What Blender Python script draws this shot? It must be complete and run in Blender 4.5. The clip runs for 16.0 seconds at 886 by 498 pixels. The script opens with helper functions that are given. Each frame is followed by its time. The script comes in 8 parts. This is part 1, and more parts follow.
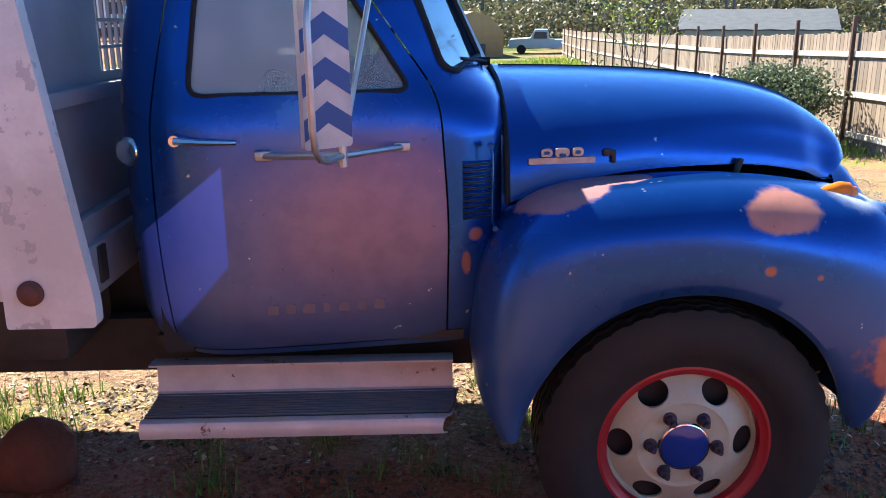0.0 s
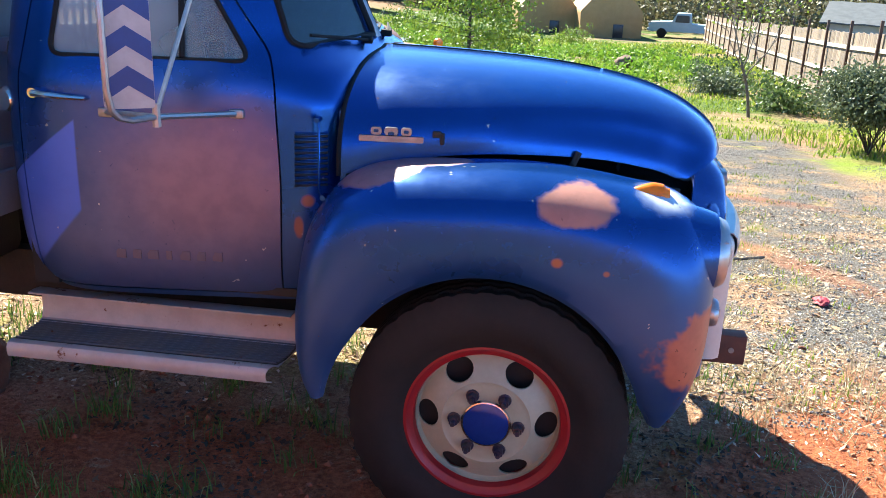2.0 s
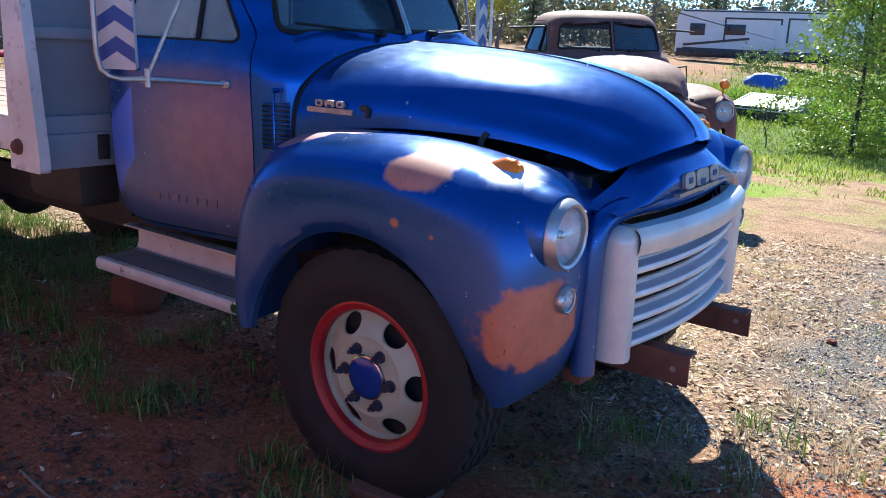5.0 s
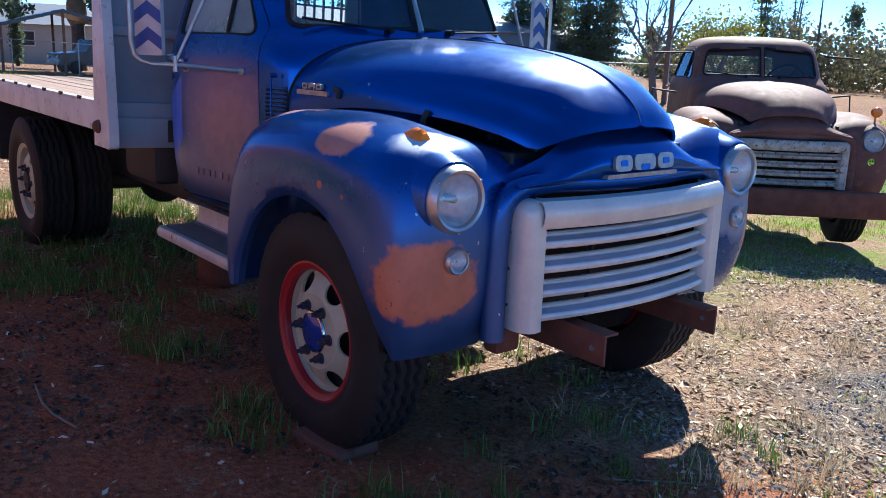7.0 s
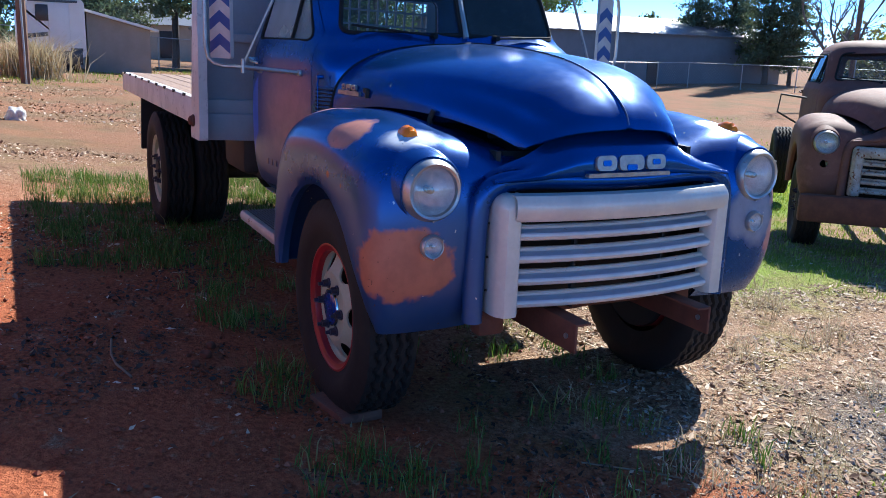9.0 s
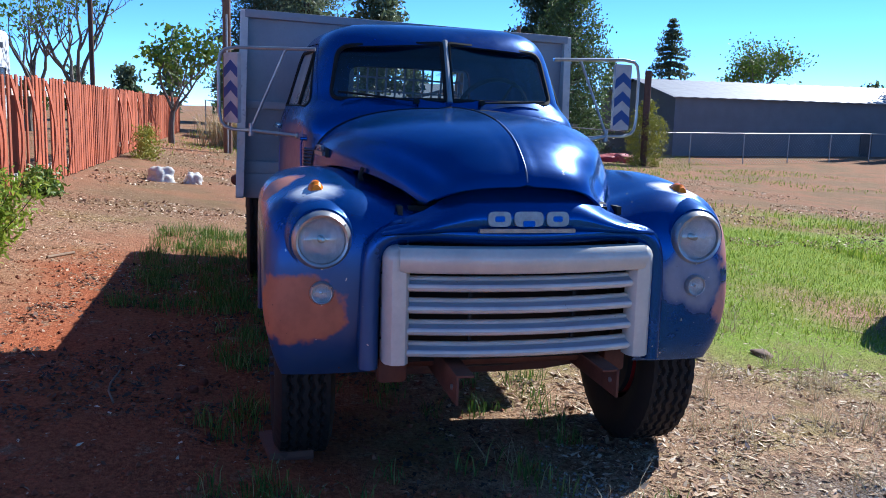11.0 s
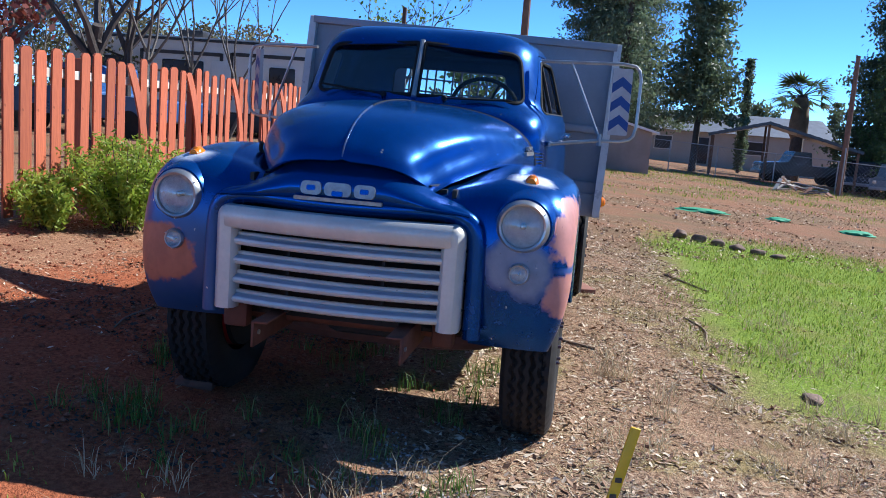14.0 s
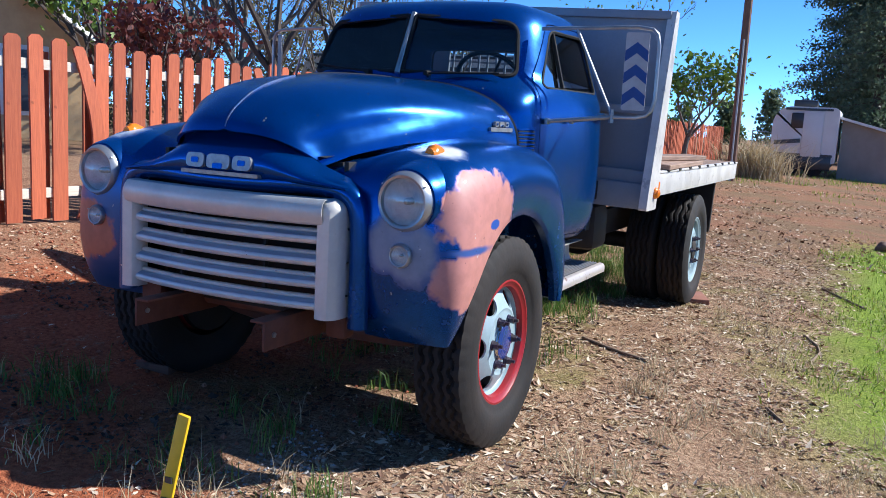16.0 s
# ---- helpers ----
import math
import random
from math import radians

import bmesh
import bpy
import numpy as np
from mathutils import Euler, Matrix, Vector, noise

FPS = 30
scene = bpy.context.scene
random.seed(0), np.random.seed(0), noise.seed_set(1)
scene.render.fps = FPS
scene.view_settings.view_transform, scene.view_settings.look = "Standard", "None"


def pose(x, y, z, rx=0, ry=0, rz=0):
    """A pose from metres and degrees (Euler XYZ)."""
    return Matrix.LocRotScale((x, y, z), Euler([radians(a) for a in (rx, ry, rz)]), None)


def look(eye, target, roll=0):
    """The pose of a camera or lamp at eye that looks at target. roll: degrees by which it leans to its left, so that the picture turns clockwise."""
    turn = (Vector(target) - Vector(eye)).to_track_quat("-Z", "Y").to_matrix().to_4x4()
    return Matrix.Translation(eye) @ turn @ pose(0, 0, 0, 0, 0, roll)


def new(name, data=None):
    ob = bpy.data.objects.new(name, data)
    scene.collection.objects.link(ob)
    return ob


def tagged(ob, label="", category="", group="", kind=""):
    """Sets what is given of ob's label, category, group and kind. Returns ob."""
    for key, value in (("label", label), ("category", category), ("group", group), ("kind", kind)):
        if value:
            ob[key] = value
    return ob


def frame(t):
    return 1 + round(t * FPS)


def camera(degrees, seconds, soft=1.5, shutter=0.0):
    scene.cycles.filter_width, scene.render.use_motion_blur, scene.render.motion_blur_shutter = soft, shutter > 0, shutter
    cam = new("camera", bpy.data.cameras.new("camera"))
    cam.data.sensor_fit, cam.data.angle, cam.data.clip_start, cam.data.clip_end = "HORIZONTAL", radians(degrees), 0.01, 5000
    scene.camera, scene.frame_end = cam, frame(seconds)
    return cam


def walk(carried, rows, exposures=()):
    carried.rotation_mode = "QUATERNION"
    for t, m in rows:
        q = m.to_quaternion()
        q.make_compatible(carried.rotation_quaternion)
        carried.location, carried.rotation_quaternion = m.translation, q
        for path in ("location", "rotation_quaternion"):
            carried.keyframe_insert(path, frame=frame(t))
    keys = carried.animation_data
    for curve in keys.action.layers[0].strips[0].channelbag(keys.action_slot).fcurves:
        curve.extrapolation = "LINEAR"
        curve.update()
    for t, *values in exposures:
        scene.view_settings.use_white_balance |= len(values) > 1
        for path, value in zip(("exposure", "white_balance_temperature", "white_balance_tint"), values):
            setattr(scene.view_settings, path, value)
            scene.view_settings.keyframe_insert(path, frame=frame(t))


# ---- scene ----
cam = camera(54.3, 16.0, 0.9)
PATH = [
    (0, (-0.817, -3.393, 1.88), (-0.779, -1.477, 1.309), -0.7),
    (0.5, (-0.619, -3.376, 1.902), (-0.645, -1.498, 1.215), -1.1),
    (1, (-0.358, -3.354, 1.931), (-0.402, -1.503, 1.175), 0.1),
    (1.5, (-0.09, -3.444, 1.909), (-0.177, -1.573, 1.208), 0.7),
    (2, (0.181, -3.487, 1.927), (-0.075, -1.606, 1.297), 2.3),
    (2.5, (0.453, -3.5, 1.847), (-0.027, -1.641, 1.286), 1.9),
    (3, (0.694, -3.396, 1.851), (0.177, -1.597, 1.146), 0.2),
    (3.5, (1.062, -3.401, 1.793), (0.483, -1.633, 1.059), 0.3),
    (4, (1.363, -3.288, 1.78), (0.639, -1.573, 1.049), 0.5),
    (4.5, (1.604, -3.152, 1.786), (0.693, -1.485, 1.161), 1.2),
    (5, (1.912, -3.061, 1.734), (0.761, -1.514, 1.205), 1.7),
    (5.2, (2.034, -3.02, 1.714), (0.816, -1.512, 1.219), 1.9),
    (7.3, (2.891, -2.476, 1.564), (1.336, -1.302, 1.114), 2.5),
    (7.5, (2.926, -2.441, 1.594), (1.349, -1.292, 1.158), 3.0),
    (8, (3.042, -2.368, 1.633), (1.401, -1.279, 1.286), 3.0),
    (8.5, (3.262, -2.274, 1.627), (1.57, -1.279, 1.242), 2.7),
    (8.7, (3.331, -2.228, 1.615), (1.626, -1.278, 1.18), 2.3),
    (10.8, (3.929, -1.19, 1.586), (2.014, -0.714, 1.259), 1.5),
    (11, (3.972, -1.077, 1.593), (2.048, -0.629, 1.275), 1.6),
    (11.5, (4.074, -0.795, 1.596), (2.13, -0.459, 1.271), 1.8),
    (12, (4.197, -0.479, 1.599), (2.235, -0.259, 1.28), 2.4),
    (12.5, (4.219, -0.096, 1.595), (2.247, 0.022, 1.284), 3.5),
    (13, (4.301, 0.302, 1.564), (2.322, 0.265, 1.279), 3.4),
    (13.5, (4.384, 0.691, 1.538), (2.412, 0.492, 1.269), 4.2),
    (14, (4.343, 1.06, 1.508), (2.392, 0.736, 1.215), 4.4),
    (14.5, (4.23, 1.49, 1.466), (2.315, 0.997, 1.169), 3.9),
    (15, (4.06, 1.835, 1.428), (2.186, 1.21, 1.114), 4.4),
    (15.5, (3.777, 2.104, 1.418), (1.946, 1.359, 1.112), 4.3),
    (16, (3.494, 2.335, 1.392), (1.717, 1.464, 1.099), 3.2),
]
walk(cam, [(t, look(eye, target, roll)) for t, eye, target, roll in PATH],
     [(0, 2.42, 6950, 6), (0.6, 2.75, 7550, 4), (1.5, 2.7, 7350, 0), (2.5, 2.5, 6850, 2), (3.5, 2.55, 6800, 1), (4.5, 2.27, 6500, 3), (7.5, 1.72, 6150, 7), (8, 1.72, 6150, 7), (11, 1.36, 6050, 8), (12.5, 1.32, 6050, 8), (16, 1.27, 6050, 9)])

# ---------------------------------------------------------------- world and sun
SUN_FROM = Vector((-0.65, 0.97, 1.0)).normalized()
world = bpy.data.worlds.new("world")
scene.world = world
world.use_nodes = True
sky = world.node_tree.nodes.new("ShaderNodeTexSky")
sky.sky_type = "NISHITA"
sky.sun_disc = False
sky.sun_elevation = math.asin(SUN_FROM.z)
sky.sun_rotation = math.atan2(SUN_FROM.x, SUN_FROM.y) % (2 * math.pi)
sky.altitude = 600
sky.air_density, sky.dust_density, sky.ozone_density = 0.28, 0.0, 6.0
sky_hue = world.node_tree.nodes.new("ShaderNodeHueSaturation")
sky_hue.inputs["Saturation"].default_value = 1.10
sky_hue.inputs["Hue"].default_value = 0.497
world.node_tree.links.new(sky.outputs[0], sky_hue.inputs["Color"])
world.node_tree.links.new(sky_hue.outputs[0], world.node_tree.nodes["Background"].inputs[0])
world.node_tree.nodes["Background"].inputs[1].default_value = 0.15
sun_data = bpy.data.lights.new("sun", "SUN")
sun_data.energy, sun_data.angle, sun_data.color = 3.35, radians(0.55), (1.0, 0.97, 0.92)
sun = new("sun", sun_data)
sun.matrix_world = look(SUN_FROM * 60, (0, 0, 0))


# ---------------------------------------------------------------- mesh helpers
def thing(name, label, category, m=None, group="", kind=""):
    """An empty at a thing's base, which parents its parts."""
    ob = new(name)
    ob.empty_display_size = 0.1
    ob.matrix_world = m if m is not None else Matrix()
    return tagged(ob, label, category, group, kind)


def make_mesh(name, bm, material, angle=35):
    me = bpy.data.meshes.new(name)
    bmesh.ops.recalc_face_normals(bm, faces=bm.faces)
    bm.to_mesh(me)
    bm.free()
    for p in me.polygons:
        p.use_smooth = True
    me.set_sharp_from_angle(angle=radians(angle))
    if material:
        me.materials.append(material)
    return me


def part(name, bm, material, parent, label="", m=None, angle=35):
    """Links a bmesh as one mesh object under a thing or a part."""
    ob = new(name, make_mesh(name, bm, material, angle))
    ob.parent = parent
    if m is not None:
        ob.matrix_local = m
    return tagged(ob, label)


def solo(name, bm, material, label, category, m=None, group="", kind="", angle=35):
    """A thing made of one mesh."""
    ob = new(name, make_mesh(name, bm, material, angle))
    if m is not None:
        ob.matrix_world = m
    return tagged(ob, label, category, group, kind)


def B():
    return bmesh.new()


def add_box(bm, size, at=(0, 0, 0), rot=None, bevel=0.0, seg=2):
    m = Matrix.Translation(at) @ (rot.to_4x4() if rot else Matrix()) @ Matrix.Diagonal((*size, 1))
    got = bmesh.ops.create_cube(bm, size=1.0, matrix=m)
    if bevel > 0:
        es = list({e for v in got["verts"] for e in v.link_edges})
        bmesh.ops.bevel(bm, geom=es, offset=bevel, segments=seg, affect="EDGES", profile=0.5)
    return bm


def add_cyl(bm, p0, p1, r0, r1=None, seg=12, caps=True):
    p0, p1 = Vector(p0), Vector(p1)
    d = p1 - p0
    m = Matrix.Translation((p0 + p1) / 2) @ d.to_track_quat("Z", "Y").to_matrix().to_4x4()
    bmesh.ops.create_cone(bm, cap_ends=caps, segments=seg, radius1=r0, radius2=r0 if r1 is None else r1, depth=d.length, matrix=m)
    return bm


def add_grid(bm, P, loop_u=False, loop_v=False):
    """A sheet of quads through the array of points P[u][v]."""
    nu, nv = len(P), len(P[0])
    V = [[bm.verts.new(p) for p in row] for row in P]
    for i in range(nu if loop_u else nu - 1):
        for j in range(nv if loop_v else nv - 1):
            q = [V[i][j], V[(i + 1) % nu][j], V[(i + 1) % nu][(j + 1) % nv], V[i][(j + 1) % nv]]
            if len(set(q)) == 4:
                try:
                    bm.faces.new(q)
                except ValueError:
                    pass
    return V


def add_tube(bm, pts, r, seg=8, rounds=0):
    """A round bar along a line of points; rounds: smoothing passes of the corners."""
    pts = [Vector(p) for p in pts]
    for _ in range(rounds):
        out = [pts[0]]
        for a, b in zip(pts, pts[1:]):
            out += [a.lerp(b, 0.25), a.lerp(b, 0.75)]
        pts = out + [pts[-1]]
    rings, prev = [], None
    for i, p in enumerate(pts):
        d = (pts[min(i + 1, len(pts) - 1)] - pts[max(i - 1, 0)]).normalized()
        side = prev if prev is not None else d.orthogonal().normalized()
        side = (side - d * side.dot(d)).normalized()
        prev = side
        up = d.cross(side)
        rr = r(i / max(1, len(pts) - 1)) if callable(r) else r
        rings.append([p + (side * math.cos(a) + up * math.sin(a)) * rr for a in (2 * math.pi * k / seg for k in range(seg))])
    V = add_grid(bm, rings, loop_v=True)
    for ring in (V[0], V[-1]):
        bm.faces.new(ring)
    return bm


def add_lathe(bm, profile, m, seg=32):
    """Turns (radius, height) pairs round the z axis of m."""
    P = [[m @ Vector((r * math.cos(a), r * math.sin(a), h)) for a in (2 * math.pi * k / seg for k in range(seg))] for r, h in profile]
    V = add_grid(bm, P, loop_v=True)
    for (r, _), ring in ((profile[0], V[0]), (profile[-1], V[-1])):
        if 0.0005 < r < 0.02 or r < 0.0005:
            if r >= 0.0005:
                bm.faces.new(ring)
    bmesh.ops.remove_doubles(bm, verts=bm.verts, dist=0.00001)
    return bm


def add_prism(bm, outline, depth, m):
    """Pushes a flat outline (x, y) through depth along z, both ways."""
    lo = [bm.verts.new(m @ Vector((x, y, -depth / 2))) for x, y in outline]
    hi = [bm.verts.new(m @ Vector((x, y, depth / 2))) for x, y in outline]
    n = len(outline)
    bm.faces.new(lo[::-1])
    bm.faces.new(hi)
    for i in range(n):
        bm.faces.new((lo[i], lo[(i + 1) % n], hi[(i + 1) % n], hi[i]))
    return bm


def rounded(corners, r, n=5):
    """A polygon with its corners rounded by r."""
    out = []
    k = len(corners)
    for i in range(k):
        p, a, b = Vector(corners[i]), Vector(corners[i - 1]), Vector(corners[(i + 1) % k])
        rr = r[i] if isinstance(r, (list, tuple)) else r
        s, e = p + (a - p).normalized() * rr, p + (b - p).normalized() * rr
        for j in range(n + 1):
            t = j / n
            q = s * (1 - t) ** 2 + p * 2 * t * (1 - t) + e * t ** 2
            out.append((q.x, q.y))
    return out


def solved(ob):
    """The mesh of ob with its modifiers worked in."""
    bpy.context.view_layer.update()
    me = bpy.data.meshes.new_from_object(ob.evaluated_get(bpy.context.evaluated_depsgraph_get()))
    ob.modifiers.clear()
    ob.data = me
    return ob


def carve(ob, bm, operation="DIFFERENCE"):
    """Cuts a closed bmesh out of ob, or keeps what both share."""
    me = bpy.data.meshes.new("cutter")
    bmesh.ops.recalc_face_normals(bm, faces=bm.faces)
    bm.to_mesh(me)
    bm.free()
    cutter = new("cutter", me)
    cutter.parent = ob.parent
    mod = ob.modifiers.new("cut", "BOOLEAN")
    mod.object, mod.operation, mod.solver = cutter, operation, "EXACT"
    solved(ob)
    bpy.data.objects.remove(cutter)
    bpy.data.meshes.remove(me)
    for p in ob.data.polygons:
        p.use_smooth = True
    ob.data.set_sharp_from_angle(angle=radians(32))
    return ob


def thicken(ob, thickness, offset=-1.0):
    mod = ob.modifiers.new("thick", "SOLIDIFY")
    mod.thickness, mod.offset, mod.use_even_offset = thickness, offset, False
    solved(ob)
    ob.data.set_sharp_from_angle(angle=radians(35))
    return ob


def ramp(x, xs, ys):
    return float(np.interp(x, xs, ys))


def smooth_ramp(x, xs, ys):
    """A smooth curve through the given pairs."""
    i = max(0, min(len(xs) - 2, int(np.searchsorted(xs, x)) - 1))
    x0, x1 = xs[i], xs[i + 1]
    t = min(1, max(0, (x - x0) / (x1 - x0)))
    def slope(k):
        if k == 0:
            return (ys[1] - ys[0]) / (xs[1] - xs[0])
        if k == len(xs) - 1:
            return (ys[-1] - ys[-2]) / (xs[-1] - xs[-2])
        return (ys[k + 1] - ys[k - 1]) / (xs[k + 1] - xs[k - 1])
    h = x1 - x0
    return ((2 * t ** 3 - 3 * t ** 2 + 1) * ys[i] + (t ** 3 - 2 * t ** 2 + t) * h * slope(i)
            + (-2 * t ** 3 + 3 * t ** 2) * ys[i + 1] + (t ** 3 - t ** 2) * h * slope(i + 1))


ALONG_Y = Matrix.Rotation(radians(90), 4, "X")      # z of a flat outline becomes -y, its y becomes z
ALONG_X = Matrix(((0, 0, 1, 0), (1, 0, 0, 0), (0, 1, 0, 0), (0, 0, 0, 1)))  # outline (y, z) pushed along x


# ---------------------------------------------------------------- materials
class Nodes:
    """A short way to write node materials."""
    def __init__(self, name):
        self.m = bpy.data.materials.new(name)
        self.m.use_nodes = True
        self.t = self.m.node_tree
        self.b = self.t.nodes["Principled BSDF"]
        self.co = self.t.nodes.new("ShaderNodeTexCoord")

    def add(self, kind, **kw):
        n = self.t.nodes.new(kind)
        for k, v in kw.items():
            n.inputs[k.replace("_", " ")].default_value = v
        return n

    def link(self, a, b):
        self.t.links.new(a, b)
        return b

    def noise(self, scale, detail=4, rough=0.6, coord=None, stretch=None, distort=0.0):
        n = self.add("ShaderNodeTexNoise", Scale=scale, Detail=detail, Roughness=rough, Distortion=distort)
        src = coord or self.co.outputs["Object"]
        if stretch:
            mp = self.add("ShaderNodeMapping")
            mp.inputs["Scale"].default_value = stretch
            self.link(src, mp.inputs["Vector"])
            src = mp.outputs[0]
        self.link(src, n.inputs["Vector"])
        return n.outputs["Fac"]

    def val(self, x, socket):
        if isinstance(x, (int, float)):
            socket.default_value = x
        else:
            self.link(x, socket)

    def math(self, op, a, b=0.0, c=None, clamp=False):
        n = self.t.nodes.new("ShaderNodeMath")
        n.operation, n.use_clamp = op, clamp
        self.val(a, n.inputs[0])
        self.val(b, n.inputs[1])
        if c is not None:
            self.val(c, n.inputs[2])
        return n.outputs[0]

    def step(self, x, lo, hi):
        n = self.t.nodes.new("ShaderNodeMapRange")
        n.interpolation_type = "SMOOTHSTEP"
        self.val(x, n.inputs["Value"])
        n.inputs["From Min"].default_value, n.inputs["From Max"].default_value = lo, hi
        return n.outputs["Result"]

    def mix(self, fac, a, b, blend="MIX"):
        n = self.t.nodes.new("ShaderNodeMix")
        n.data_type, n.blend_type = "RGBA", blend
        self.val(fac, n.inputs["Factor"])
        for x, s in ((a, n.inputs["A"]), (b, n.inputs["B"])):
            if isinstance(x, (tuple, list)):
                s.default_value = (*x, 1) if len(x) == 3 else x
            else:
                self.link(x, s)
        return n.outputs["Result"]

    def xyz(self, coord=None):
        n = self.t.nodes.new("ShaderNodeSeparateXYZ")
        self.link(coord or self.co.outputs["Object"], n.inputs[0])
        return n.outputs[0], n.outputs[1], n.outputs[2]

    def blob(self, at, radii, soft=0.25, wobble=0.5, scale=9.0):
        """1 inside an uneven ellipsoid."""
        sub = self.t.nodes.new("ShaderNodeVectorMath")
        sub.operation = "SUBTRACT"
        self.link(self.co.outputs["Object"], sub.inputs[0])
        sub.inputs[1].default_value = at
        div = self.t.nodes.new("ShaderNodeVectorMath")
        div.operation = "DIVIDE"
        self.link(sub.outputs[0], div.inputs[0])
        div.inputs[1].default_value = radii
        ln = self.t.nodes.new("ShaderNodeVectorMath")
        ln.operation = "LENGTH"
        self.link(div.outputs[0], ln.inputs[0])
        d = self.math("ADD", ln.outputs["Value"], self.math("MULTIPLY", self.math("SUBTRACT", self.noise(scale, 3), 0.5), wobble))
        return self.step(d, 1 + soft / 2, 1 - soft / 2)

    def bump(self, height, strength=0.3, distance=0.01, prior=None):
        n = self.add("ShaderNodeBump", Strength=strength, Distance=distance)
        self.link(height, n.inputs["Height"])
        if prior:
            self.link(prior, n.inputs["Normal"])
        self.link(n.outputs[0], self.b.inputs["Normal"])
        return n.outputs[0]

    def out(self, color=None, rough=None, metal=None, **kw):
        for x, k in ((color, "Base Color"), (rough, "Roughness"), (metal, "Metallic")):
            if x is None:
                continue
            if isinstance(x, (tuple, list)):
                self.b.inputs[k].default_value = (*x, 1)
            else:
                self.val(x, self.b.inputs[k])
        for k, v in kw.items():
            self.b.inputs[k.replace("_", " ")].default_value = v
        return self.m


def plain(name, a, b, rough=0.6, metal=0.0, scale=8.0, bump=0.1, fine=80.0, rust=0.0, distance=0.004, **kw):
    """A surface of two near colours at two scales, with fine relief, and rust spots where asked."""
    n = Nodes(name)
    big, small = n.noise(scale, 5), n.noise(fine, 3)
    c = n.mix(n.step(big, 0.3, 0.7), a, b)
    c = n.mix(n.math("MULTIPLY", small, 0.35), c, tuple(0.55 * x for x in a))
    r = n.math("ADD", n.math("MULTIPLY", big, 0.2), rough - 0.1)
    if rust:
        spot = n.step(n.noise(scale * 1.7, 6, 0.7), 0.72 - rust, 0.78 - rust)
        c = n.mix(spot, c, n.mix(small, (0.09, 0.03, 0.015), (0.22, 0.08, 0.03)))
        r = n.math("MAXIMUM", r, n.math("MULTIPLY", spot, 0.85))
    n.bump(n.math("ADD", small, big), bump, distance)
    return n.out(c, r, metal, **kw)


PRIMER = (0.46, 0.185, 0.135)
PRIMER_DARK = (0.36, 0.125, 0.075)


def truck_paint(name, patches, patch_tones=()):
    """Satin metallic blue over primer that shows in sprayed patches; chalky film, chips, dust and runs."""
    n = Nodes(name)
    x, y, z = n.xyz()
    big, mid, fine = n.noise(2.2, 4), n.noise(14, 5), n.noise(160, 2)
    col = n.mix(n.step(big, 0.35, 0.7), (0.0015, 0.063, 0.265), (0.002, 0.079, 0.32))
    col = n.mix(n.math("MULTIPLY", n.step(mid, 0.5, 0.8), 0.25), col, (0.004, 0.073, 0.29))
    # chalky film low on the weathered right-hand side, also lightening its shade; thin dust elsewhere
    chalk_lift = n.math("MULTIPLY", n.step(y, -0.35, -0.70), n.math("MULTIPLY", n.step(z, 1.28, 0.80), n.math("ADD", 0.26, n.math("MULTIPLY", n.step(big, 0.3, 0.7), 0.22))))
    dust = n.math("ADD", chalk_lift, n.math("MULTIPLY", n.step(z, 1.15, 0.55), n.math("MULTIPLY", n.step(mid, 0.35, 0.8), 0.12)))
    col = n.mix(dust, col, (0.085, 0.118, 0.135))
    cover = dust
    for at, radii, soft, tone in patches:
        b = n.blob(at, radii, soft * 1.3, 0.75 if soft < 0.8 else 0.3, 10)
        if soft > 0.8:
            b = n.math("MULTIPLY", b, 0.52)
        t2 = n.mix(n.step(mid, 0.35, 0.7), tone, tuple(0.82 * v for v in tone))
        t2 = n.mix(n.step(n.noise(48, 3, 0.6), 0.70, 0.72), t2, tuple(0.3 * v for v in tone))
        col = n.mix(b, col, t2)
        cover = n.math("MAXIMUM", cover, b)
    # a lighter blue patch with straight edges
    for tone in patch_tones:
        above = n.math("SUBTRACT", z, n.math("MULTIPLY", n.math("ADD", x, 1.453), 0.78))
        below = n.math("SUBTRACT", z, n.math("MULTIPLY", n.math("ADD", x, 1.445), 1.114))
        b = n.math("MULTIPLY", n.step(above, 1.370, 1.360), n.step(below, 1.045, 1.065))
        b = n.math("MULTIPLY", b, n.math("MULTIPLY", n.step(x, -1.418, -1.426), n.step(x, -1.72, -1.68)))
        b = n.math("MULTIPLY", b, n.math("MULTIPLY", n.step(z, 0.82, 0.92), n.step(y, 0.0, -0.1)))
        col = n.mix(b, col, n.mix(mid, tone, tuple(0.85 * v for v in tone)))
        cover = n.math("MAXIMUM", cover, n.math("MULTIPLY", b, 0.7))
    # chips down to rust and pale specks
    chip = n.step(n.noise(22, 4, 0.75), 0.705, 0.72)
    col = n.mix(chip, col, (0.16, 0.06, 0.035))
    speck = n.step(n.noise(34, 2, 0.5), 0.748, 0.758)
    col = n.mix(speck, col, (0.5, 0.48, 0.46))
    rough = n.math("ADD", n.math("ADD", 0.17, n.math("MULTIPLY", mid, 0.14)), n.math("MULTIPLY", cover, 0.30))
    metal = n.math("MULTIPLY", 0.74, n.math("SUBTRACT", 1.0, cover, clamp=True))
    n.bump(n.math("ADD", n.noise(5, 2), n.math("MULTIPLY", fine, 0.04)), 0.12, 0.012)
    return n.out(col, rough, metal, Coat_Weight=0.05, Coat_Roughness=0.08)


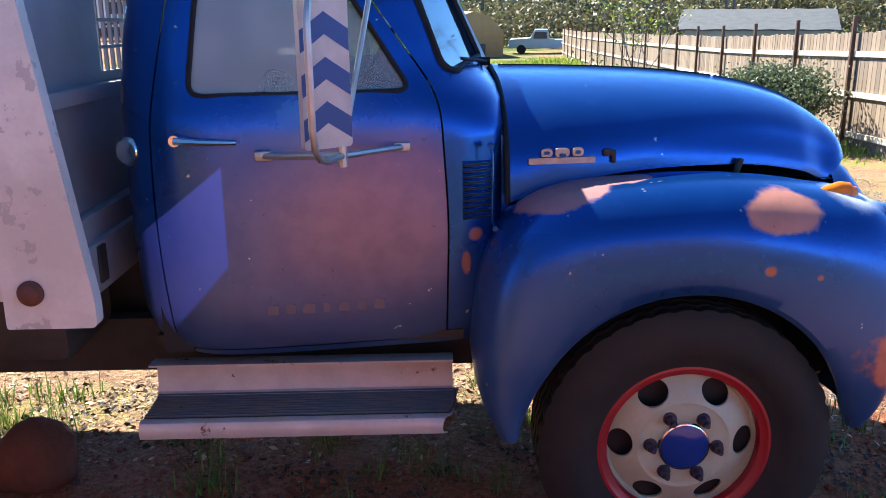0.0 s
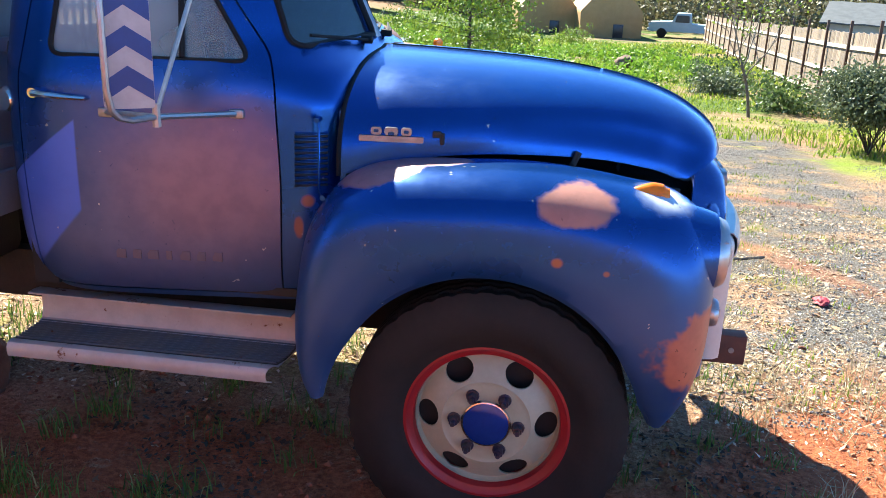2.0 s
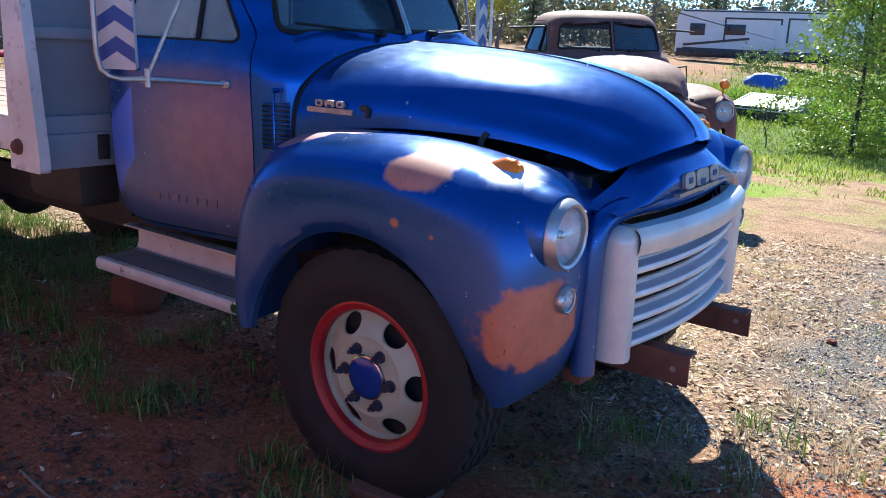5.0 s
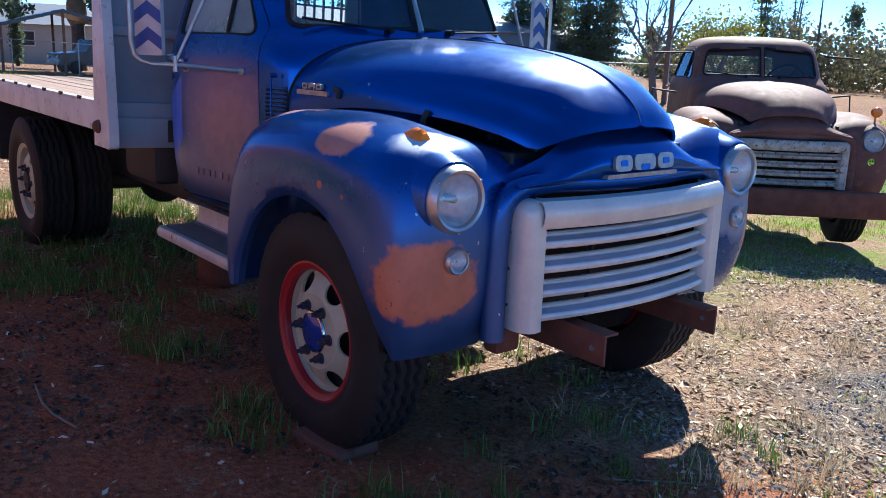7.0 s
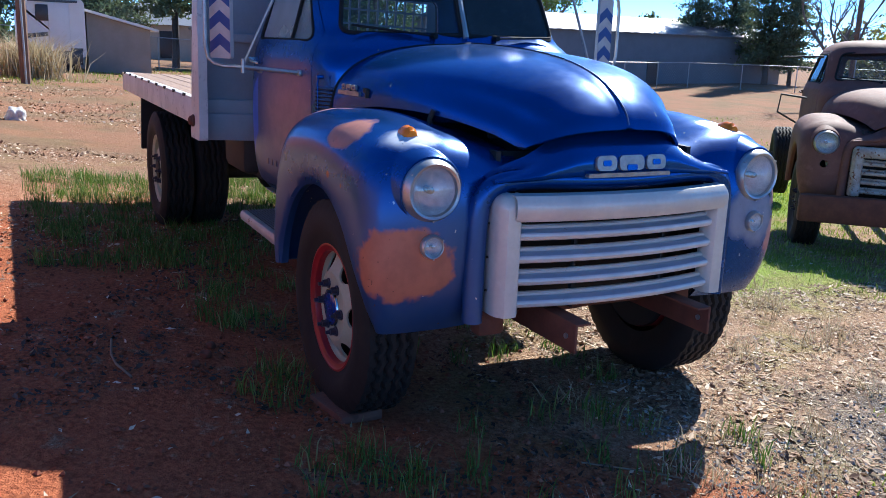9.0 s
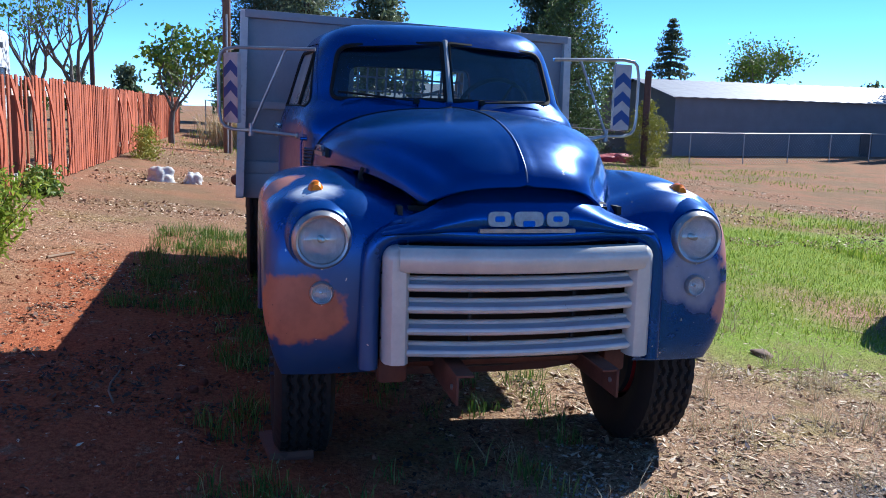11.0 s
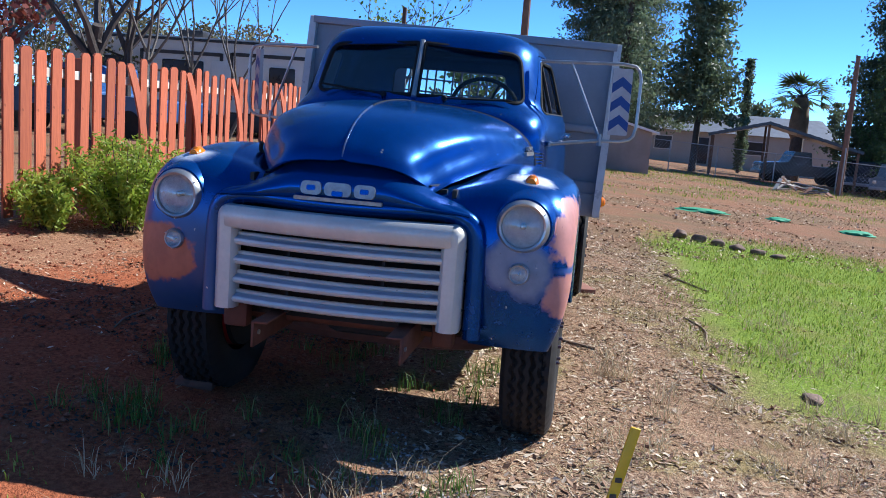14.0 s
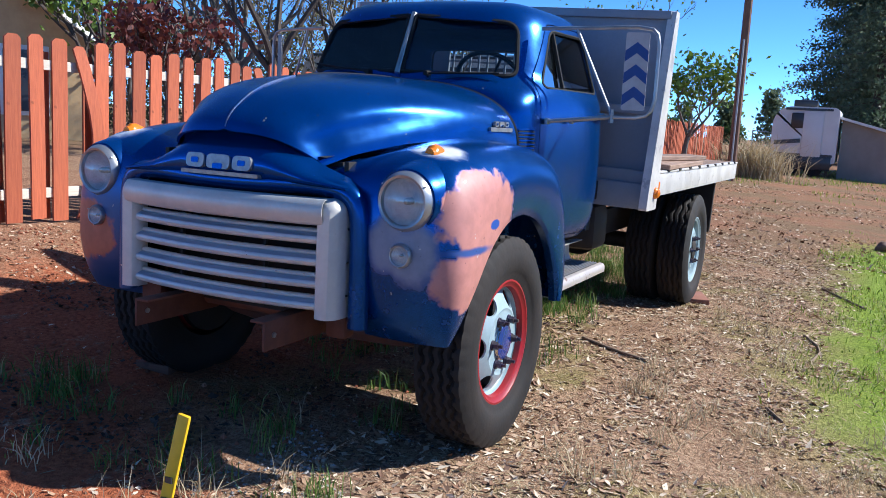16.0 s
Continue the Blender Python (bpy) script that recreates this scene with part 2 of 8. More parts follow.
def glass_material(name, tint=(0.75, 0.82, 0.82), dirt=0.20):
    """Clear window glass with a film of dust."""
    n = Nodes(name)
    film = n.math("MULTIPLY", n.step(n.noise(1.2, 3, 0.5), 0.3, 0.8), dirt)
    g = n.add("ShaderNodeBsdfTransparent", Color=(*tint, 1))
    gl = n.add("ShaderNodeBsdfGlossy", Roughness=0.03)
    fr = n.add("ShaderNodeFresnel", IOR=1.5)
    mx = n.t.nodes.new("ShaderNodeMixShader")
    n.link(fr.outputs[0], mx.inputs[0])
    n.link(g.outputs[0], mx.inputs[1])
    n.link(gl.outputs[0], mx.inputs[2])
    df = n.add("ShaderNodeBsdfDiffuse", Color=(0.42, 0.45, 0.47, 1))
    mx2 = n.t.nodes.new("ShaderNodeMixShader")
    n.link(film, mx2.inputs[0])
    n.link(mx.outputs[0], mx2.inputs[1])
    n.link(df.outputs[0], mx2.inputs[2])
    n.link(mx2.outputs[0], n.t.nodes["Material Output"].inputs[0])
    return n.m


def rust_material():
    n = Nodes("rusted_body")
    big, mid, fine = n.noise(2.5, 5), n.noise(11, 6, 0.7), n.noise(90, 3)
    c = n.mix(n.step(big, 0.35, 0.65), (0.125, 0.046, 0.034), (0.19, 0.078, 0.057))
    c = n.mix(n.step(mid, 0.5, 0.72), c, (0.24, 0.11, 0.08))
    c = n.mix(n.math("MULTIPLY", fine, 0.4), c, (0.07, 0.025, 0.02))
    n.bump(n.math("ADD", mid, fine), 0.25, 0.004)
    return n.out(c, n.math("ADD", 0.6, n.math("MULTIPLY", mid, 0.3)), 0.0)


def worn_wood(name, a, b, axis, plank=0.14):
    """Weathered boards with long grain along an axis."""
    n = Nodes(name)
    st = [12.0, 12.0, 12.0]
    st[axis] = 0.8
    grain = n.noise(6, 6, 0.7, stretch=st)
    info = n.t.nodes.new("ShaderNodeObjectInfo")
    c = n.mix(n.step(grain, 0.3, 0.7), a, b)
    c = n.mix(n.math("MULTIPLY", n.step(n.noise(1.7, 4), 0.45, 0.75), 0.5), c, tuple(0.6 * v for v in a))
    hue = n.t.nodes.new("ShaderNodeHueSaturation")
    n.link(c, hue.inputs["Color"])
    n.link(n.math("ADD", 0.72, n.math("MULTIPLY", info.outputs["Random"], 0.5)), hue.inputs["Value"])
    knots = n.step(n.noise(9, 1, stretch=[1.0, 1.0, 1.0]), 0.74, 0.78)
    c = n.mix(n.math("MULTIPLY", knots, 0.6), hue.outputs[0], tuple(0.3 * v for v in a))
    n.bump(grain, 0.4, 0.004)
    return n.out(c, 0.8, 0.0)


PATCH_BLUE = [(0.085, 0.165, 0.62)]
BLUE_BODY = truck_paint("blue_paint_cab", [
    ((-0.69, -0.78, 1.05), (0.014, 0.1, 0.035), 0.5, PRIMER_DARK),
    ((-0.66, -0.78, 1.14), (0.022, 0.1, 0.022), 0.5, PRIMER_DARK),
], PATCH_BLUE)
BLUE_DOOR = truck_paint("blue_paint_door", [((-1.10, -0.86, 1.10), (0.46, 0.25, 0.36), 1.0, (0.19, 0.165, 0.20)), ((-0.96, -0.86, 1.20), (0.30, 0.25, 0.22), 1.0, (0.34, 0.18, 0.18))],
    PATCH_BLUE)
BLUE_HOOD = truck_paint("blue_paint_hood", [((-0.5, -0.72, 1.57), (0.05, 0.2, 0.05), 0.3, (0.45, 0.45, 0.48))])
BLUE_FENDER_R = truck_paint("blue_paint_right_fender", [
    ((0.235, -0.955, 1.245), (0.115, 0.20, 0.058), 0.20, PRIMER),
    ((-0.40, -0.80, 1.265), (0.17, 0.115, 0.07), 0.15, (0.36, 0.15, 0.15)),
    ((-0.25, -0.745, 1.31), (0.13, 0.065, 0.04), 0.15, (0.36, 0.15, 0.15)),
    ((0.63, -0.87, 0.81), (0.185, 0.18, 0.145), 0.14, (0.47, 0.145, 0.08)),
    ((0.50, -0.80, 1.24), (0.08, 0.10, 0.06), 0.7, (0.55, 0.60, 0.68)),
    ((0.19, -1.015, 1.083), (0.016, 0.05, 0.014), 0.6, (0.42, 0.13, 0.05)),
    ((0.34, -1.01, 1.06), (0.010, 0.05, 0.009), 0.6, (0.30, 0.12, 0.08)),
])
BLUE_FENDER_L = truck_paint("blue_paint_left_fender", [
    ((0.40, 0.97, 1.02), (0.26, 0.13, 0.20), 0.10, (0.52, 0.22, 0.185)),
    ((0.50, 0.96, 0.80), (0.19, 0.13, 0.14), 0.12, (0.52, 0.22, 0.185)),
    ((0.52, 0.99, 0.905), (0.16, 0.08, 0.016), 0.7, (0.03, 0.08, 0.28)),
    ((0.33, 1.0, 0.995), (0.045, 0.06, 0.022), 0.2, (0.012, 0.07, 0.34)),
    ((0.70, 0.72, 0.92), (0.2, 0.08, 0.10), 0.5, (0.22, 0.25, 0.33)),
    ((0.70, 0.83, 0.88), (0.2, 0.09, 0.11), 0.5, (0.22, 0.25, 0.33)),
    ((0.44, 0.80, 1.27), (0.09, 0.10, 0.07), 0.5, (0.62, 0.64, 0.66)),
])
def grille_paint():
    """Silver paint with blue overspray along the upper part of each slat."""
    n = Nodes("grille_slat_paint")
    x, y, z = n.xyz()
    big, fine = n.noise(6, 5), n.noise(60, 3)
    c = n.mix(n.step(big, 0.3, 0.7), (0.68, 0.66, 0.60), (0.56, 0.55, 0.51))
    p = n.math("FRACT", n.math("DIVIDE", n.math("SUBTRACT", 2.0, n.math("ADD", z, n.math("MULTIPLY", big, 0.004))), 0.087))
    # 2.0 - 0.955 lies 12.01 slats down
    spray = n.math("MULTIPLY", n.step(p, 0.12, 0.20), n.step(p, 0.40, 0.26))
    c = n.mix(n.math("MULTIPLY", spray, 0.60), c, (0.10, 0.19, 0.36))
    chip = n.step(n.noise(26, 4, 0.7), 0.70, 0.72)
    c = n.mix(chip, c, (0.10, 0.06, 0.05))
    n.bump(n.math("ADD", big, fine), 0.05, 0.004)
    return n.out(c, 0.36, 0.2)


SILVER_SLAT = grille_paint()
SILVER = plain("silver_paint", (0.66, 0.63, 0.57), (0.54, 0.52, 0.48), 0.38, 0.2, 6, 0.05, 60, 0.02)
BADGE = plain("worn_badge_metal", (0.38, 0.375, 0.36), (0.25, 0.25, 0.255), 0.35, 0.5, 30, 0.1, 90, 0.04)
CHROME = plain("chrome", (0.75, 0.75, 0.74), (0.62, 0.62, 0.62), 0.16, 1.0, 12, 0.02, 90, 0.03)
LAMP_RING = plain("dull_lamp_ring", (0.50, 0.51, 0.52), (0.38, 0.39, 0.40), 0.34, 0.75, 14, 0.05, 90, 0.03)
WORN_STRIP = plain("worn_ridge_paint", (0.01, 0.07, 0.22), (0.10, 0.11, 0.16), 0.45, 0.4, 22, 0.1, 90, 0.05)
DULL_STEEL = plain("dull_steel", (0.45, 0.45, 0.44), (0.34, 0.34, 0.34), 0.4, 0.8, 12, 0.05, 90, 0.06)
BED_GREY = plain("bed_grey_paint", (0.27, 0.285, 0.32), (0.215, 0.23, 0.265), 0.5, 0.1, 3, 0.08, 60, 0.03)
def chipped_paint():
    """Pale paint, dirty and flaking to grey undercoat and rust."""
    n = Nodes("bed_pale_paint")
    big, mid, fine = n.noise(3.5, 5), n.noise(11, 5, 0.65), n.noise(70, 3)
    c = n.mix(n.step(big, 0.35, 0.65), (0.66, 0.63, 0.59), (0.50, 0.47, 0.44))
    c = n.mix(n.math("MULTIPLY", fine, 0.3), c, (0.34, 0.31, 0.29))
    under = n.step(mid, 0.60, 0.63)
    c = n.mix(n.math("MULTIPLY", under, 0.6), c, (0.30, 0.28, 0.28))
    rust = n.step(n.noise(17, 6, 0.7), 0.66, 0.685)
    c = n.mix(rust, c, n.mix(fine, (0.06, 0.025, 0.015), (0.20, 0.08, 0.04)))
    n.bump(n.math("SUBTRACT", fine, under), 0.12, 0.004)
    return n.out(c, n.math("ADD", 0.5, n.math("MULTIPLY", rust, 0.35)), 0.0)


BED_WHITE = chipped_paint()
TREAD = plain("ribbed_step_rubber", (0.045, 0.047, 0.053), (0.075, 0.062, 0.055), 0.55, 0.2, 9, 0.1, 70, 0.08)
RIB = plain("worn_tread_rib", (0.10, 0.115, 0.14), (0.17, 0.14, 0.12), 0.45, 0.2, 7, 0.1, 70, 0.06)
STEP_PAINT = plain("step_paint", (0.56, 0.51, 0.48), (0.46, 0.40, 0.37), 0.45, 0.2, 7, 0.08, 70, 0.10)
RUST = plain("rusty_steel", (0.17, 0.055, 0.03), (0.10, 0.035, 0.022), 0.75, 0.1, 9, 0.3, 70)
GRIME = plain("grimy_black_metal", (0.025, 0.022, 0.02), (0.05, 0.038, 0.03), 0.7, 0.2, 9, 0.3, 60)
RUBBER = plain("tyre_rubber", (0.004, 0.0037, 0.0035), (0.022, 0.014, 0.0105), 0.8, 0.0, 4.5, 0.3, 50)
GASKET = plain("window_rubber", (0.010, 0.010, 0.011), (0.018, 0.018, 0.018), 0.75, 0.0, 20, 0.05, 90, Specular_IOR_Level=0.2)
RIM_RED = plain("rim_red_paint", (0.36, 0.014, 0.02), (0.28, 0.012, 0.018), 0.4, 0.0, 9, 0.06, 70, 0.03)
RIM_CREAM = plain("rim_cream_paint", (0.46, 0.44, 0.31), (0.38, 0.36, 0.245), 0.45, 0.0, 6, 0.06, 70, 0.05)
RIM_TEAL = plain("rim_pale_green_paint", (0.36, 0.47, 0.50), (0.28, 0.38, 0.41), 0.4, 0.0, 6, 0.06, 70, 0.04)
HUB_BLUE = plain("hub_blue_paint", (0.01, 0.04, 0.26), (0.015, 0.06, 0.33), 0.15, 0.3, 6, 0.03, 70, 0.0, Coat_Weight=0.8, Coat_Roughness=0.04)
AMBER = plain("amber_plastic", (0.85, 0.22, 0.01), (0.75, 0.17, 0.008), 0.2, 0.0, 20, 0.03, 50)
SEAT = plain("seat_cloth", (0.10, 0.10, 0.10), (0.06, 0.06, 0.065), 0.9, 0.0, 12, 0.3, 90)
INTERIOR = plain("cab_lining", (0.22, 0.23, 0.22), (0.16, 0.165, 0.165), 0.8, 0.0, 6, 0.1, 60)
CHEVRON_BLUE = plain("chevron_blue", (0.004, 0.042, 0.19), (0.006, 0.052, 0.23), 0.45, 0.0, 12, 0.05, 60)
CHEVRON_PALE = plain("chevron_pale", (0.50, 0.46, 0.44), (0.42, 0.37, 0.35), 0.5, 0.0, 12, 0.05, 60, 0.04)
DECK_WOOD = worn_wood("deck_wood", (0.36, 0.24, 0.17), (0.20, 0.12, 0.085), 0)
GLASS = glass_material("cab_glass", (0.80, 0.86, 0.86), 0.012)
GLASS_FOGGED = glass_material("fogged_glass", (0.7, 0.75, 0.75), 0.75)
LUG = plain("dark_blue_nut_paint", (0.03, 0.035, 0.09), (0.10, 0.07, 0.06), 0.4, 0.4, 30, 0.1, 90, 0.06)
RUST_BODY = rust_material()
def lens_material():
    """Ribbed clear lamp glass."""
    n = Nodes("ribbed_lamp_glass")
    x, y, z = n.xyz()
    ribs = n.math("SINE", n.math("MULTIPLY", y, 700.0))
    b = n.add("ShaderNodeBump", Strength=0.25, Distance=0.003)
    n.link(n.math("ADD", ribs, n.noise(60, 2)), b.inputs["Height"])
    g = n.add("ShaderNodeBsdfTransparent", Color=(0.86, 0.88, 0.9, 1))
    gl = n.add("ShaderNodeBsdfGlossy", Roughness=0.06)
    n.link(b.outputs[0], gl.inputs["Normal"])
    mx = n.t.nodes.new("ShaderNodeMixShader")
    mx.inputs[0].default_value = 0.15
    n.link(g.outputs[0], mx.inputs[1])
    n.link(gl.outputs[0], mx.inputs[2])
    n.link(mx.outputs[0], n.t.nodes["Material Output"].inputs[0])
    return n.m


RIBBED = lens_material()
REFLECTOR = plain("lamp_reflector", (0.80, 0.81, 0.80), (0.58, 0.60, 0.61), 0.42, 0.25, 34, 0.35, 70, 0.0, 0.006)
LENS = plain("lamp_glass", (0.72, 0.74, 0.75), (0.55, 0.58, 0.6), 0.12, 0.55, 30, 0.35, 70, 0.0, 0.006)
# near-black that puts the shade of gaps and hollows into the colour
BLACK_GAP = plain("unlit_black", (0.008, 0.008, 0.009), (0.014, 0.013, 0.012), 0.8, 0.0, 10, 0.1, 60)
WHITE_MARK = plain("white_lettering", (0.62, 0.66, 0.72), (0.5, 0.53, 0.6), 0.6, 0.0, 10, 0.05, 60)
DIM_MARK = plain("faded_lettering", (0.13, 0.10, 0.13), (0.15, 0.11, 0.14), 0.5, 0.0, 10, 0.05, 60)


# ---------------------------------------------------------------- truck: shapes shared by both trucks
RIDGE_X = [-0.56, -0.33, -0.05, 0.15, 0.33, 0.49, 0.60, 0.68, 0.73, 0.757, 0.770]
RIDGE_Z = [1.598, 1.594, 1.582, 1.566, 1.541, 1.503, 1.460, 1.412, 1.372, 1.338, 1.305]


def hood_bm():
    """An alligator hood: a dome on the ridge line, with a blunt nose whose lip arches between two low corners."""
    bm = B()
    wx, w = [-0.56, -0.28, 0.0, 0.26, 0.5, 0.62, 0.77], [0.735, 0.695, 0.635, 0.552, 0.445, 0.378, 0.340]
    bx, zb = [-0.56, -0.48, -0.40, -0.1, 0.26, 0.5, 0.62, 0.77], [1.235, 1.255, 1.286, 1.322, 1.312, 1.265, 1.218, 1.205]
    P = []
    for i in range(65):
        s = 1 - (1 - i / 64) ** 1.35
        row = []
        for j in range(57):
            v = -1 + 2 * j / 56
            a = abs(v) * math.pi / 2
            xc = -0.55 + s * 1.320
            x = -0.55 + s * (1.320 - 0.150 * abs(v) ** 2.0)
            ww, t, b = smooth_ramp(x, wx, w), smooth_ramp(xc, RIDGE_X, RIDGE_Z), smooth_ramp(x, bx, zb)
            if v > 0:
                b -= 0.030 * min(1, max(0, (x + 0.35) / 0.7))
            y = ww * math.sin(a) ** 0.80
            z = b + (t - b) * math.cos(a) ** 0.72
            # the shoulder falls in a little above the lower edge, which flares out again
            y -= 0.030 * math.exp(-((z - b - 0.10) / 0.05) ** 2) * min(1, max(0, (x + 0.1) * 2)) * math.sin(a) ** 4
            z += 0.009 * math.exp(-(y / 0.016) ** 2)
            row.append((x, math.copysign(y, v), z))
        P.append(row)
    add_grid(bm, P)
    return bm


FENDER_PHI = [3, 5, 10.5, 20, 30, 41, 47, 54, 63, 76, 90, 103, 124, 136, 149, 165, 172, 176]
FENDER_R = [0.585, 0.605, 0.655, 0.722, 0.795, 0.895, 0.935, 0.93, 0.876, 0.832, 0.815, 0.828, 0.90, 0.865, 0.775, 0.685, 0.64, 0.60]


def fender_bm(sign):
    bm = B()
    P = []
    for i in range(73):
        deg = 3 + 173 * i / 72
        f = radians(deg)
        R = smooth_ramp(deg, FENDER_PHI, FENDER_R)
        r = ramp(deg, [3, 12, 30, 90, 150, 176], [0.53, 0.50, 0.495, 0.51, 0.525, 0.55])
        yin = ramp(deg, [36, 44, 120, 150], [0.58, 0.38, 0.42, 0.62])
        drop = ramp(deg, [35, 44, 60, 125, 150], [0.012, 0.045, 0.075, 0.075, 0.0])
        prof = []
        for k in range(9):
            t = k / 9
            e = (1 - math.cos(t * math.pi)) / 2
            prof.append((yin + (0.72 - yin) * t, R - drop * (1 - e)))
        Rm = r + 0.42 * (R - r)
        for k in range(13):
            a = k / 12 * math.pi / 2
            prof.append((0.72 + 0.285 * math.sin(a) ** 0.8, Rm + (R - Rm) * math.cos(a) ** 0.8))
        prof += [(1.006, r + 0.28 * (R - r)), (1.0, r + 0.12 * (R - r)), (0.995, r + 0.012), (0.985, r), (0.955, r + 0.004)]
        row = []
        for y, q in prof:
            z = 0.5 + math.sin(f) * q
            if deg < 60:
                y -= 0.075 * max(0, (0.86 - z) / 0.34) ** 2 * max(0, (y - 0.6) / 0.4)
            row.append((math.cos(f) * q, sign * y, z))
        P.append(row)
    add_grid(bm, P)
    return bm


CAB_Z = [0.76, 0.80, 0.90, 1.15, 1.40, 1.52, 1.585, 1.62, 1.75, 1.90, 1.96, 2.01, 2.045, 2.068, 2.078]
CAB_W = [0.80, 0.835, 0.86, 0.872, 0.866, 0.855, 0.83, 0.815, 0.775, 0.725, 0.69, 0.635, 0.55, 0.40, 0.12]
CAB_F = [-0.57, -0.555, -0.55, -0.55, -0.55, -0.555, -0.56, -0.595, -0.650, -0.718, -0.758, -0.815, -0.90, -1.05, -1.18]
CAB_R = [-1.72, -1.755, -1.79, -1.80, -1.80, -1.80, -1.80, -1.80, -1.79, -1.765, -1.745, -1.70, -1.62, -1.48, -1.34]


def cab_bm():
    bm = B()
    P = []
    zs = [CAB_Z[0] + (CAB_Z[-1] - CAB_Z[0]) * (1 - (1 - k / 44) ** 1.5) for k in range(45)]
    for z in zs:
        w, xf, xr = (smooth_ramp(z, CAB_Z, c) for c in (CAB_W, CAB_F, CAB_R))
        cx, ax = (xf + xr) / 2, (xf - xr) / 2
        row = []
        for k in range(112):
            a = 2 * math.pi * k / 112
            c, s = math.cos(a), math.sin(a)
            # square corners beside the cowl, rounder at the windscreen and the rear
            n = 0.40 - (0.21 * min(1, max(0, (1.60 - z) / 0.12)) if c > 0 else 0.0)
            x = cx + ax * math.copysign(abs(c) ** n, c)
            y = w * math.copysign(abs(s) ** n, s)
            if x > -1.5:
                y *= 1 - 0.15 * ((x + 1.5) / 0.95) ** 1.25
            # the windscreen meets in a shallow V
            if z > 1.55 and c > 0:
                x -= 0.10 * (abs(y) / 0.7) ** 1.6 * min(1, (z - 1.55) / 0.1) * c ** 0.5
            row.append((x, y, z))
        P.append(row)
    V = add_grid(bm, P, loop_v=True)
    bm.faces.new(V[-1])
    bm.faces.new(V[0][::-1])
    return bm


DOOR_OUTLINE = rounded([(-1.618, 0.785), (-1.645, 1.2), (-1.632, 1.56), (-1.565, 1.945), (-1.03, 1.945), (-0.765, 1.57), (-0.742, 1.2), (-0.752, 0.785)],
                       [0.035, 0.2, 0.1, 0.05, 0.07, 0.08, 0.1, 0.03])
SIDE_WINDOW = rounded([(-1.515, 1.592), (-0.855, 1.592), (-1.055, 1.905), (-1.485, 1.905)], [0.05, 0.045, 0.06, 0.06])


def side_prism(outline, sign, y0=0.45, y1=1.1):
    bm = B()
    m = Matrix.Translation((0, sign * (y0 + y1) / 2, 0)) @ ALONG_Y
    return add_prism(bm, outline, y1 - y0, m)


def shrink(outline, d):
    c = Vector((sum(p[0] for p in outline) / len(outline), sum(p[1] for p in outline) / len(outline)))
    out = []
    n = len(outline)
    for i in range(n):
        a, b = Vector(outline[i - 1]), Vector(outline[(i + 1) % n])
        t = (b - a)
        if t.length < 1e-6:
            t = Vector((1, 0))
        nrm = Vector((-t.y, t.x)).normalized()
        p = Vector(outline[i])
        if nrm.dot(c - p) < 0:
            nrm = -nrm
        q = p + nrm * d
        out.append((q.x, q.y))
    return out


def ray_on_cab(tree, origin, way):
    hit = tree.ray_cast(Vector(origin), Vector(way))
    return hit[0]


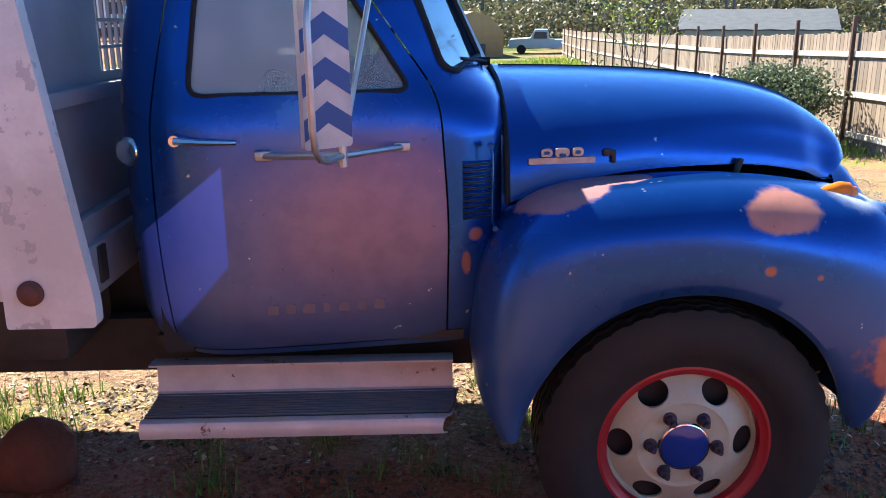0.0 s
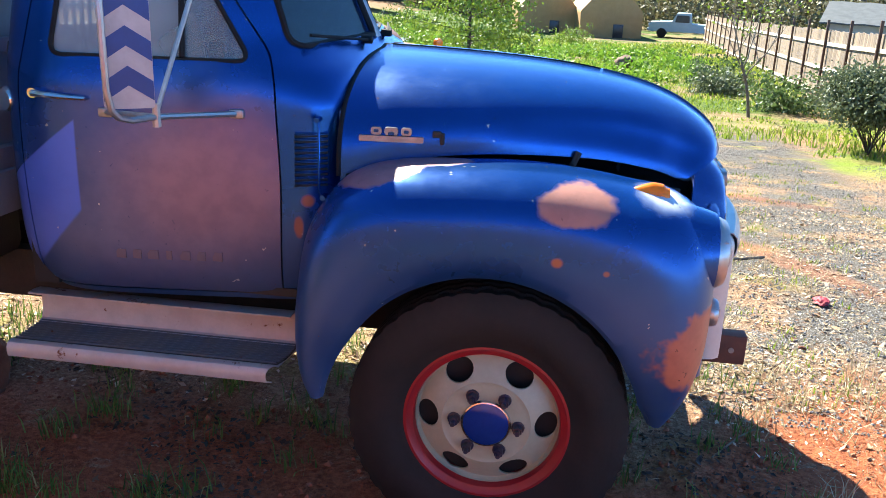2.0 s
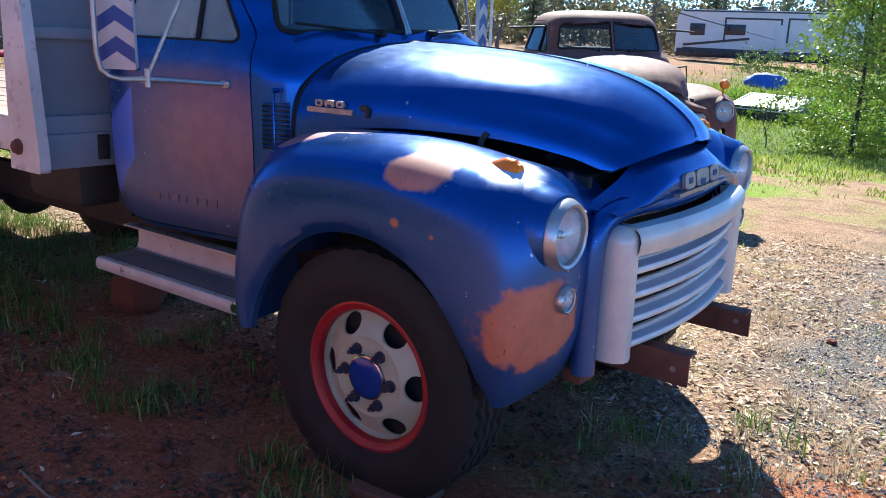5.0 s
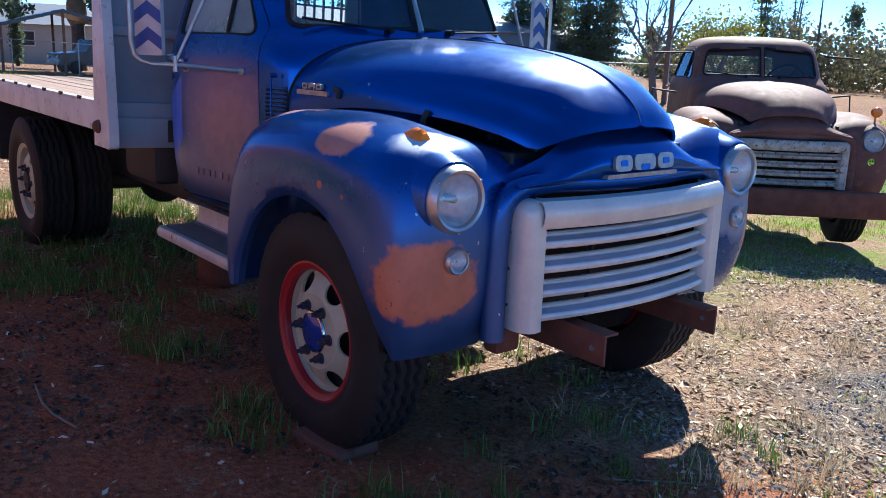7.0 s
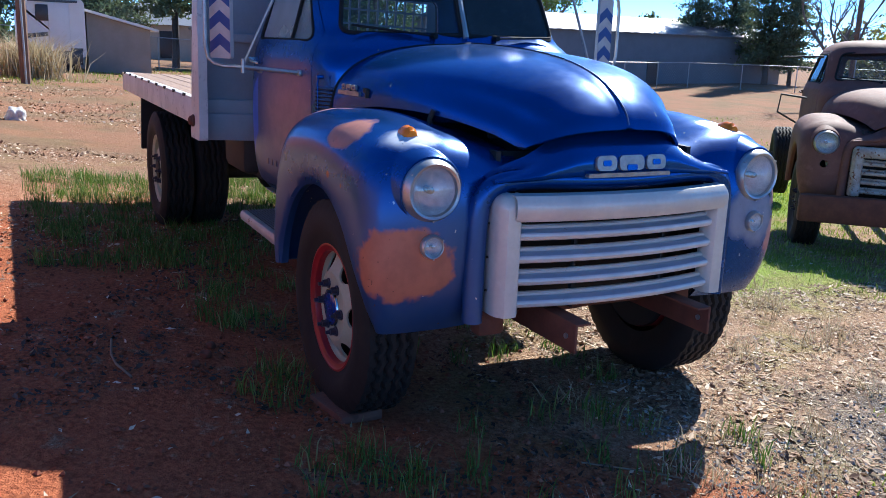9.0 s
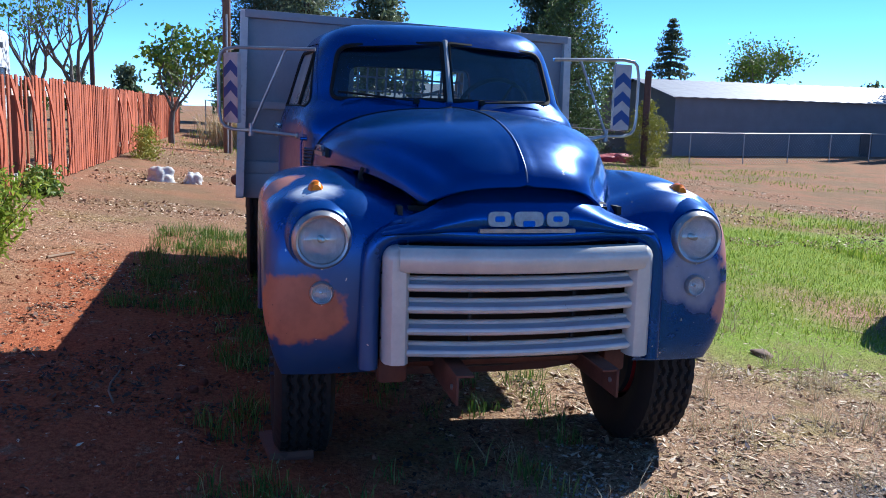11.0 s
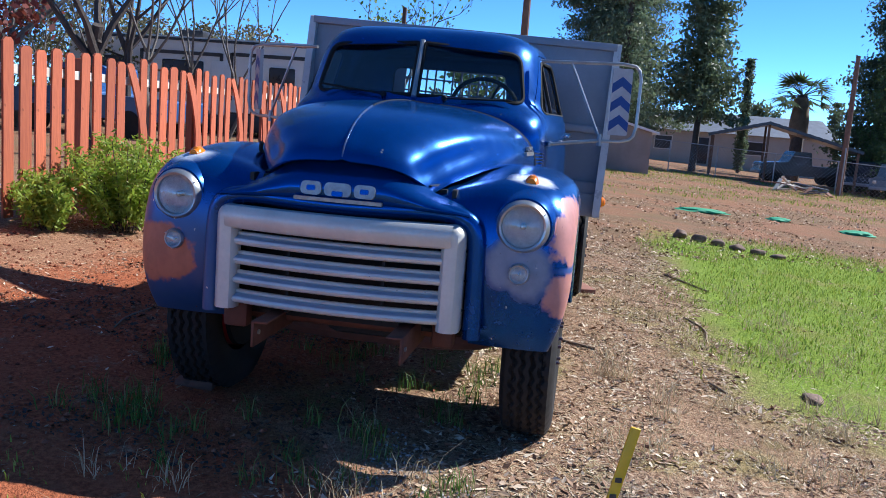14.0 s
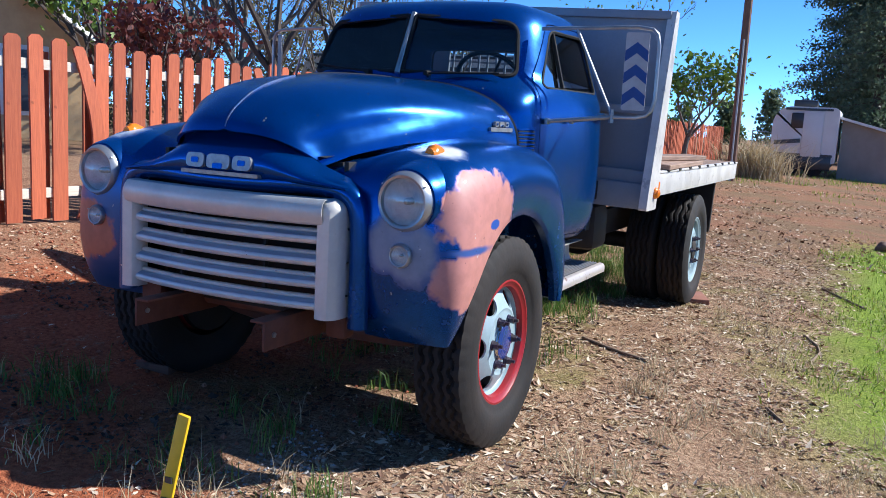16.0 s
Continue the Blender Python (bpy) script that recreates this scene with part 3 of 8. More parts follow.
def build_cab(root, paint, door_paint, glass, lining, rusty=False):
    """Cab shell with cut openings, doors, glass, gaskets and what is inside."""
    from mathutils.bvhtree import BVHTree
    solid = cab_bm()
    tree = BVHTree.FromBMesh(solid)
    shell = part("cab", solid, paint, root)
    thicken(shell, 0.028, -1.0)
    full = shell.data.copy()
    # windscreen, two panes
    for s in (1, -1):
        pane = rounded([(s * 0.022, 1.648), (s * 0.615, 1.642), (s * 0.565, 1.915), (s * 0.022, 1.945)], [0.015, 0.05, 0.07, 0.015])
        bm = B()
        add_prism(bm, pane, 0.5, Matrix.Translation((-0.80, 0, 0)) @ ALONG_X)
        carve(shell, bm)
    bm = B()
    add_prism(bm, rounded([(-0.42, 1.60), (0.42, 1.60), (0.40, 1.86), (-0.40, 1.86)], 0.06), 0.3, Matrix.Translation((-1.80, 0, 0)) @ ALONG_X)
    carve(shell, bm)
    for s in (1, -1):
        carve(shell, side_prism(DOOR_OUTLINE, s))
    # doors
    for s in (1, -1):
        door = new("door", full.copy())
        door.parent = root
        carve(door, side_prism(shrink(DOOR_OUTLINE, 0.006), s), "INTERSECT")
        carve(door, side_prism(SIDE_WINDOW, s))
        door.data.materials.clear()
        door.data.materials.append(door_paint)
        pts = []
        for x, z in SIDE_WINDOW:
            h = ray_on_cab(tree, (x, s * 1.5, z), (0, -s, 0))
            pts.append(h + Vector((0, -s * 0.004, 0)))
        bm = B()
        add_tube(bm, pts + [pts[0], pts[1]], 0.009, 6)
        part("window_rubber", bm, GASKET, door)
        # glass, a quarter light and its bar
        bm = B()
        vs = [bm.verts.new(p + Vector((0, -s * 0.012, 0))) for p in pts]
        bm.faces.new(vs)
        g = part("window_pane", bm, glass[1] if s < 0 else glass[0], door)
        thicken(g, 0.004, 0)
        g.visible_shadow = False
        top = ray_on_cab(tree, (-1.10, s * 1.5, 1.895), (0, -s, 0))
        low = ray_on_cab(tree, (-1.075, s * 1.5, 1.60), (0, -s, 0))
        bm = B()
        add_tube(bm, [top + Vector((0, -s * 0.01, 0)), low + Vector((0, -s * 0.01, 0))], 0.011, 6)
        part("quarter_light_bar", bm, GASKET, door)
        # handle
        bm = B()
        a = ray_on_cab(tree, (-1.545, s * 1.5, 1.472), (0, -s, 0))
        b = ray_on_cab(tree, (-1.37, s * 1.5, 1.462), (0, -s, 0))
        o = Vector((0, s * 0.035, 0))
        add_cyl(bm, a - o * 0.2, a + o, 0.019, 0.017, 14)
        add_tube(bm, [a + o * 0.9, a.lerp(b, 0.3) + o * 1.15, a.lerp(b, 0.7) + o * 0.9, b + o * 0.5], lambda t: 0.013 - 0.006 * t, 8, 1)
        part("handle", bm, CHROME if not rusty else RUST, door, "chrome handle" if not rusty else "")
        # faded marks low on the door, bars only
        if not rusty:
            x0 = -1.30 if s < 0 else -0.90
            for k, wd in enumerate((0.035, 0.03, 0.04, 0.02, 0.035, 0.03, 0.035)):
                xc = x0 + k * 0.055 if s < 0 else x0 - k * 0.02
                if s > 0:
                    wd *= 0.4
                h = ray_on_cab(tree, (xc, s * 1.5, 0.93), (0, -s, 0))
                bm = B()
                add_box(bm, (wd, 0.003, 0.032 if s < 0 else 0.028), h + Vector((0, s * 0.001, 0)))
                part("marking", bm, DIM_MARK if s < 0 else WHITE_MARK, door, "faded painted mark")
    # windscreen glass and rubber
    for s in (1, -1):
        pane = rounded([(s * 0.018, 1.643), (s * 0.622, 1.637), (s * 0.572, 1.921), (s * 0.018, 1.951)], [0.015, 0.05, 0.07, 0.015])
        pts = [ray_on_cab(tree, (0.3, y, z), (-1, 0, 0)) for y, z in pane]
        bm = B()
        add_tube(bm, [p + Vector((0.002, 0, 0)) for p in pts] + [pts[0] + Vector((0.002, 0, 0))], 0.012, 6)
        part("windscreen_rubber", bm, GASKET, root)
        bm = B()
        A3 = np.array([(1.0, p.y, p.z) for p in pts])
        fit = np.linalg.lstsq(A3, np.array([p.x for p in pts]), rcond=None)[0]
        bm.faces.new([bm.verts.new((fit[0] + fit[1] * p.y + fit[2] * p.z - 0.010, p.y, p.z)) for p in pts])
        g = part("windscreen_pane", bm, glass[0], root)
        thicken(g, 0.004, 0)
        g.visible_shadow = False
    top = ray_on_cab(tree, (0.3, 0.001, 1.965), (-1, 0, 0))
    low = ray_on_cab(tree, (0.3, 0.001, 1.632), (-1, 0, 0))
    bm = B()
    add_tube(bm, [low + Vector((0.008, 0, 0)), top + Vector((0.008, 0, 0))], 0.016, 8)
    part("windscreen_divider", bm, RUST_BODY if rusty else DULL_STEEL, root, "bright metal strip")
    # rear window
    pts = [ray_on_cab(tree, (-2.6, y, z), (1, 0, 0)) for y, z in rounded([(-0.425, 1.595), (0.425, 1.595), (0.405, 1.865), (-0.405, 1.865)], 0.06)]
    bm = B()
    add_tube(bm, pts + [pts[0]], 0.011, 6)
    part("rear_window_rubber", bm, GASKET, root)
    # interior
    bm = B()
    add_box(bm, (0.16, 1.36, 0.16), (-0.72, 0, 1.50), None, 0.05)
    part("dashboard", bm, lining, root)
    bm = B()
    add_box(bm, (0.45, 1.40, 0.16), (-1.42, 0, 1.16), None, 0.05)
    add_box(bm, (0.14, 1.40, 0.48), (-1.67, 0, 1.40), Euler((0, radians(-8), 0)).to_matrix(), 0.05)
    part("bench_seat", bm, SEAT, root)
    bm = B()
    add_box(bm, (1.0, 1.5, 0.03), (-1.2, 0, 0.80))
    part("cab_floor", bm, GRIME, root)
    bm = B()
    m = Matrix.Translation((-1.02, 0.36, 1.60)) @ Euler((0, radians(-58), 0)).to_matrix().to_4x4()
    ring = [m @ Vector((0.205 * math.cos(a), 0.205 * math.sin(a), 0)) for a in (2 * math.pi * k / 32 for k in range(33))]
    add_tube(bm, ring, 0.013, 8)
    for k in range(3):
        a = 2 * math.pi * k / 3 + 0.5
        add_tube(bm, [m @ Vector((0, 0, -0.03)), m @ Vector((0.2 * math.cos(a), 0.2 * math.sin(a), 0))], 0.008, 6)
    add_tube(bm, [m @ Vector((0, 0, -0.02)), m @ Vector((0, 0, -0.35))], 0.02, 8)
    part("steering_wheel", bm, GASKET, root)
    # added strips that block daylight in the door gaps and beside the cowl
    for s in (-1, 1):
        for x, w, yy, z0, z1 in ((-0.755, 0.09, 0.715, 0.78, 1.44), (-1.615, 0.09, 0.795, 0.78, 1.50), (-0.595, 0.09, 0.655, 1.0, 1.44)):
            bm = B()
            add_box(bm, (w, 0.02, z1 - z0), (x, s * yy, (z0 + z1) / 2))
            part("gap_filler", bm, paint if x > -0.7 else BLACK_GAP, root)
    # wipers
    for s, lean in ((-1, 0.30), (1, 0.28)):
        bm = B()
        base = ray_on_cab(tree, (0.3, s * 0.18, 1.625), (-1, 0, 0)) + Vector((0.02, 0, 0.01))
        tip = ray_on_cab(tree, (0.3, s * (0.18 + lean), 1.665), (-1, 0, 0)) + Vector((0.022, 0, 0))
        if s > 0:
            tip = ray_on_cab(tree, (0.3, s * 0.46, 1.645), (-1, 0, 0)) + Vector((0.022, 0, 0))
        add_cyl(bm, base - Vector((0.03, 0, 0)), base + Vector((0.012, 0, 0)), 0.016, 0.014, 10)
        add_tube(bm, [base, base.lerp(tip, 0.6) + Vector((0.012, 0, 0)), tip], 0.005, 6)
        add_tube(bm, [base.lerp(tip, 0.35), tip + (tip - base) * 0.35], 0.006, 6)
        part("wiper", bm, GASKET, root)
    return tree


def build_pod(root, at, paint):
    """The swelling of the fender round a headlight."""
    m = Matrix.Translation(at) @ Matrix.Rotation(radians(90), 4, "Y")
    bm = B()
    add_lathe(bm, [(0.108, -0.050), (0.115, -0.030), (0.124, -0.026), (0.131, -0.040), (0.140, -0.075), (0.156, -0.13), (0.185, -0.21)], m, 48)
    part("headlight_pod", bm, paint, root)


def build_lamp(root, at, rim_mat, glass_mat, r=0.105, name="headlight"):
    """A round lamp that looks along x: a stepped bright ring with a domed, ribbed glass."""
    m = Matrix.Translation(at) @ Matrix.Rotation(radians(90), 4, "Y")
    k = r / 0.105
    bm = B()
    add_lathe(bm, [(q * k, h * k) for q, h in ((0.112, -0.06), (0.117, -0.035), (0.115, -0.018), (0.106, 0.0), (0.100, 0.008), (0.091, 0.004), (0.088, -0.012))], m, 40)
    ring = part(name, bm, rim_mat, root, "round lamp with a bright ring")
    bm = B()
    add_lathe(bm, [(0.09 * k, -0.008 * k), (0.07 * k, 0.012 * k), (0.045 * k, 0.024 * k), (0.02 * k, 0.030 * k), (0.0001, 0.031 * k)], m, 32)
    part("lamp_glass", bm, RIBBED, ring, "ribbed clear glass")
    bm = B()
    add_lathe(bm, [(0.092 * k, -0.012 * k), (0.07 * k, -0.045 * k), (0.04 * k, -0.066 * k), (0.0001, -0.075 * k)], m, 24)
    part("reflector", bm, glass_mat, ring)
    bm = B()
    add_lathe(bm, [(0.014 * k, -0.07 * k), (0.014 * k, -0.03 * k), (0.008 * k, -0.02 * k), (0.0001, -0.018 * k)], m, 10)
    part("bulb", bm, DULL_STEEL, ring)
    for a in (90, 215, 325):
        bm = B()
        c = m @ Vector((0.109 * k * math.sin(radians(a)), 0.109 * k * math.cos(radians(a)), -0.006 * k))
        add_cyl(bm, c - Vector((0.006, 0, 0)), c + Vector((0.008, 0, 0)), 0.004, 0.003, 8)
        part("screw", bm, rim_mat, ring)


def build_wheel(at, out, center_mat, rim_mat, hub_mat, root, R=0.472, N=246):
    """A disc wheel with a zigzag-treaded tyre; out is the way (+1 or -1 along y) its face looks."""
    m = Matrix.Translation(at) @ (Matrix.Rotation(radians(90), 4, "X") if out < 0 else Matrix.Rotation(radians(-90), 4, "X"))
    wheel = new("wheel")
    wheel.parent = root
    wheel.empty_display_size = 0.1
    half = 0.118
    prof = [(0.268, -half * 0.80), (0.30, -half * 0.92), (0.36, -half * 1.08), (0.405, -half * 1.085), (0.41, -half * 1.065), (0.42, -half * 1.06), (0.452, -half * 0.95)]
    prof += [(R, -half * 0.86 + 2 * 0.86 * half * k / 40) for k in range(41)]
    prof += [(0.452, half * 0.95), (0.42, half * 1.06), (0.41, half * 1.065), (0.405, half * 1.085), (0.36, half * 1.08), (0.322, half * 1.00), (0.318, half * 0.97), (0.30, half * 0.92), (0.268, half * 0.80)]
    P = []
    for r, h in prof:
        row = []
        for k in range(N):
            a = 2 * math.pi * k / N
            rr = r
            if r == R:
                zig = 0.009 * (abs(((k / 3.0) % 2) - 1) * 2 - 1)
                for g in (-0.066, -0.022, 0.022, 0.066):
                    if abs(h - g - zig) < 0.0072:
                        rr = R - 0.016
                rr -= 0.10 * max(0, abs(h) - 0.07) ** 1.2
                if abs(h) > 0.084 and k % 6 < 2:
                    rr -= 0.005
            elif r == 0.452 and k % 6 < 2:
                rr -= 0.004
            row.append(m @ Vector((rr * math.cos(a), rr * math.sin(a), h)))
        P.append(row)
    bm = B()
    add_grid(bm, P, loop_v=True)
    part("tyre", bm, RUBBER, wheel, angle=50)
    bm = B()
    add_lathe(bm, [(0.285, 0.06), (0.287, 0.088), (0.281, 0.100), (0.272, 0.101), (0.262, 0.092), (0.250, 0.088), (0.246, 0.080), (0.245, 0.02), (0.245, -0.10)], m, 64)
    part("rim", bm, rim_mat, wheel)
    bm = B()
    add_lathe(bm, [(0.247, 0.06), (0.243, 0.045), (0.235, 0.038), (0.215, 0.050), (0.19, 0.066), (0.165, 0.080), (0.15, 0.087), (0.142, 0.084), (0.132, 0.085), (0.085, 0.086), (0.07, 0.086), (0.03, 0.086)], m, 64)
    disc = part("disc", bm, center_mat, wheel)
    thicken(disc, 0.008, 0)
    for k in range(6):
        a = 2 * math.pi * k / 6
        bm = B()
        hole = [(0.050 * math.cos(q), 0.038 * math.sin(q)) for q in (2 * math.pi * j / 20 for j in range(20))]
        mm = m @ Matrix.Rotation(a, 4, "Z") @ Matrix.Translation((0.200, 0, 0.06)) @ Matrix.Rotation(radians(90), 4, "Z")
        add_prism(bm, hole, 0.2, mm)
        carve(disc, bm)
    bm = B()
    add_lathe(bm, [(0.080, 0.085), (0.080, 0.096), (0.076, 0.103), (0.06, 0.107), (0.03, 0.110), (0.0001, 0.111)], m, 32)
    cap = part("hub_cap", bm, hub_mat, wheel, "painted domed hub cap")
    if hub_mat is HUB_BLUE:
        bm = B()
        add_lathe(bm, [(0.0815, 0.086), (0.085, 0.094), (0.082, 0.101), (0.0775, 0.1025)], m, 32)
        part("cap_ring", bm, CHROME, cap, "chrome ring")
    for k in range(6):
        a = 2 * math.pi * k / 6 - 0.05
        bm = B()
        c = Vector((0.108 * math.cos(a), 0.108 * math.sin(a), 0.084))
        add_cyl(bm, m @ c, m @ (c + Vector((0, 0, 0.012))), 0.024, 0.022, 12)
        add_cyl(bm, m @ (c + Vector((0, 0, 0.012))), m @ (c + Vector((0, 0, 0.036))), 0.017, 0.016, 6)
        add_cyl(bm, m @ (c + Vector((0, 0, 0.036))), m @ (c + Vector((0, 0, 0.055))), 0.009, 0.008, 8)
        part("lug_nut", bm, LUG, wheel)
    # black backing whose colour stands in for shade behind the disc holes
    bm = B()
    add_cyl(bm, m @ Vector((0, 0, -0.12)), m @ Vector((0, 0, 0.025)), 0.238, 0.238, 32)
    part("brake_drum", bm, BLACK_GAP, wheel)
    return wheel


def sweep_y(profile, y0, y1, n, bow):
    """Sweeps (x, z) pairs across the truck, bowed forwards in the middle."""
    P = []
    for i in range(n + 1):
        y = y0 + (y1 - y0) * i / n
        P.append([(x + bow(y), y, z) for x, z in profile])
    return P


def build_front(root, paint_hood, paint_body, paint_r, paint_l, silver, lamp_ring, rusty=False):
    hood = part("hood", hood_bm(), paint_hood, root)
    thicken(hood, 0.012, -1.0)
    for s, paint in ((-1, paint_r), (1, paint_l)):
        f = part("front_fender", fender_bm(s), paint, root, "" if rusty else "front fender with bare primer patches")
        thicken(f, 0.012, 0)
        for z, r in ((1.087, 0.100), (0.885, 0.036)):
            bm = B()
            add_cyl(bm, (0.50, s * 0.789, z), (0.95, s * 0.789, z), r, r, 32)
            carve(f, bm)
        bm = B()
        add_box(bm, (1.15, 0.02, 0.62), (0.02, s * 0.47, 0.90))
        part("inner_fender", bm, GRIME, root)
    # blue bead round the grille
    def bow(y):
        return 0.06 * (1 - (y / 0.6) ** 2)
    path = []
    for y, z in [(-0.605, 0.575), (-0.605, 0.80), (-0.60, 0.98), (-0.585, 1.06), (-0.54, 1.105), (-0.42, 1.125), (-0.2, 1.115), (0, 1.11)]:
        path.append((0.685 + bow(y), y, z))
    path += [(x, -y, z) for x, y, z in path[-2::-1]]
    bm = B()
    add_tube(bm, path, 0.041, 12, 2)
    part("grille_surround", bm, paint_body, root)
    # shelf from the bead back into the opening, its shade put into the black colour
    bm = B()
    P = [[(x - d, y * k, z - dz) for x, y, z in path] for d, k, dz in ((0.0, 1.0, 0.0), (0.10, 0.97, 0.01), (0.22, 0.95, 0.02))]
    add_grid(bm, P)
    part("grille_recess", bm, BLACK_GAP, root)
    # plate in black, so the shade behind the slats is in its colour
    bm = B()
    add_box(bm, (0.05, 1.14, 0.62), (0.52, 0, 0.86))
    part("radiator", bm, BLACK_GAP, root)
    # nose panel below the hood
    bm = B()
    P = []
    for i in range(33):
        v = -1 + 2 * i / 32
        row = []
        for j in range(13):
            t = j / 12
            y = v * 0.565
            top = 1.312 - 0.115 * ramp(abs(y), [0.10, 0.22, 0.30, 0.38], [0.0, 0.12, 0.55, 1.0]) - 0.072 * ramp(abs(y), [0.38, 0.565], [0.0, 1.0])
            z = 1.112 + (top - 1.112) * t
            x = 0.70 + bow(y) + 0.045 * math.sin(min(1.0, t * 1.15) * math.pi) - 0.085 * t ** 2.2
            row.append((x, y, z))
        P.append(row)
    add_grid(bm, P)
    nose = part("nose_panel", bm, paint_body, root)
    thicken(nose, 0.01, 0)
    # sheet under the hood lip, coloured black in place of shade
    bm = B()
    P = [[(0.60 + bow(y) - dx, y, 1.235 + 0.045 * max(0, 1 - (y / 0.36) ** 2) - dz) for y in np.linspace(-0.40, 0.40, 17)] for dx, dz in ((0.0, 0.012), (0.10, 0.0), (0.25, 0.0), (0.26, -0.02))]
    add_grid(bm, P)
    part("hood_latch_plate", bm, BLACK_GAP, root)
    # black box added to fill the space under the hood and keep light out
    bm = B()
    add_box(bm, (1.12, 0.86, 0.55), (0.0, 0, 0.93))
    part("hood_filler", bm, BLACK_GAP, root)
    # grille
    grille = new("grille")
    grille.parent = root
    def gb(y):
        return 0.06 * (1 - (y / 0.5) ** 2)
    half_round = [(0.745, 0.985), (0.775, 0.975), (0.797, 0.982), (0.808, 1.0), (0.812, 1.03), (0.806, 1.055), (0.79, 1.072), (0.745, 1.075)]
    bm = B()
    add_grid(bm, sweep_y(half_round, -0.505, 0.505, 40, gb))
    bar = part("top_bar", bm, silver, grille)
    thicken(bar, 0.004, 0)
    for s in (-1, 1):
        bm = B()
        col = [(0.655, 0.553), (0.735, 0.556), (0.768, 0.55), (0.792, 0.53), (0.798, 0.505), (0.792, 0.478), (0.77, 0.462), (0.72, 0.46)]
        P = []
        for z in np.linspace(0.612, 1.02, 12):
            P.append([(x, s * y, z) for x, y in col])
        for k in range(1, 7):
            t = k / 6
            sh = 1 - 0.9 * (1 - math.cos(t * math.pi / 2))
            P.append([(0.70 + (x - 0.70) * (0.5 + 0.5 * math.cos(t * math.pi / 2)) + 0.004 * t, s * (0.46 + (y - 0.46) * (1 - 0.55 * t * t)), 1.02 + 0.055 * math.sin(t * math.pi / 2)) for x, y in col])
        add_grid(bm, P)
        c = part("side_column", bm, silver, grille)
        thicken(c, 0.004, 0)
        for z in (0.70, 0.83, 0.96):
            bm = B()
            add_cyl(bm, (0.70, s * 0.552, z), (0.70, s * 0.564, z), 0.006, 0.004, 8)
            part("rivet", bm, GRIME, grille)
    for z in (0.945, 0.858, 0.771, 0.684):
        prof = [(0.724, z + 0.010), (0.735, z + 0.009), (0.741, z + 0.004), (0.739, z - 0.002), (0.735, z - 0.006), (0.752, z - 0.009),
                (0.768, z - 0.017), (0.772, z - 0.028), (0.767, z - 0.039), (0.752, z - 0.046), (0.715, z - 0.048)]
        bm = B()
        add_grid(bm, sweep_y(prof, -0.478, 0.478, 40, gb))
        sl = part("slat", bm, silver if rusty else SILVER_SLAT, grille)
        thicken(sl, 0.003, 0)
    for y in (-0.215, 0.215):
        bm = B()
        add_box(bm, (0.02, 0.012, 0.36), (0.715 + gb(y), y, 0.80))
        part("grille_post", bm, BLACK_GAP, grille)
    for s in (-1, 1):
        build_lamp(root, (0.702, s * 0.789, 1.087), lamp_ring, REFLECTOR)
        build_pod(root, (0.702, s * 0.789, 1.087), paint_r if s < 0 else paint_l)
        if not rusty:
            build_lamp(root, (0.712, s * 0.790, 0.885), lamp_ring, REFLECTOR, 0.042, "parking_light")


def build_frame(root, rear):
    for s in (-1, 1):
        bm = B()
        for dz, hh in ((0.0, 0.012), (0.19, 0.012)):
            add_box(bm, (0.55 - rear, 0.07, hh), ((0.55 + rear) / 2, s * 0.40, 0.56 + dz))
        add_box(bm, (0.55 - rear, 0.012, 0.2), ((0.55 + rear) / 2, s * 0.43, 0.655))
        part("frame_rail", bm, GRIME, root)
    bm = B()
    add_tube(bm, [(0, -0.72, 0.45), (0, -0.5, 0.37), (0, 0, 0.36), (0, 0.5, 0.37), (0, 0.72, 0.45)], 0.045, 8, 1)
    part("front_axle", bm, RUST, root)
    bm = B()
    add_cyl(bm, (-1.2, 0, 0.55), (-3.9, 0, 0.52), 0.045, 0.045, 10)
    part("drive_shaft", bm, GRIME, root)
    bm = B()
    add_box(bm, (0.75, 0.42, 0.3), (-0.15, 0, 0.55), None, 0.06)
    add_box(bm, (0.8, 0.3, 0.28), (-0.9, 0, 0.62), None, 0.06)
    part("gearbox", bm, GRIME, root)


# ---------------------------------------------------------------- the blue flatbed truck
truck = thing("flatbed_truck", "old blue flatbed truck with primer patches parked on red dirt", "truck")
cab_tree = build_cab(truck, BLUE_BODY, BLUE_DOOR, (GLASS, GLASS_FOGGED), INTERIOR)
build_front(truck, BLUE_HOOD, BLUE_BODY, BLUE_FENDER_R, BLUE_FENDER_L, SILVER, LAMP_RING)
build_frame(truck, -5.35)
build_wheel((0.0, -0.83, 0.467), -1, RIM_CREAM, RIM_RED, HUB_BLUE, truck)
build_wheel((0.0, 0.85, 0.435), 1, RIM_TEAL, RIM_RED, HUB_BLUE, truck)
for s in (-1, 1):
    for k, y in enumerate((0.66, 0.93)):
        build_wheel((-4.05, s * y, 0.50 if s < 0 else 0.42), s, RIM_TEAL if s > 0 else RIM_CREAM, RIM_TEAL if s > 0 else RIM_CREAM, GRIME, truck, N=126)
bm = B()
add_cyl(bm, (-4.05, -0.8, 0.48), (-4.05, 0.8, 0.43), 0.07, 0.07, 12)
bmesh.ops.create_uvsphere(bm, u_segments=16, v_segments=10, radius=0.2, matrix=Matrix.Translation((-4.05, 0, 0.46)))
part("rear_axle", bm, GRIME, truck)

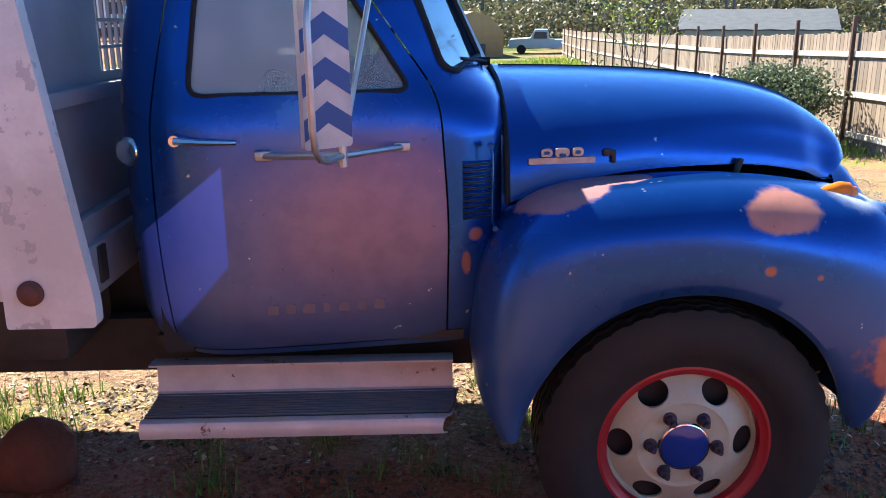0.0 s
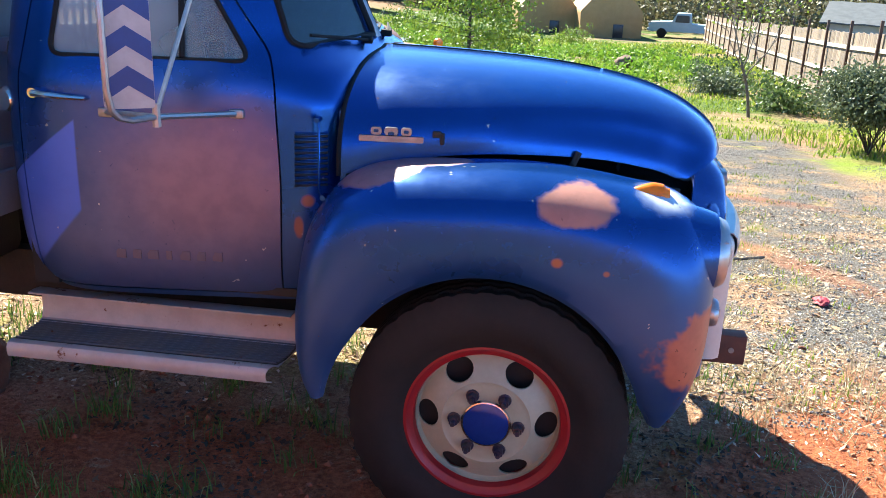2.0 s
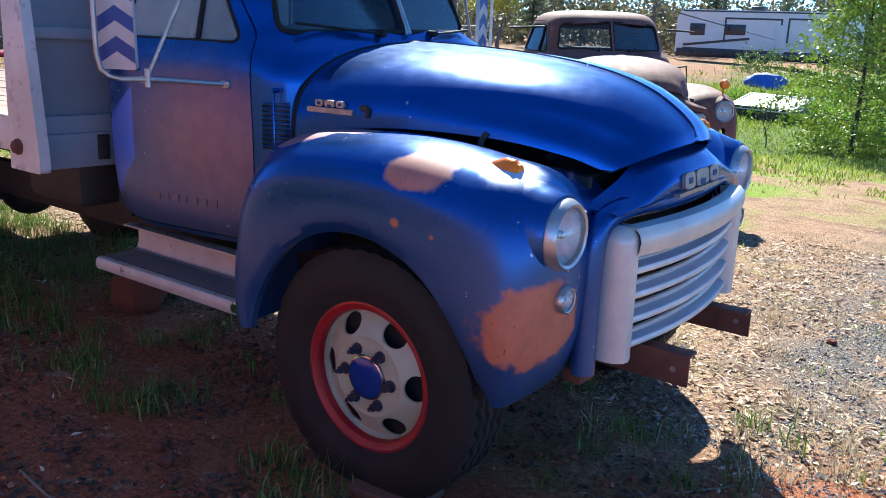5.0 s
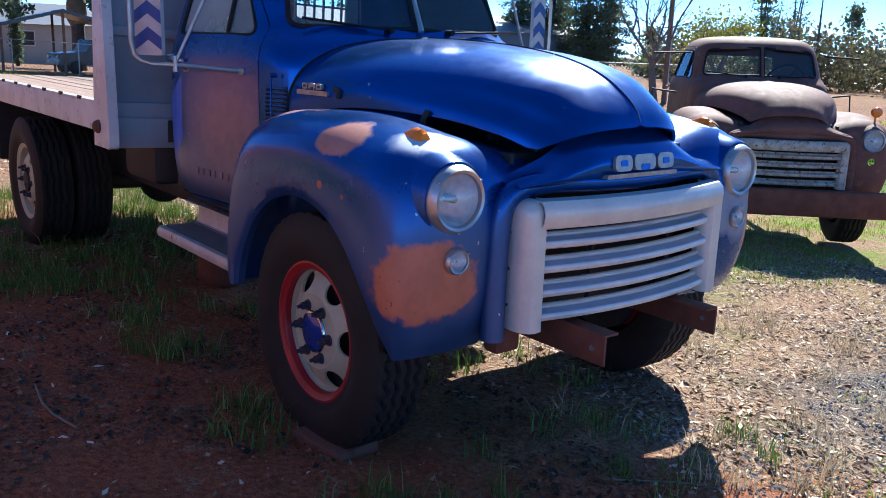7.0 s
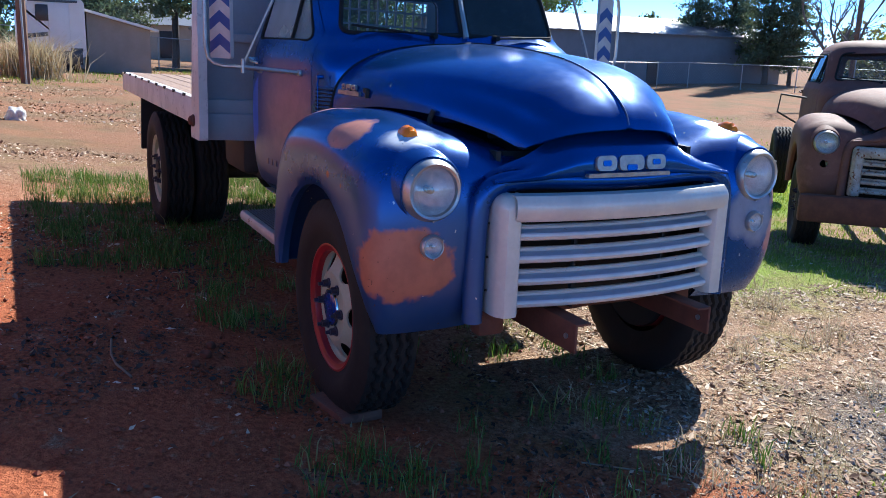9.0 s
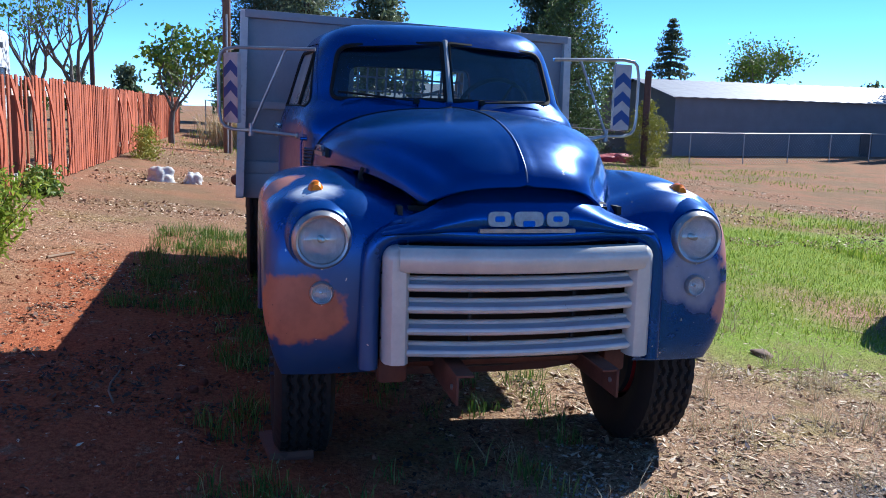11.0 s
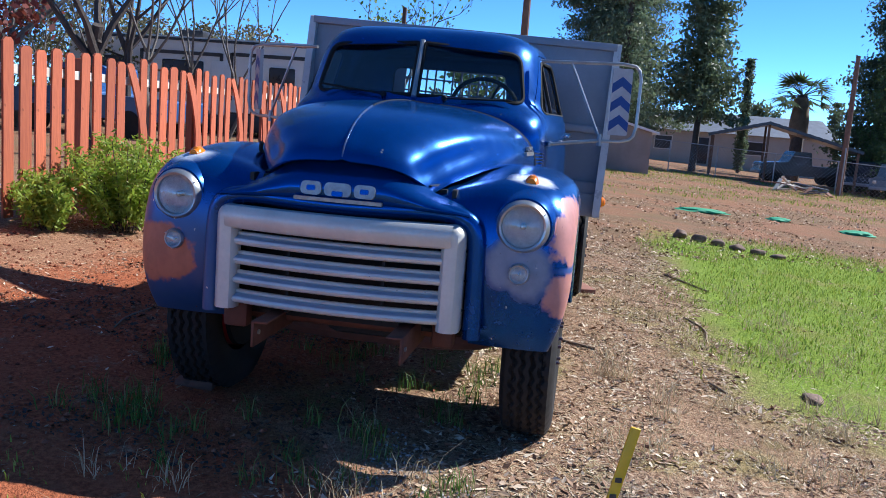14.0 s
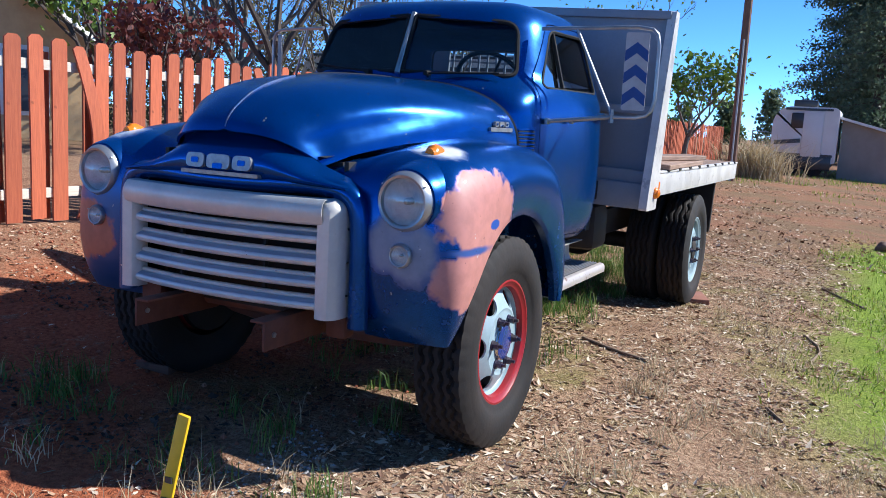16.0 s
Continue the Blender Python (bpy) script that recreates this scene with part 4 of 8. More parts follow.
# hood seam strip and side badges
bm = B()
add_tube(bm, [(x, 0, smooth_ramp(x, RIDGE_X, RIDGE_Z) + 0.009) for x in np.linspace(-0.53, 0.30, 14)], 0.004, 6)
part("hood_seam", bm, GASKET, truck)
bm = B()
add_tube(bm, [(x, 0, smooth_ramp(x, RIDGE_X, RIDGE_Z) + 0.009) for x in np.linspace(0.31, 0.767, 26)], 0.004, 6)
part("hood_strip", bm, WORN_STRIP, truck)


def rounded_block(bm, w, h, m, r=0.012, deep=0.012):
    return add_prism(bm, rounded([(-w / 2, -h / 2), (w / 2, -h / 2), (w / 2, h / 2), (-w / 2, h / 2)], r), deep, m)


from mathutils.bvhtree import BVHTree
hood_copy = hood_bm()
hood_tree = BVHTree.FromBMesh(hood_copy)
hood_copy.verts.ensure_lookup_table()
rear_edge = [hood_copy.verts[k].co + Vector((-0.008, 0, -0.004)) for k in range(57)]
hood_copy.free()
bm = B()
add_tube(bm, rear_edge, 0.009, 6)
part("hood_lacing", bm, GASKET, truck, "black cloth lacing along the hood edge")


def on_hood(x, z, s):
    h = hood_tree.ray_cast(Vector((x, s * 1.4, z)), Vector((0, -s, 0)))
    return h[0], h[1]


for s in (-1, 1):
    badge = new("hood_badge")
    badge.parent = truck
    p0, _ = on_hood(-0.49, 1.365, s)
    p1, _ = on_hood(-0.28, 1.365, s)
    ang = math.atan2(p1.y - p0.y, p1.x - p0.x)
    base = Matrix.Translation((p0 + p1) / 2 + Vector((0, s * 0.006, 0))) @ Matrix.Rotation(ang, 4, "Z") @ ALONG_Y
    bm = B()
    rounded_block(bm, 0.215, 0.020, base, 0.004, 0.014)
    part("badge_bar", bm, BADGE, badge)
    for k, w in enumerate((0.036, 0.046, 0.036)):
        bm = B()
        rounded_block(bm, w, 0.026, base @ Matrix.Translation(((k - 1) * 0.050, 0.026, 0)), 0.011, 0.014)
        block = part("badge_block", bm, BADGE, badge)
        bm = B()
        rounded_block(bm, w * 0.45, 0.010, base @ Matrix.Translation(((k - 1) * 0.050, 0.026 if k != 1 else 0.018, 0)), 0.004, 0.018)
        part("inlay", bm, BLUE_HOOD, block)
nose_badge = new("nose_badge")
nose_badge.parent = truck
bm = B()
rounded_block(bm, 0.39, 0.016, Matrix.Translation((0.788, 0, 1.137)) @ ALONG_X, 0.004, 0.03)
part("badge_bar", bm, BADGE, nose_badge)
for y, w in ((-0.118, 0.092), (0.0, 0.118), (0.118, 0.092)):
    base = Matrix.Translation((0.792, y, 1.182)) @ Matrix.Rotation(radians(-8), 4, "Y") @ ALONG_X
    bm = B()
    rounded_block(bm, w, 0.058, base, 0.024, 0.03)
    block = part("badge_block", bm, BADGE, nose_badge)
    bm = B()
    rounded_block(bm, w * 0.42, 0.022, base @ Matrix.Translation((0, 0 if y else -0.018, 0)), 0.008, 0.034)
    part("inlay", bm, BLUE_BODY, block)

# amber marker lamps on the fenders
for s in (-1, 1):
    bm = B()
    P = []
    for i in range(15):
        t = i / 14
        w = 0.034 * math.sin(min(1, t * 1.25 + 0.02) * math.pi * 0.5) ** 0.8 * (1 if t < 0.9 else 1 - (t - 0.9) * 3)
        h = 0.052 * min(1, t * 1.6) ** 0.8 * (1 if t < 0.92 else 0.8)
        P.append([(0.375 + 0.145 * t, s * 0.797 + w * math.cos(a), 1.262 - 0.018 * t + h * math.sin(a)) for a in (math.pi * k / 10 for k in range(11))])
    V = add_grid(bm, P)
    bm.faces.new(V[-1])
    lamp = part("marker_lamp", bm, AMBER, truck, "amber teardrop marker lamp")
    bm = B()
    add_box(bm, (0.17, 0.08, 0.016), (0.45, s * 0.797, 1.252), Euler((0, radians(7), 0)).to_matrix(), 0.006)
    part("lamp_base", bm, GASKET, lamp)

# bumper irons
for s in (-1, 1):
    bm = B()
    y = 0.325 * s + 0.025
    add_box(bm, (0.50, 0.012, 0.115), (0.69, y, 0.548), None, 0.003)
    add_box(bm, (0.50, 0.07, 0.010), (0.69, y - s * 0.03, 0.602), None, 0.002)
    iron = part("bumper_iron", bm, RUST, truck, "rusty steel channel")
    bm = B()
    add_cyl(bm, (0.885, y - 0.012, 0.548), (0.885, y + 0.012, 0.548), 0.011, 0.011, 12)
    hole = part("bolt_hole", bm, DULL_STEEL, iron)
bm = B()
add_cyl(bm, (0.50, -0.5, 0.56), (0.50, 0.5, 0.56), 0.045, 0.045, 12)
add_box(bm, (0.08, 0.12, 0.13), (0.62, -0.50, 0.56), None, 0.02)
add_box(bm, (0.08, 0.10, 0.12), (0.60, 0.47, 0.56), None, 0.02)
part("crossmember", bm, RUST, truck)

# running boards: a pale riser, a dark ribbed tread and a rolled pale nosing that curves in at the front
def step_front(y):
    """Where the front edge of the step lies at that distance from the middle."""
    return -0.715 - 0.060 * max(0.0, (y - 0.70) / 0.197) ** 3


for s in (-1, 1):
    prof = [(0.655, 0.560), (0.852, 0.560), (0.858, 0.567), (0.872, 0.569), (0.886, 0.565), (0.895, 0.552), (0.897, 0.535), (0.893, 0.517), (0.878, 0.511)]
    bm = B()
    xs = np.linspace(0, 1, 9)
    add_grid(bm, [[(-1.745 + (step_front(y) + 1.745) * u, s * y, z) for y, z in prof] for u in xs])
    board = part("running_board", bm, STEP_PAINT, truck, "ribbed step with worn pale paint")
    thicken(board, 0.004, 0)
    bm = B()
    ys = np.linspace(0.668, 0.852, 8)
    add_grid(bm, [[(-1.742 + (step_front(y) - 0.012 + 1.742) * u, s * y, 0.5635) for y in ys] for u in (0, 0.5, 1)])
    thicken(part("tread_mat", bm, TREAD, board, "dark worn rubber tread"), 0.003, 0)
    for k in range(10):
        y = 0.682 + 0.0178 * k
        bm = B()
        x0, x1 = -1.742, step_front(y) - 0.014
        add_box(bm, (x1 - x0, 0.0075, 0.009), ((x0 + x1) / 2, s * y, 0.5685), None, 0.003, 1)
        part("tread_rib", bm, RIB, board)
    bm = B()
    add_grid(bm, [[(x, s * y, z) for y, z in ((0.690, 0.563), (0.668, 0.575), (0.658, 0.60), (0.655, 0.66), (0.665, 0.695), (0.70, 0.70), (0.74, 0.70))] for x in (-1.745, -1.2, -0.735)])
    riser = part("step_riser", bm, STEP_PAINT, board)
    thicken(riser, 0.006, 0)
    for x in (-1.6, -0.95):
        bm = B()
        add_box(bm, (0.05, 0.24, 0.03), (x, s * 0.72, 0.535))
        part("step_bracket", bm, GRIME, board)

# cowl louvres with a latch rod, fuel cap
for s in (-1, 1):
    for k in range(10):
        z = 1.205 + 0.0185 * k
        h = cab_tree.ray_cast(Vector((-0.645, s * 1.5, z)), Vector((0, -s, 0)))[0]
        a = cab_tree.ray_cast(Vector((-0.70, s * 1.5, z)), Vector((0, -s, 0)))[0]
        b = cab_tree.ray_cast(Vector((-0.60, s * 1.5, z)), Vector((0, -s, 0)))[0]
        bm = B()
        add_tube(bm, [a, a.lerp(b, 0.5) + Vector((0, s * 0.004, 0)), b], 0.0065, 6)
        part("louvre", bm, BLUE_BODY, truck)
        # black strip painted in for the shade under each louvre
        bm = B()
        mid_p = a.lerp(b, 0.5) + Vector((0, s * 0.004, -0.0095))
        add_box(bm, ((b - a).length, 0.010, 0.006), mid_p, Euler((0, 0, math.atan2(b.y - a.y, b.x - a.x))).to_matrix())
        part("louvre_slot", bm, BLACK_GAP, truck)
bm = B()
add_tube(bm, [(-0.615, -0.775, 1.425), (-0.61, -0.785, 1.40), (-0.61, -0.785, 1.19), (-0.60, -0.775, 1.165)], 0.004, 6)
add_cyl(bm, (-0.615, -0.755, 1.425), (-0.615, -0.79, 1.425), 0.010, 0.009, 10)
add_cyl(bm, (-0.60, -0.75, 1.165), (-0.60, -0.785, 1.165), 0.010, 0.009, 10)
part("latch_rod", bm, BLUE_BODY, truck)
bm = B()
h = cab_tree.ray_cast(Vector((-1.715, -1.5, 1.425)), Vector((0, 1, 0)))[0]
add_lathe(bm, [(0.045, -0.03), (0.045, 0.012), (0.036, 0.024), (0.015, 0.03), (0.0001, 0.031)], Matrix.Translation(h) @ Matrix.Rotation(radians(90), 4, "X") @ Matrix.Rotation(radians(-20), 4, "Y"), 24)
part("fuel_cap", bm, CHROME, truck, "round chrome fuel cap")
bm = B()
add_tube(bm, [(0.2, -0.56, 1.24), (0.22, -0.585, 1.30), (0.235, -0.575, 1.335)], 0.011, 6)
part("hood_latch", bm, GRIME, truck)
p, _ = on_hood(-0.235, 1.385, -1)
bm = B()
add_box(bm, (0.03, 0.02, 0.022), p + Vector((0, -0.006, 0)), None, 0.005)
add_box(bm, (0.014, 0.02, 0.04), p + Vector((0.018, -0.006, -0.014)), None, 0.004)
part("hood_catch", bm, GRIME, truck)


# mirrors on bracket arms, chevron boards on their backs
def build_mirror(s, low_in, low_out, top_z, low_z, door_front, door_rear, roof_at, corner):
    """low_in, low_out: plan places of the board's inner and outer edges."""
    mirror = new("wing_mirror")
    mirror.parent = truck
    a, b = Vector((*low_in, 0)), Vector((*low_out, 0))
    width = (b - a).length
    face = (b - a).normalized()
    front = Vector((face.y, -face.x, 0)) if s > 0 else Vector((-face.y, face.x, 0))
    if front.x < 0:
        front = -front
    mid = (a + b) / 2
    def at(u, z, d):
        return mid + face * u + Vector((0, 0, z)) + front * d
    bm = B()
    m = Matrix((( face.x, 0, front.x, mid.x), (face.y, 0, front.y, mid.y), (0, 1, 0, (top_z + low_z) / 2), (0, 0, 0, 1)))
    add_prism(bm, rounded([(-width / 2, -(top_z - low_z) / 2), (width / 2, -(top_z - low_z) / 2), (width / 2, (top_z - low_z) / 2), (-width / 2, (top_z - low_z) / 2)], 0.012), 0.022, m)
    part("mirror_back", bm, CHEVRON_PALE, mirror, "pale board with painted blue chevrons")
    n, pitch = 4, 0.112
    for k in range(n):
        z0 = low_z + 0.022 + pitch * k
        hgt = pitch * 0.50
        for side in (-1, 1):
            bm = B()
            q = [(0, z0 + 0.045), (side * (width / 2 - 0.001), z0), (side * (width / 2 - 0.001), z0 + hgt), (0, z0 + 0.045 + hgt)]
            q = [(u, min(z, top_z - 0.001)) for u, z in q]
            vs = [bm.verts.new(at(u, z, 0.0125)) for u, z in q]
            if len({tuple(round(c, 5) for c in v.co) for v in vs}) == 4:
                bm.faces.new(vs)
                part("chevron", bm, CHEVRON_BLUE, mirror)
            else:
                bm.free()
    bm = B()
    g = [at(u, z, -0.0125) for u, z in ((-width / 2 + 0.01, low_z + 0.01), (width / 2 - 0.01, low_z + 0.01), (width / 2 - 0.01, top_z - 0.01), (-width / 2 + 0.01, top_z - 0.01))]
    bm.faces.new([bm.verts.new(v) for v in g])
    part("mirror_glass", bm, CHROME, mirror, "mirror glass")
    # loop
    bm = B()
    cx, cy = corner
    roof = Vector(roof_at)
    hi = Vector((cx, cy, top_z + 0.03))
    lo = Vector((cx, cy, low_z - 0.035))
    df, dr = Vector(door_front), Vector(door_rear)
    inner = Vector((mid.x + 0.03, mid.y - s * 0.10, low_z - 0.04))
    add_tube(bm, [roof, roof.lerp(hi, 0.5), hi + (roof - hi).normalized() * 0.05, hi - Vector((0, 0, 0.05)), hi.lerp(lo, 0.5), lo + Vector((0, 0, 0.05)), lo + (inner - lo).normalized() * 0.05, inner], 0.010, 8, 1)
    part("mirror_loop", bm, DULL_STEEL, mirror)
    bm = B()
    add_tube(bm, [inner, df], 0.010, 8)
    add_tube(bm, [inner, dr], 0.010, 8)
    for e in (df, dr):
        add_box(bm, (0.05, 0.02, 0.03), e, None, 0.006)
    add_cyl(bm, inner - Vector((0, 0, 0.03)), inner + Vector((0, 0, 0.04)), 0.014, 0.012, 8)
    part("mirror_arm", bm, DULL_STEEL, mirror)
    bm = B()
    add_tube(bm, [inner + Vector((0, 0, 0.01)), roof.lerp(hi, 0.3)], 0.008, 8)
    part("mirror_brace", bm, DULL_STEEL, mirror)


build_mirror(-1, (-1.014, -1.097), (-1.131, -1.173), 1.875, 1.49, (-0.885, -0.79, 1.43), (-1.29, -0.885, 1.425), (-0.90, -0.69, 1.90), (-1.10, -1.21))
build_mirror(1, (-1.000, 1.117), (-1.024, 1.233), 1.895, 1.50, (-0.80, 0.79, 1.42), (-1.05, 0.84, 1.43), (-0.90, 0.69, 1.90), (-1.02, 1.285))

# ---------------------------------------------------------------- bed of the truck
TILT_BED = Matrix.Translation((0, 0, 1.0)) @ Matrix.Rotation(radians(-2.0), 4, "X") @ Matrix.Translation((0, 0, -1.0))
bed = new("bed")
bed.parent = truck
bed.matrix_local = TILT_BED
BED_X0, BED_X1 = -1.98, -5.45
panel = B()
add_box(panel, (0.02, 2.2, 1.05), (-1.93, 0, 1.62))
head = part("headboard", panel, BED_GREY, bed, "grey painted steel headboard")
bm = B()
add_box(bm, (0.2, 0.76, 0.24), (-1.93, 0, 1.74))
carve(head, bm)
for k in range(12):
    bm = B()
    add_box(bm, (0.012, 0.012, 0.25), (-1.93, -0.35 + 0.7 * k / 11, 1.74))
    part("guard_bar", bm, BED_GREY, head)
for k in range(2):
    bm = B()
    add_box(bm, (0.012, 0.76, 0.012), (-1.925, 0, 1.70 + 0.09 * k))
    part("guard_bar", bm, BED_GREY, head)
for z, hh in ((2.135, 0.05), (1.56, 0.05), (1.14, 0.10)):
    bm = B()
    add_box(bm, (0.05, 2.2, hh), (-1.90, 0, z), None, 0.004)
    part("headboard_rail", bm, BED_GREY, head)
bm = B()
add_box(bm, (0.06, 2.16, 0.16), (-1.88, 0, 1.03), None, 0.004)
part("bed_front_sill", bm, BED_GREY, head)
for s in (-1, 1):
    bm = B()
    add_prism(bm, rounded([(-1.98, 2.16), (-1.985, 0.955), (-1.735, 0.955), (-1.735, 1.03), (-1.89, 2.16)], [0.01, 0.01, 0.02, 0.03, 0.01]), 0.05, Matrix.Translation((0, s * 1.105, 0)) @ ALONG_Y)
    part("headboard_cheek", bm, BED_WHITE, head, "tapered side plate with chipped paint")
    bm = B()
    add_box(bm, (0.02, 0.06, 0.12), (-1.85, s * 0.75, 1.04), None, 0.005)
    part("stake_hook", bm, GRIME, head)
    # side rail with rub strip
    bm = B()
    add_box(bm, (BED_X0 - BED_X1, 0.03, 0.15), ((BED_X0 + BED_X1) / 2, s * 1.10, 1.105), None, 0.004)
    add_box(bm, (BED_X0 - BED_X1, 0.06, 0.014), ((BED_X0 + BED_X1) / 2, s * 1.09, 1.183), None, 0.003)
    rail = part("side_rail", bm, BED_WHITE, bed, "pale steel side rail with chipped paint")
    for k in range(9):
        bm = B()
        add_box(bm, (0.06, 0.012, 0.02), (BED_X0 - 0.3 - 0.37 * k, s * 1.12, 1.19), None, 0.003)
        part("stake_pocket", bm, GRIME, rail)
    bm = B()
    add_lathe(bm, [(0.036, 0.0), (0.036, 0.012), (0.028, 0.02), (0.028, 0.026), (0.015, 0.034), (0.0001, 0.036)], Matrix.Translation((-1.905, s * 1.128, 1.06)) @ Matrix.Rotation(radians(-90 * s), 4, "X"), 24)
    part("bed_marker_lamp", bm, AMBER if s > 0 else RUST, head, "round amber lamp" if s > 0 else "empty rusty lamp socket")
    if s > 0:
        bm = B()
        add_box(bm, (0.05, 0.01, 0.05), (-2.03, s * 1.12, 1.10), None, 0.004)
        part("reflector", bm, AMBER, rail)
    bm = B()
    add_box(bm, (0.05, 0.50, 0.46), (-4.72, s * 0.80, 0.78), None, 0.01)
    part("mud_flap", bm, RUBBER, bed)
bm = B()
add_box(bm, (0.04, 2.2, 0.16), (BED_X1 - 0.02, 0, 1.10), None, 0.004)
part("tail_rail", bm, BED_WHITE, bed)
n_planks = 15
for k in range(n_planks):
    w = 2.13 / n_planks
    bm = B()
    add_box(bm, (BED_X0 - BED_X1 - 0.01, w - 0.008, 0.035), ((BED_X0 + BED_X1) / 2, -1.065 + w * (k + 0.5), 1.17 + random.uniform(-0.003, 0.003)), Euler((random.uniform(-0.01, 0.01), 0, 0)).to_matrix(), 0.004, 1)
    part("plank", bm, DECK_WOOD, bed)
for k in range(7):
    bm = B()
    add_box(bm, (0.06, 2.1, 0.08), (-2.3 - 0.5 * k, 0, 1.11))
    part("cross_bearer", bm, GRIME, bed)
for s in (-1, 1):
    bm = B()
    add_box(bm, (BED_X0 - BED_X1, 0.08, 0.2), ((BED_X0 + BED_X1) / 2, s * 0.40, 0.95))
    part("bed_sill", bm, GRIME, bed)
for size, at in (((0.9, 0.4, 0.5), (-2.35, 0.0, 0.72)), ((0.3, 0.45, 0.30), (-2.05, 0.55, 0.76)), ((0.5, 0.42, 0.26), (-2.2, -0.62, 0.88))):
    bm = B()
    add_box(bm, size, at, None, 0.05)
    part("tank", bm, GRIME, truck, "grimy tank under the bed")

# rough boards lying on the deck
board_rng = random.Random(31)
for k in range(7):
    bm = B()
    L, w = board_rng.uniform(1.2, 1.9), board_rng.uniform(0.14, 0.22)
    add_box(bm, (L, w, 0.035), (0, 0, 0), None, 0.005, 1)
    layer = k // 4
    yy = (0.30 + 0.24 * (k % 4)) if layer == 0 else 0.42 + 0.26 * (k % 4)
    solo("rough_board", bm, DECK_WOOD, "rough dark board lying on the truck bed", "board", TILT_BED @ Matrix.Translation((-3.25 + board_rng.uniform(-0.25, 0.25), yy, 1.21 + 0.038 * layer)) @ Matrix.Rotation(board_rng.gauss(0, 0.04), 4, "Z"), "boards on the bed")


# ---------------------------------------------------------------- ground
GY = [-40, -10, -6, -4, -2.5, -1.2, 0, 1, 5, 10, 20, 60, 100, 260]
GZ = [0.6, 0.5, 0.42, 0.375, 0.18, 0.06, -0.005, -0.035, -0.28, -0.60, -1.15, -2.60, -3.0, -3.4]


def ground_z(x, y, rough=True):
    z = smooth_ramp(min(260, max(-40, y)), GY, GZ)
    far = min(1, max(0, (abs(x) - 8) / 30))
    z *= 1 - 0.25 * far
    z += 1.15 * min(1, max(0, (y - 18) / 30)) * min(1, max(0, (-x - 3) / 12))
    if rough:
        near = 1 / (1 + ((x + 0.5) ** 2 + y ** 2) / 400)
        z += near * (0.030 * noise.noise((x * 0.9, y * 0.9, 0)) + 0.018 * noise.noise((x * 3.1, y * 3.1, 4)))
        # soil thrown up by the right front of the truck
        z += 0.10 * math.exp(-((x + 0.6) ** 2 / 0.9 + (y + 3.1) ** 2 / 0.35))
    return z


def spaced(lo, hi, near, step, grow):
    out, v, s = [], near, step
    while v < hi:
        out.append(v)
        v += s
        s *= grow
    out.append(hi)
    v, s = near - step, step
    while v > lo:
        out.append(v)
        v -= s
        s *= grow
    out.append(lo)
    return sorted(out)


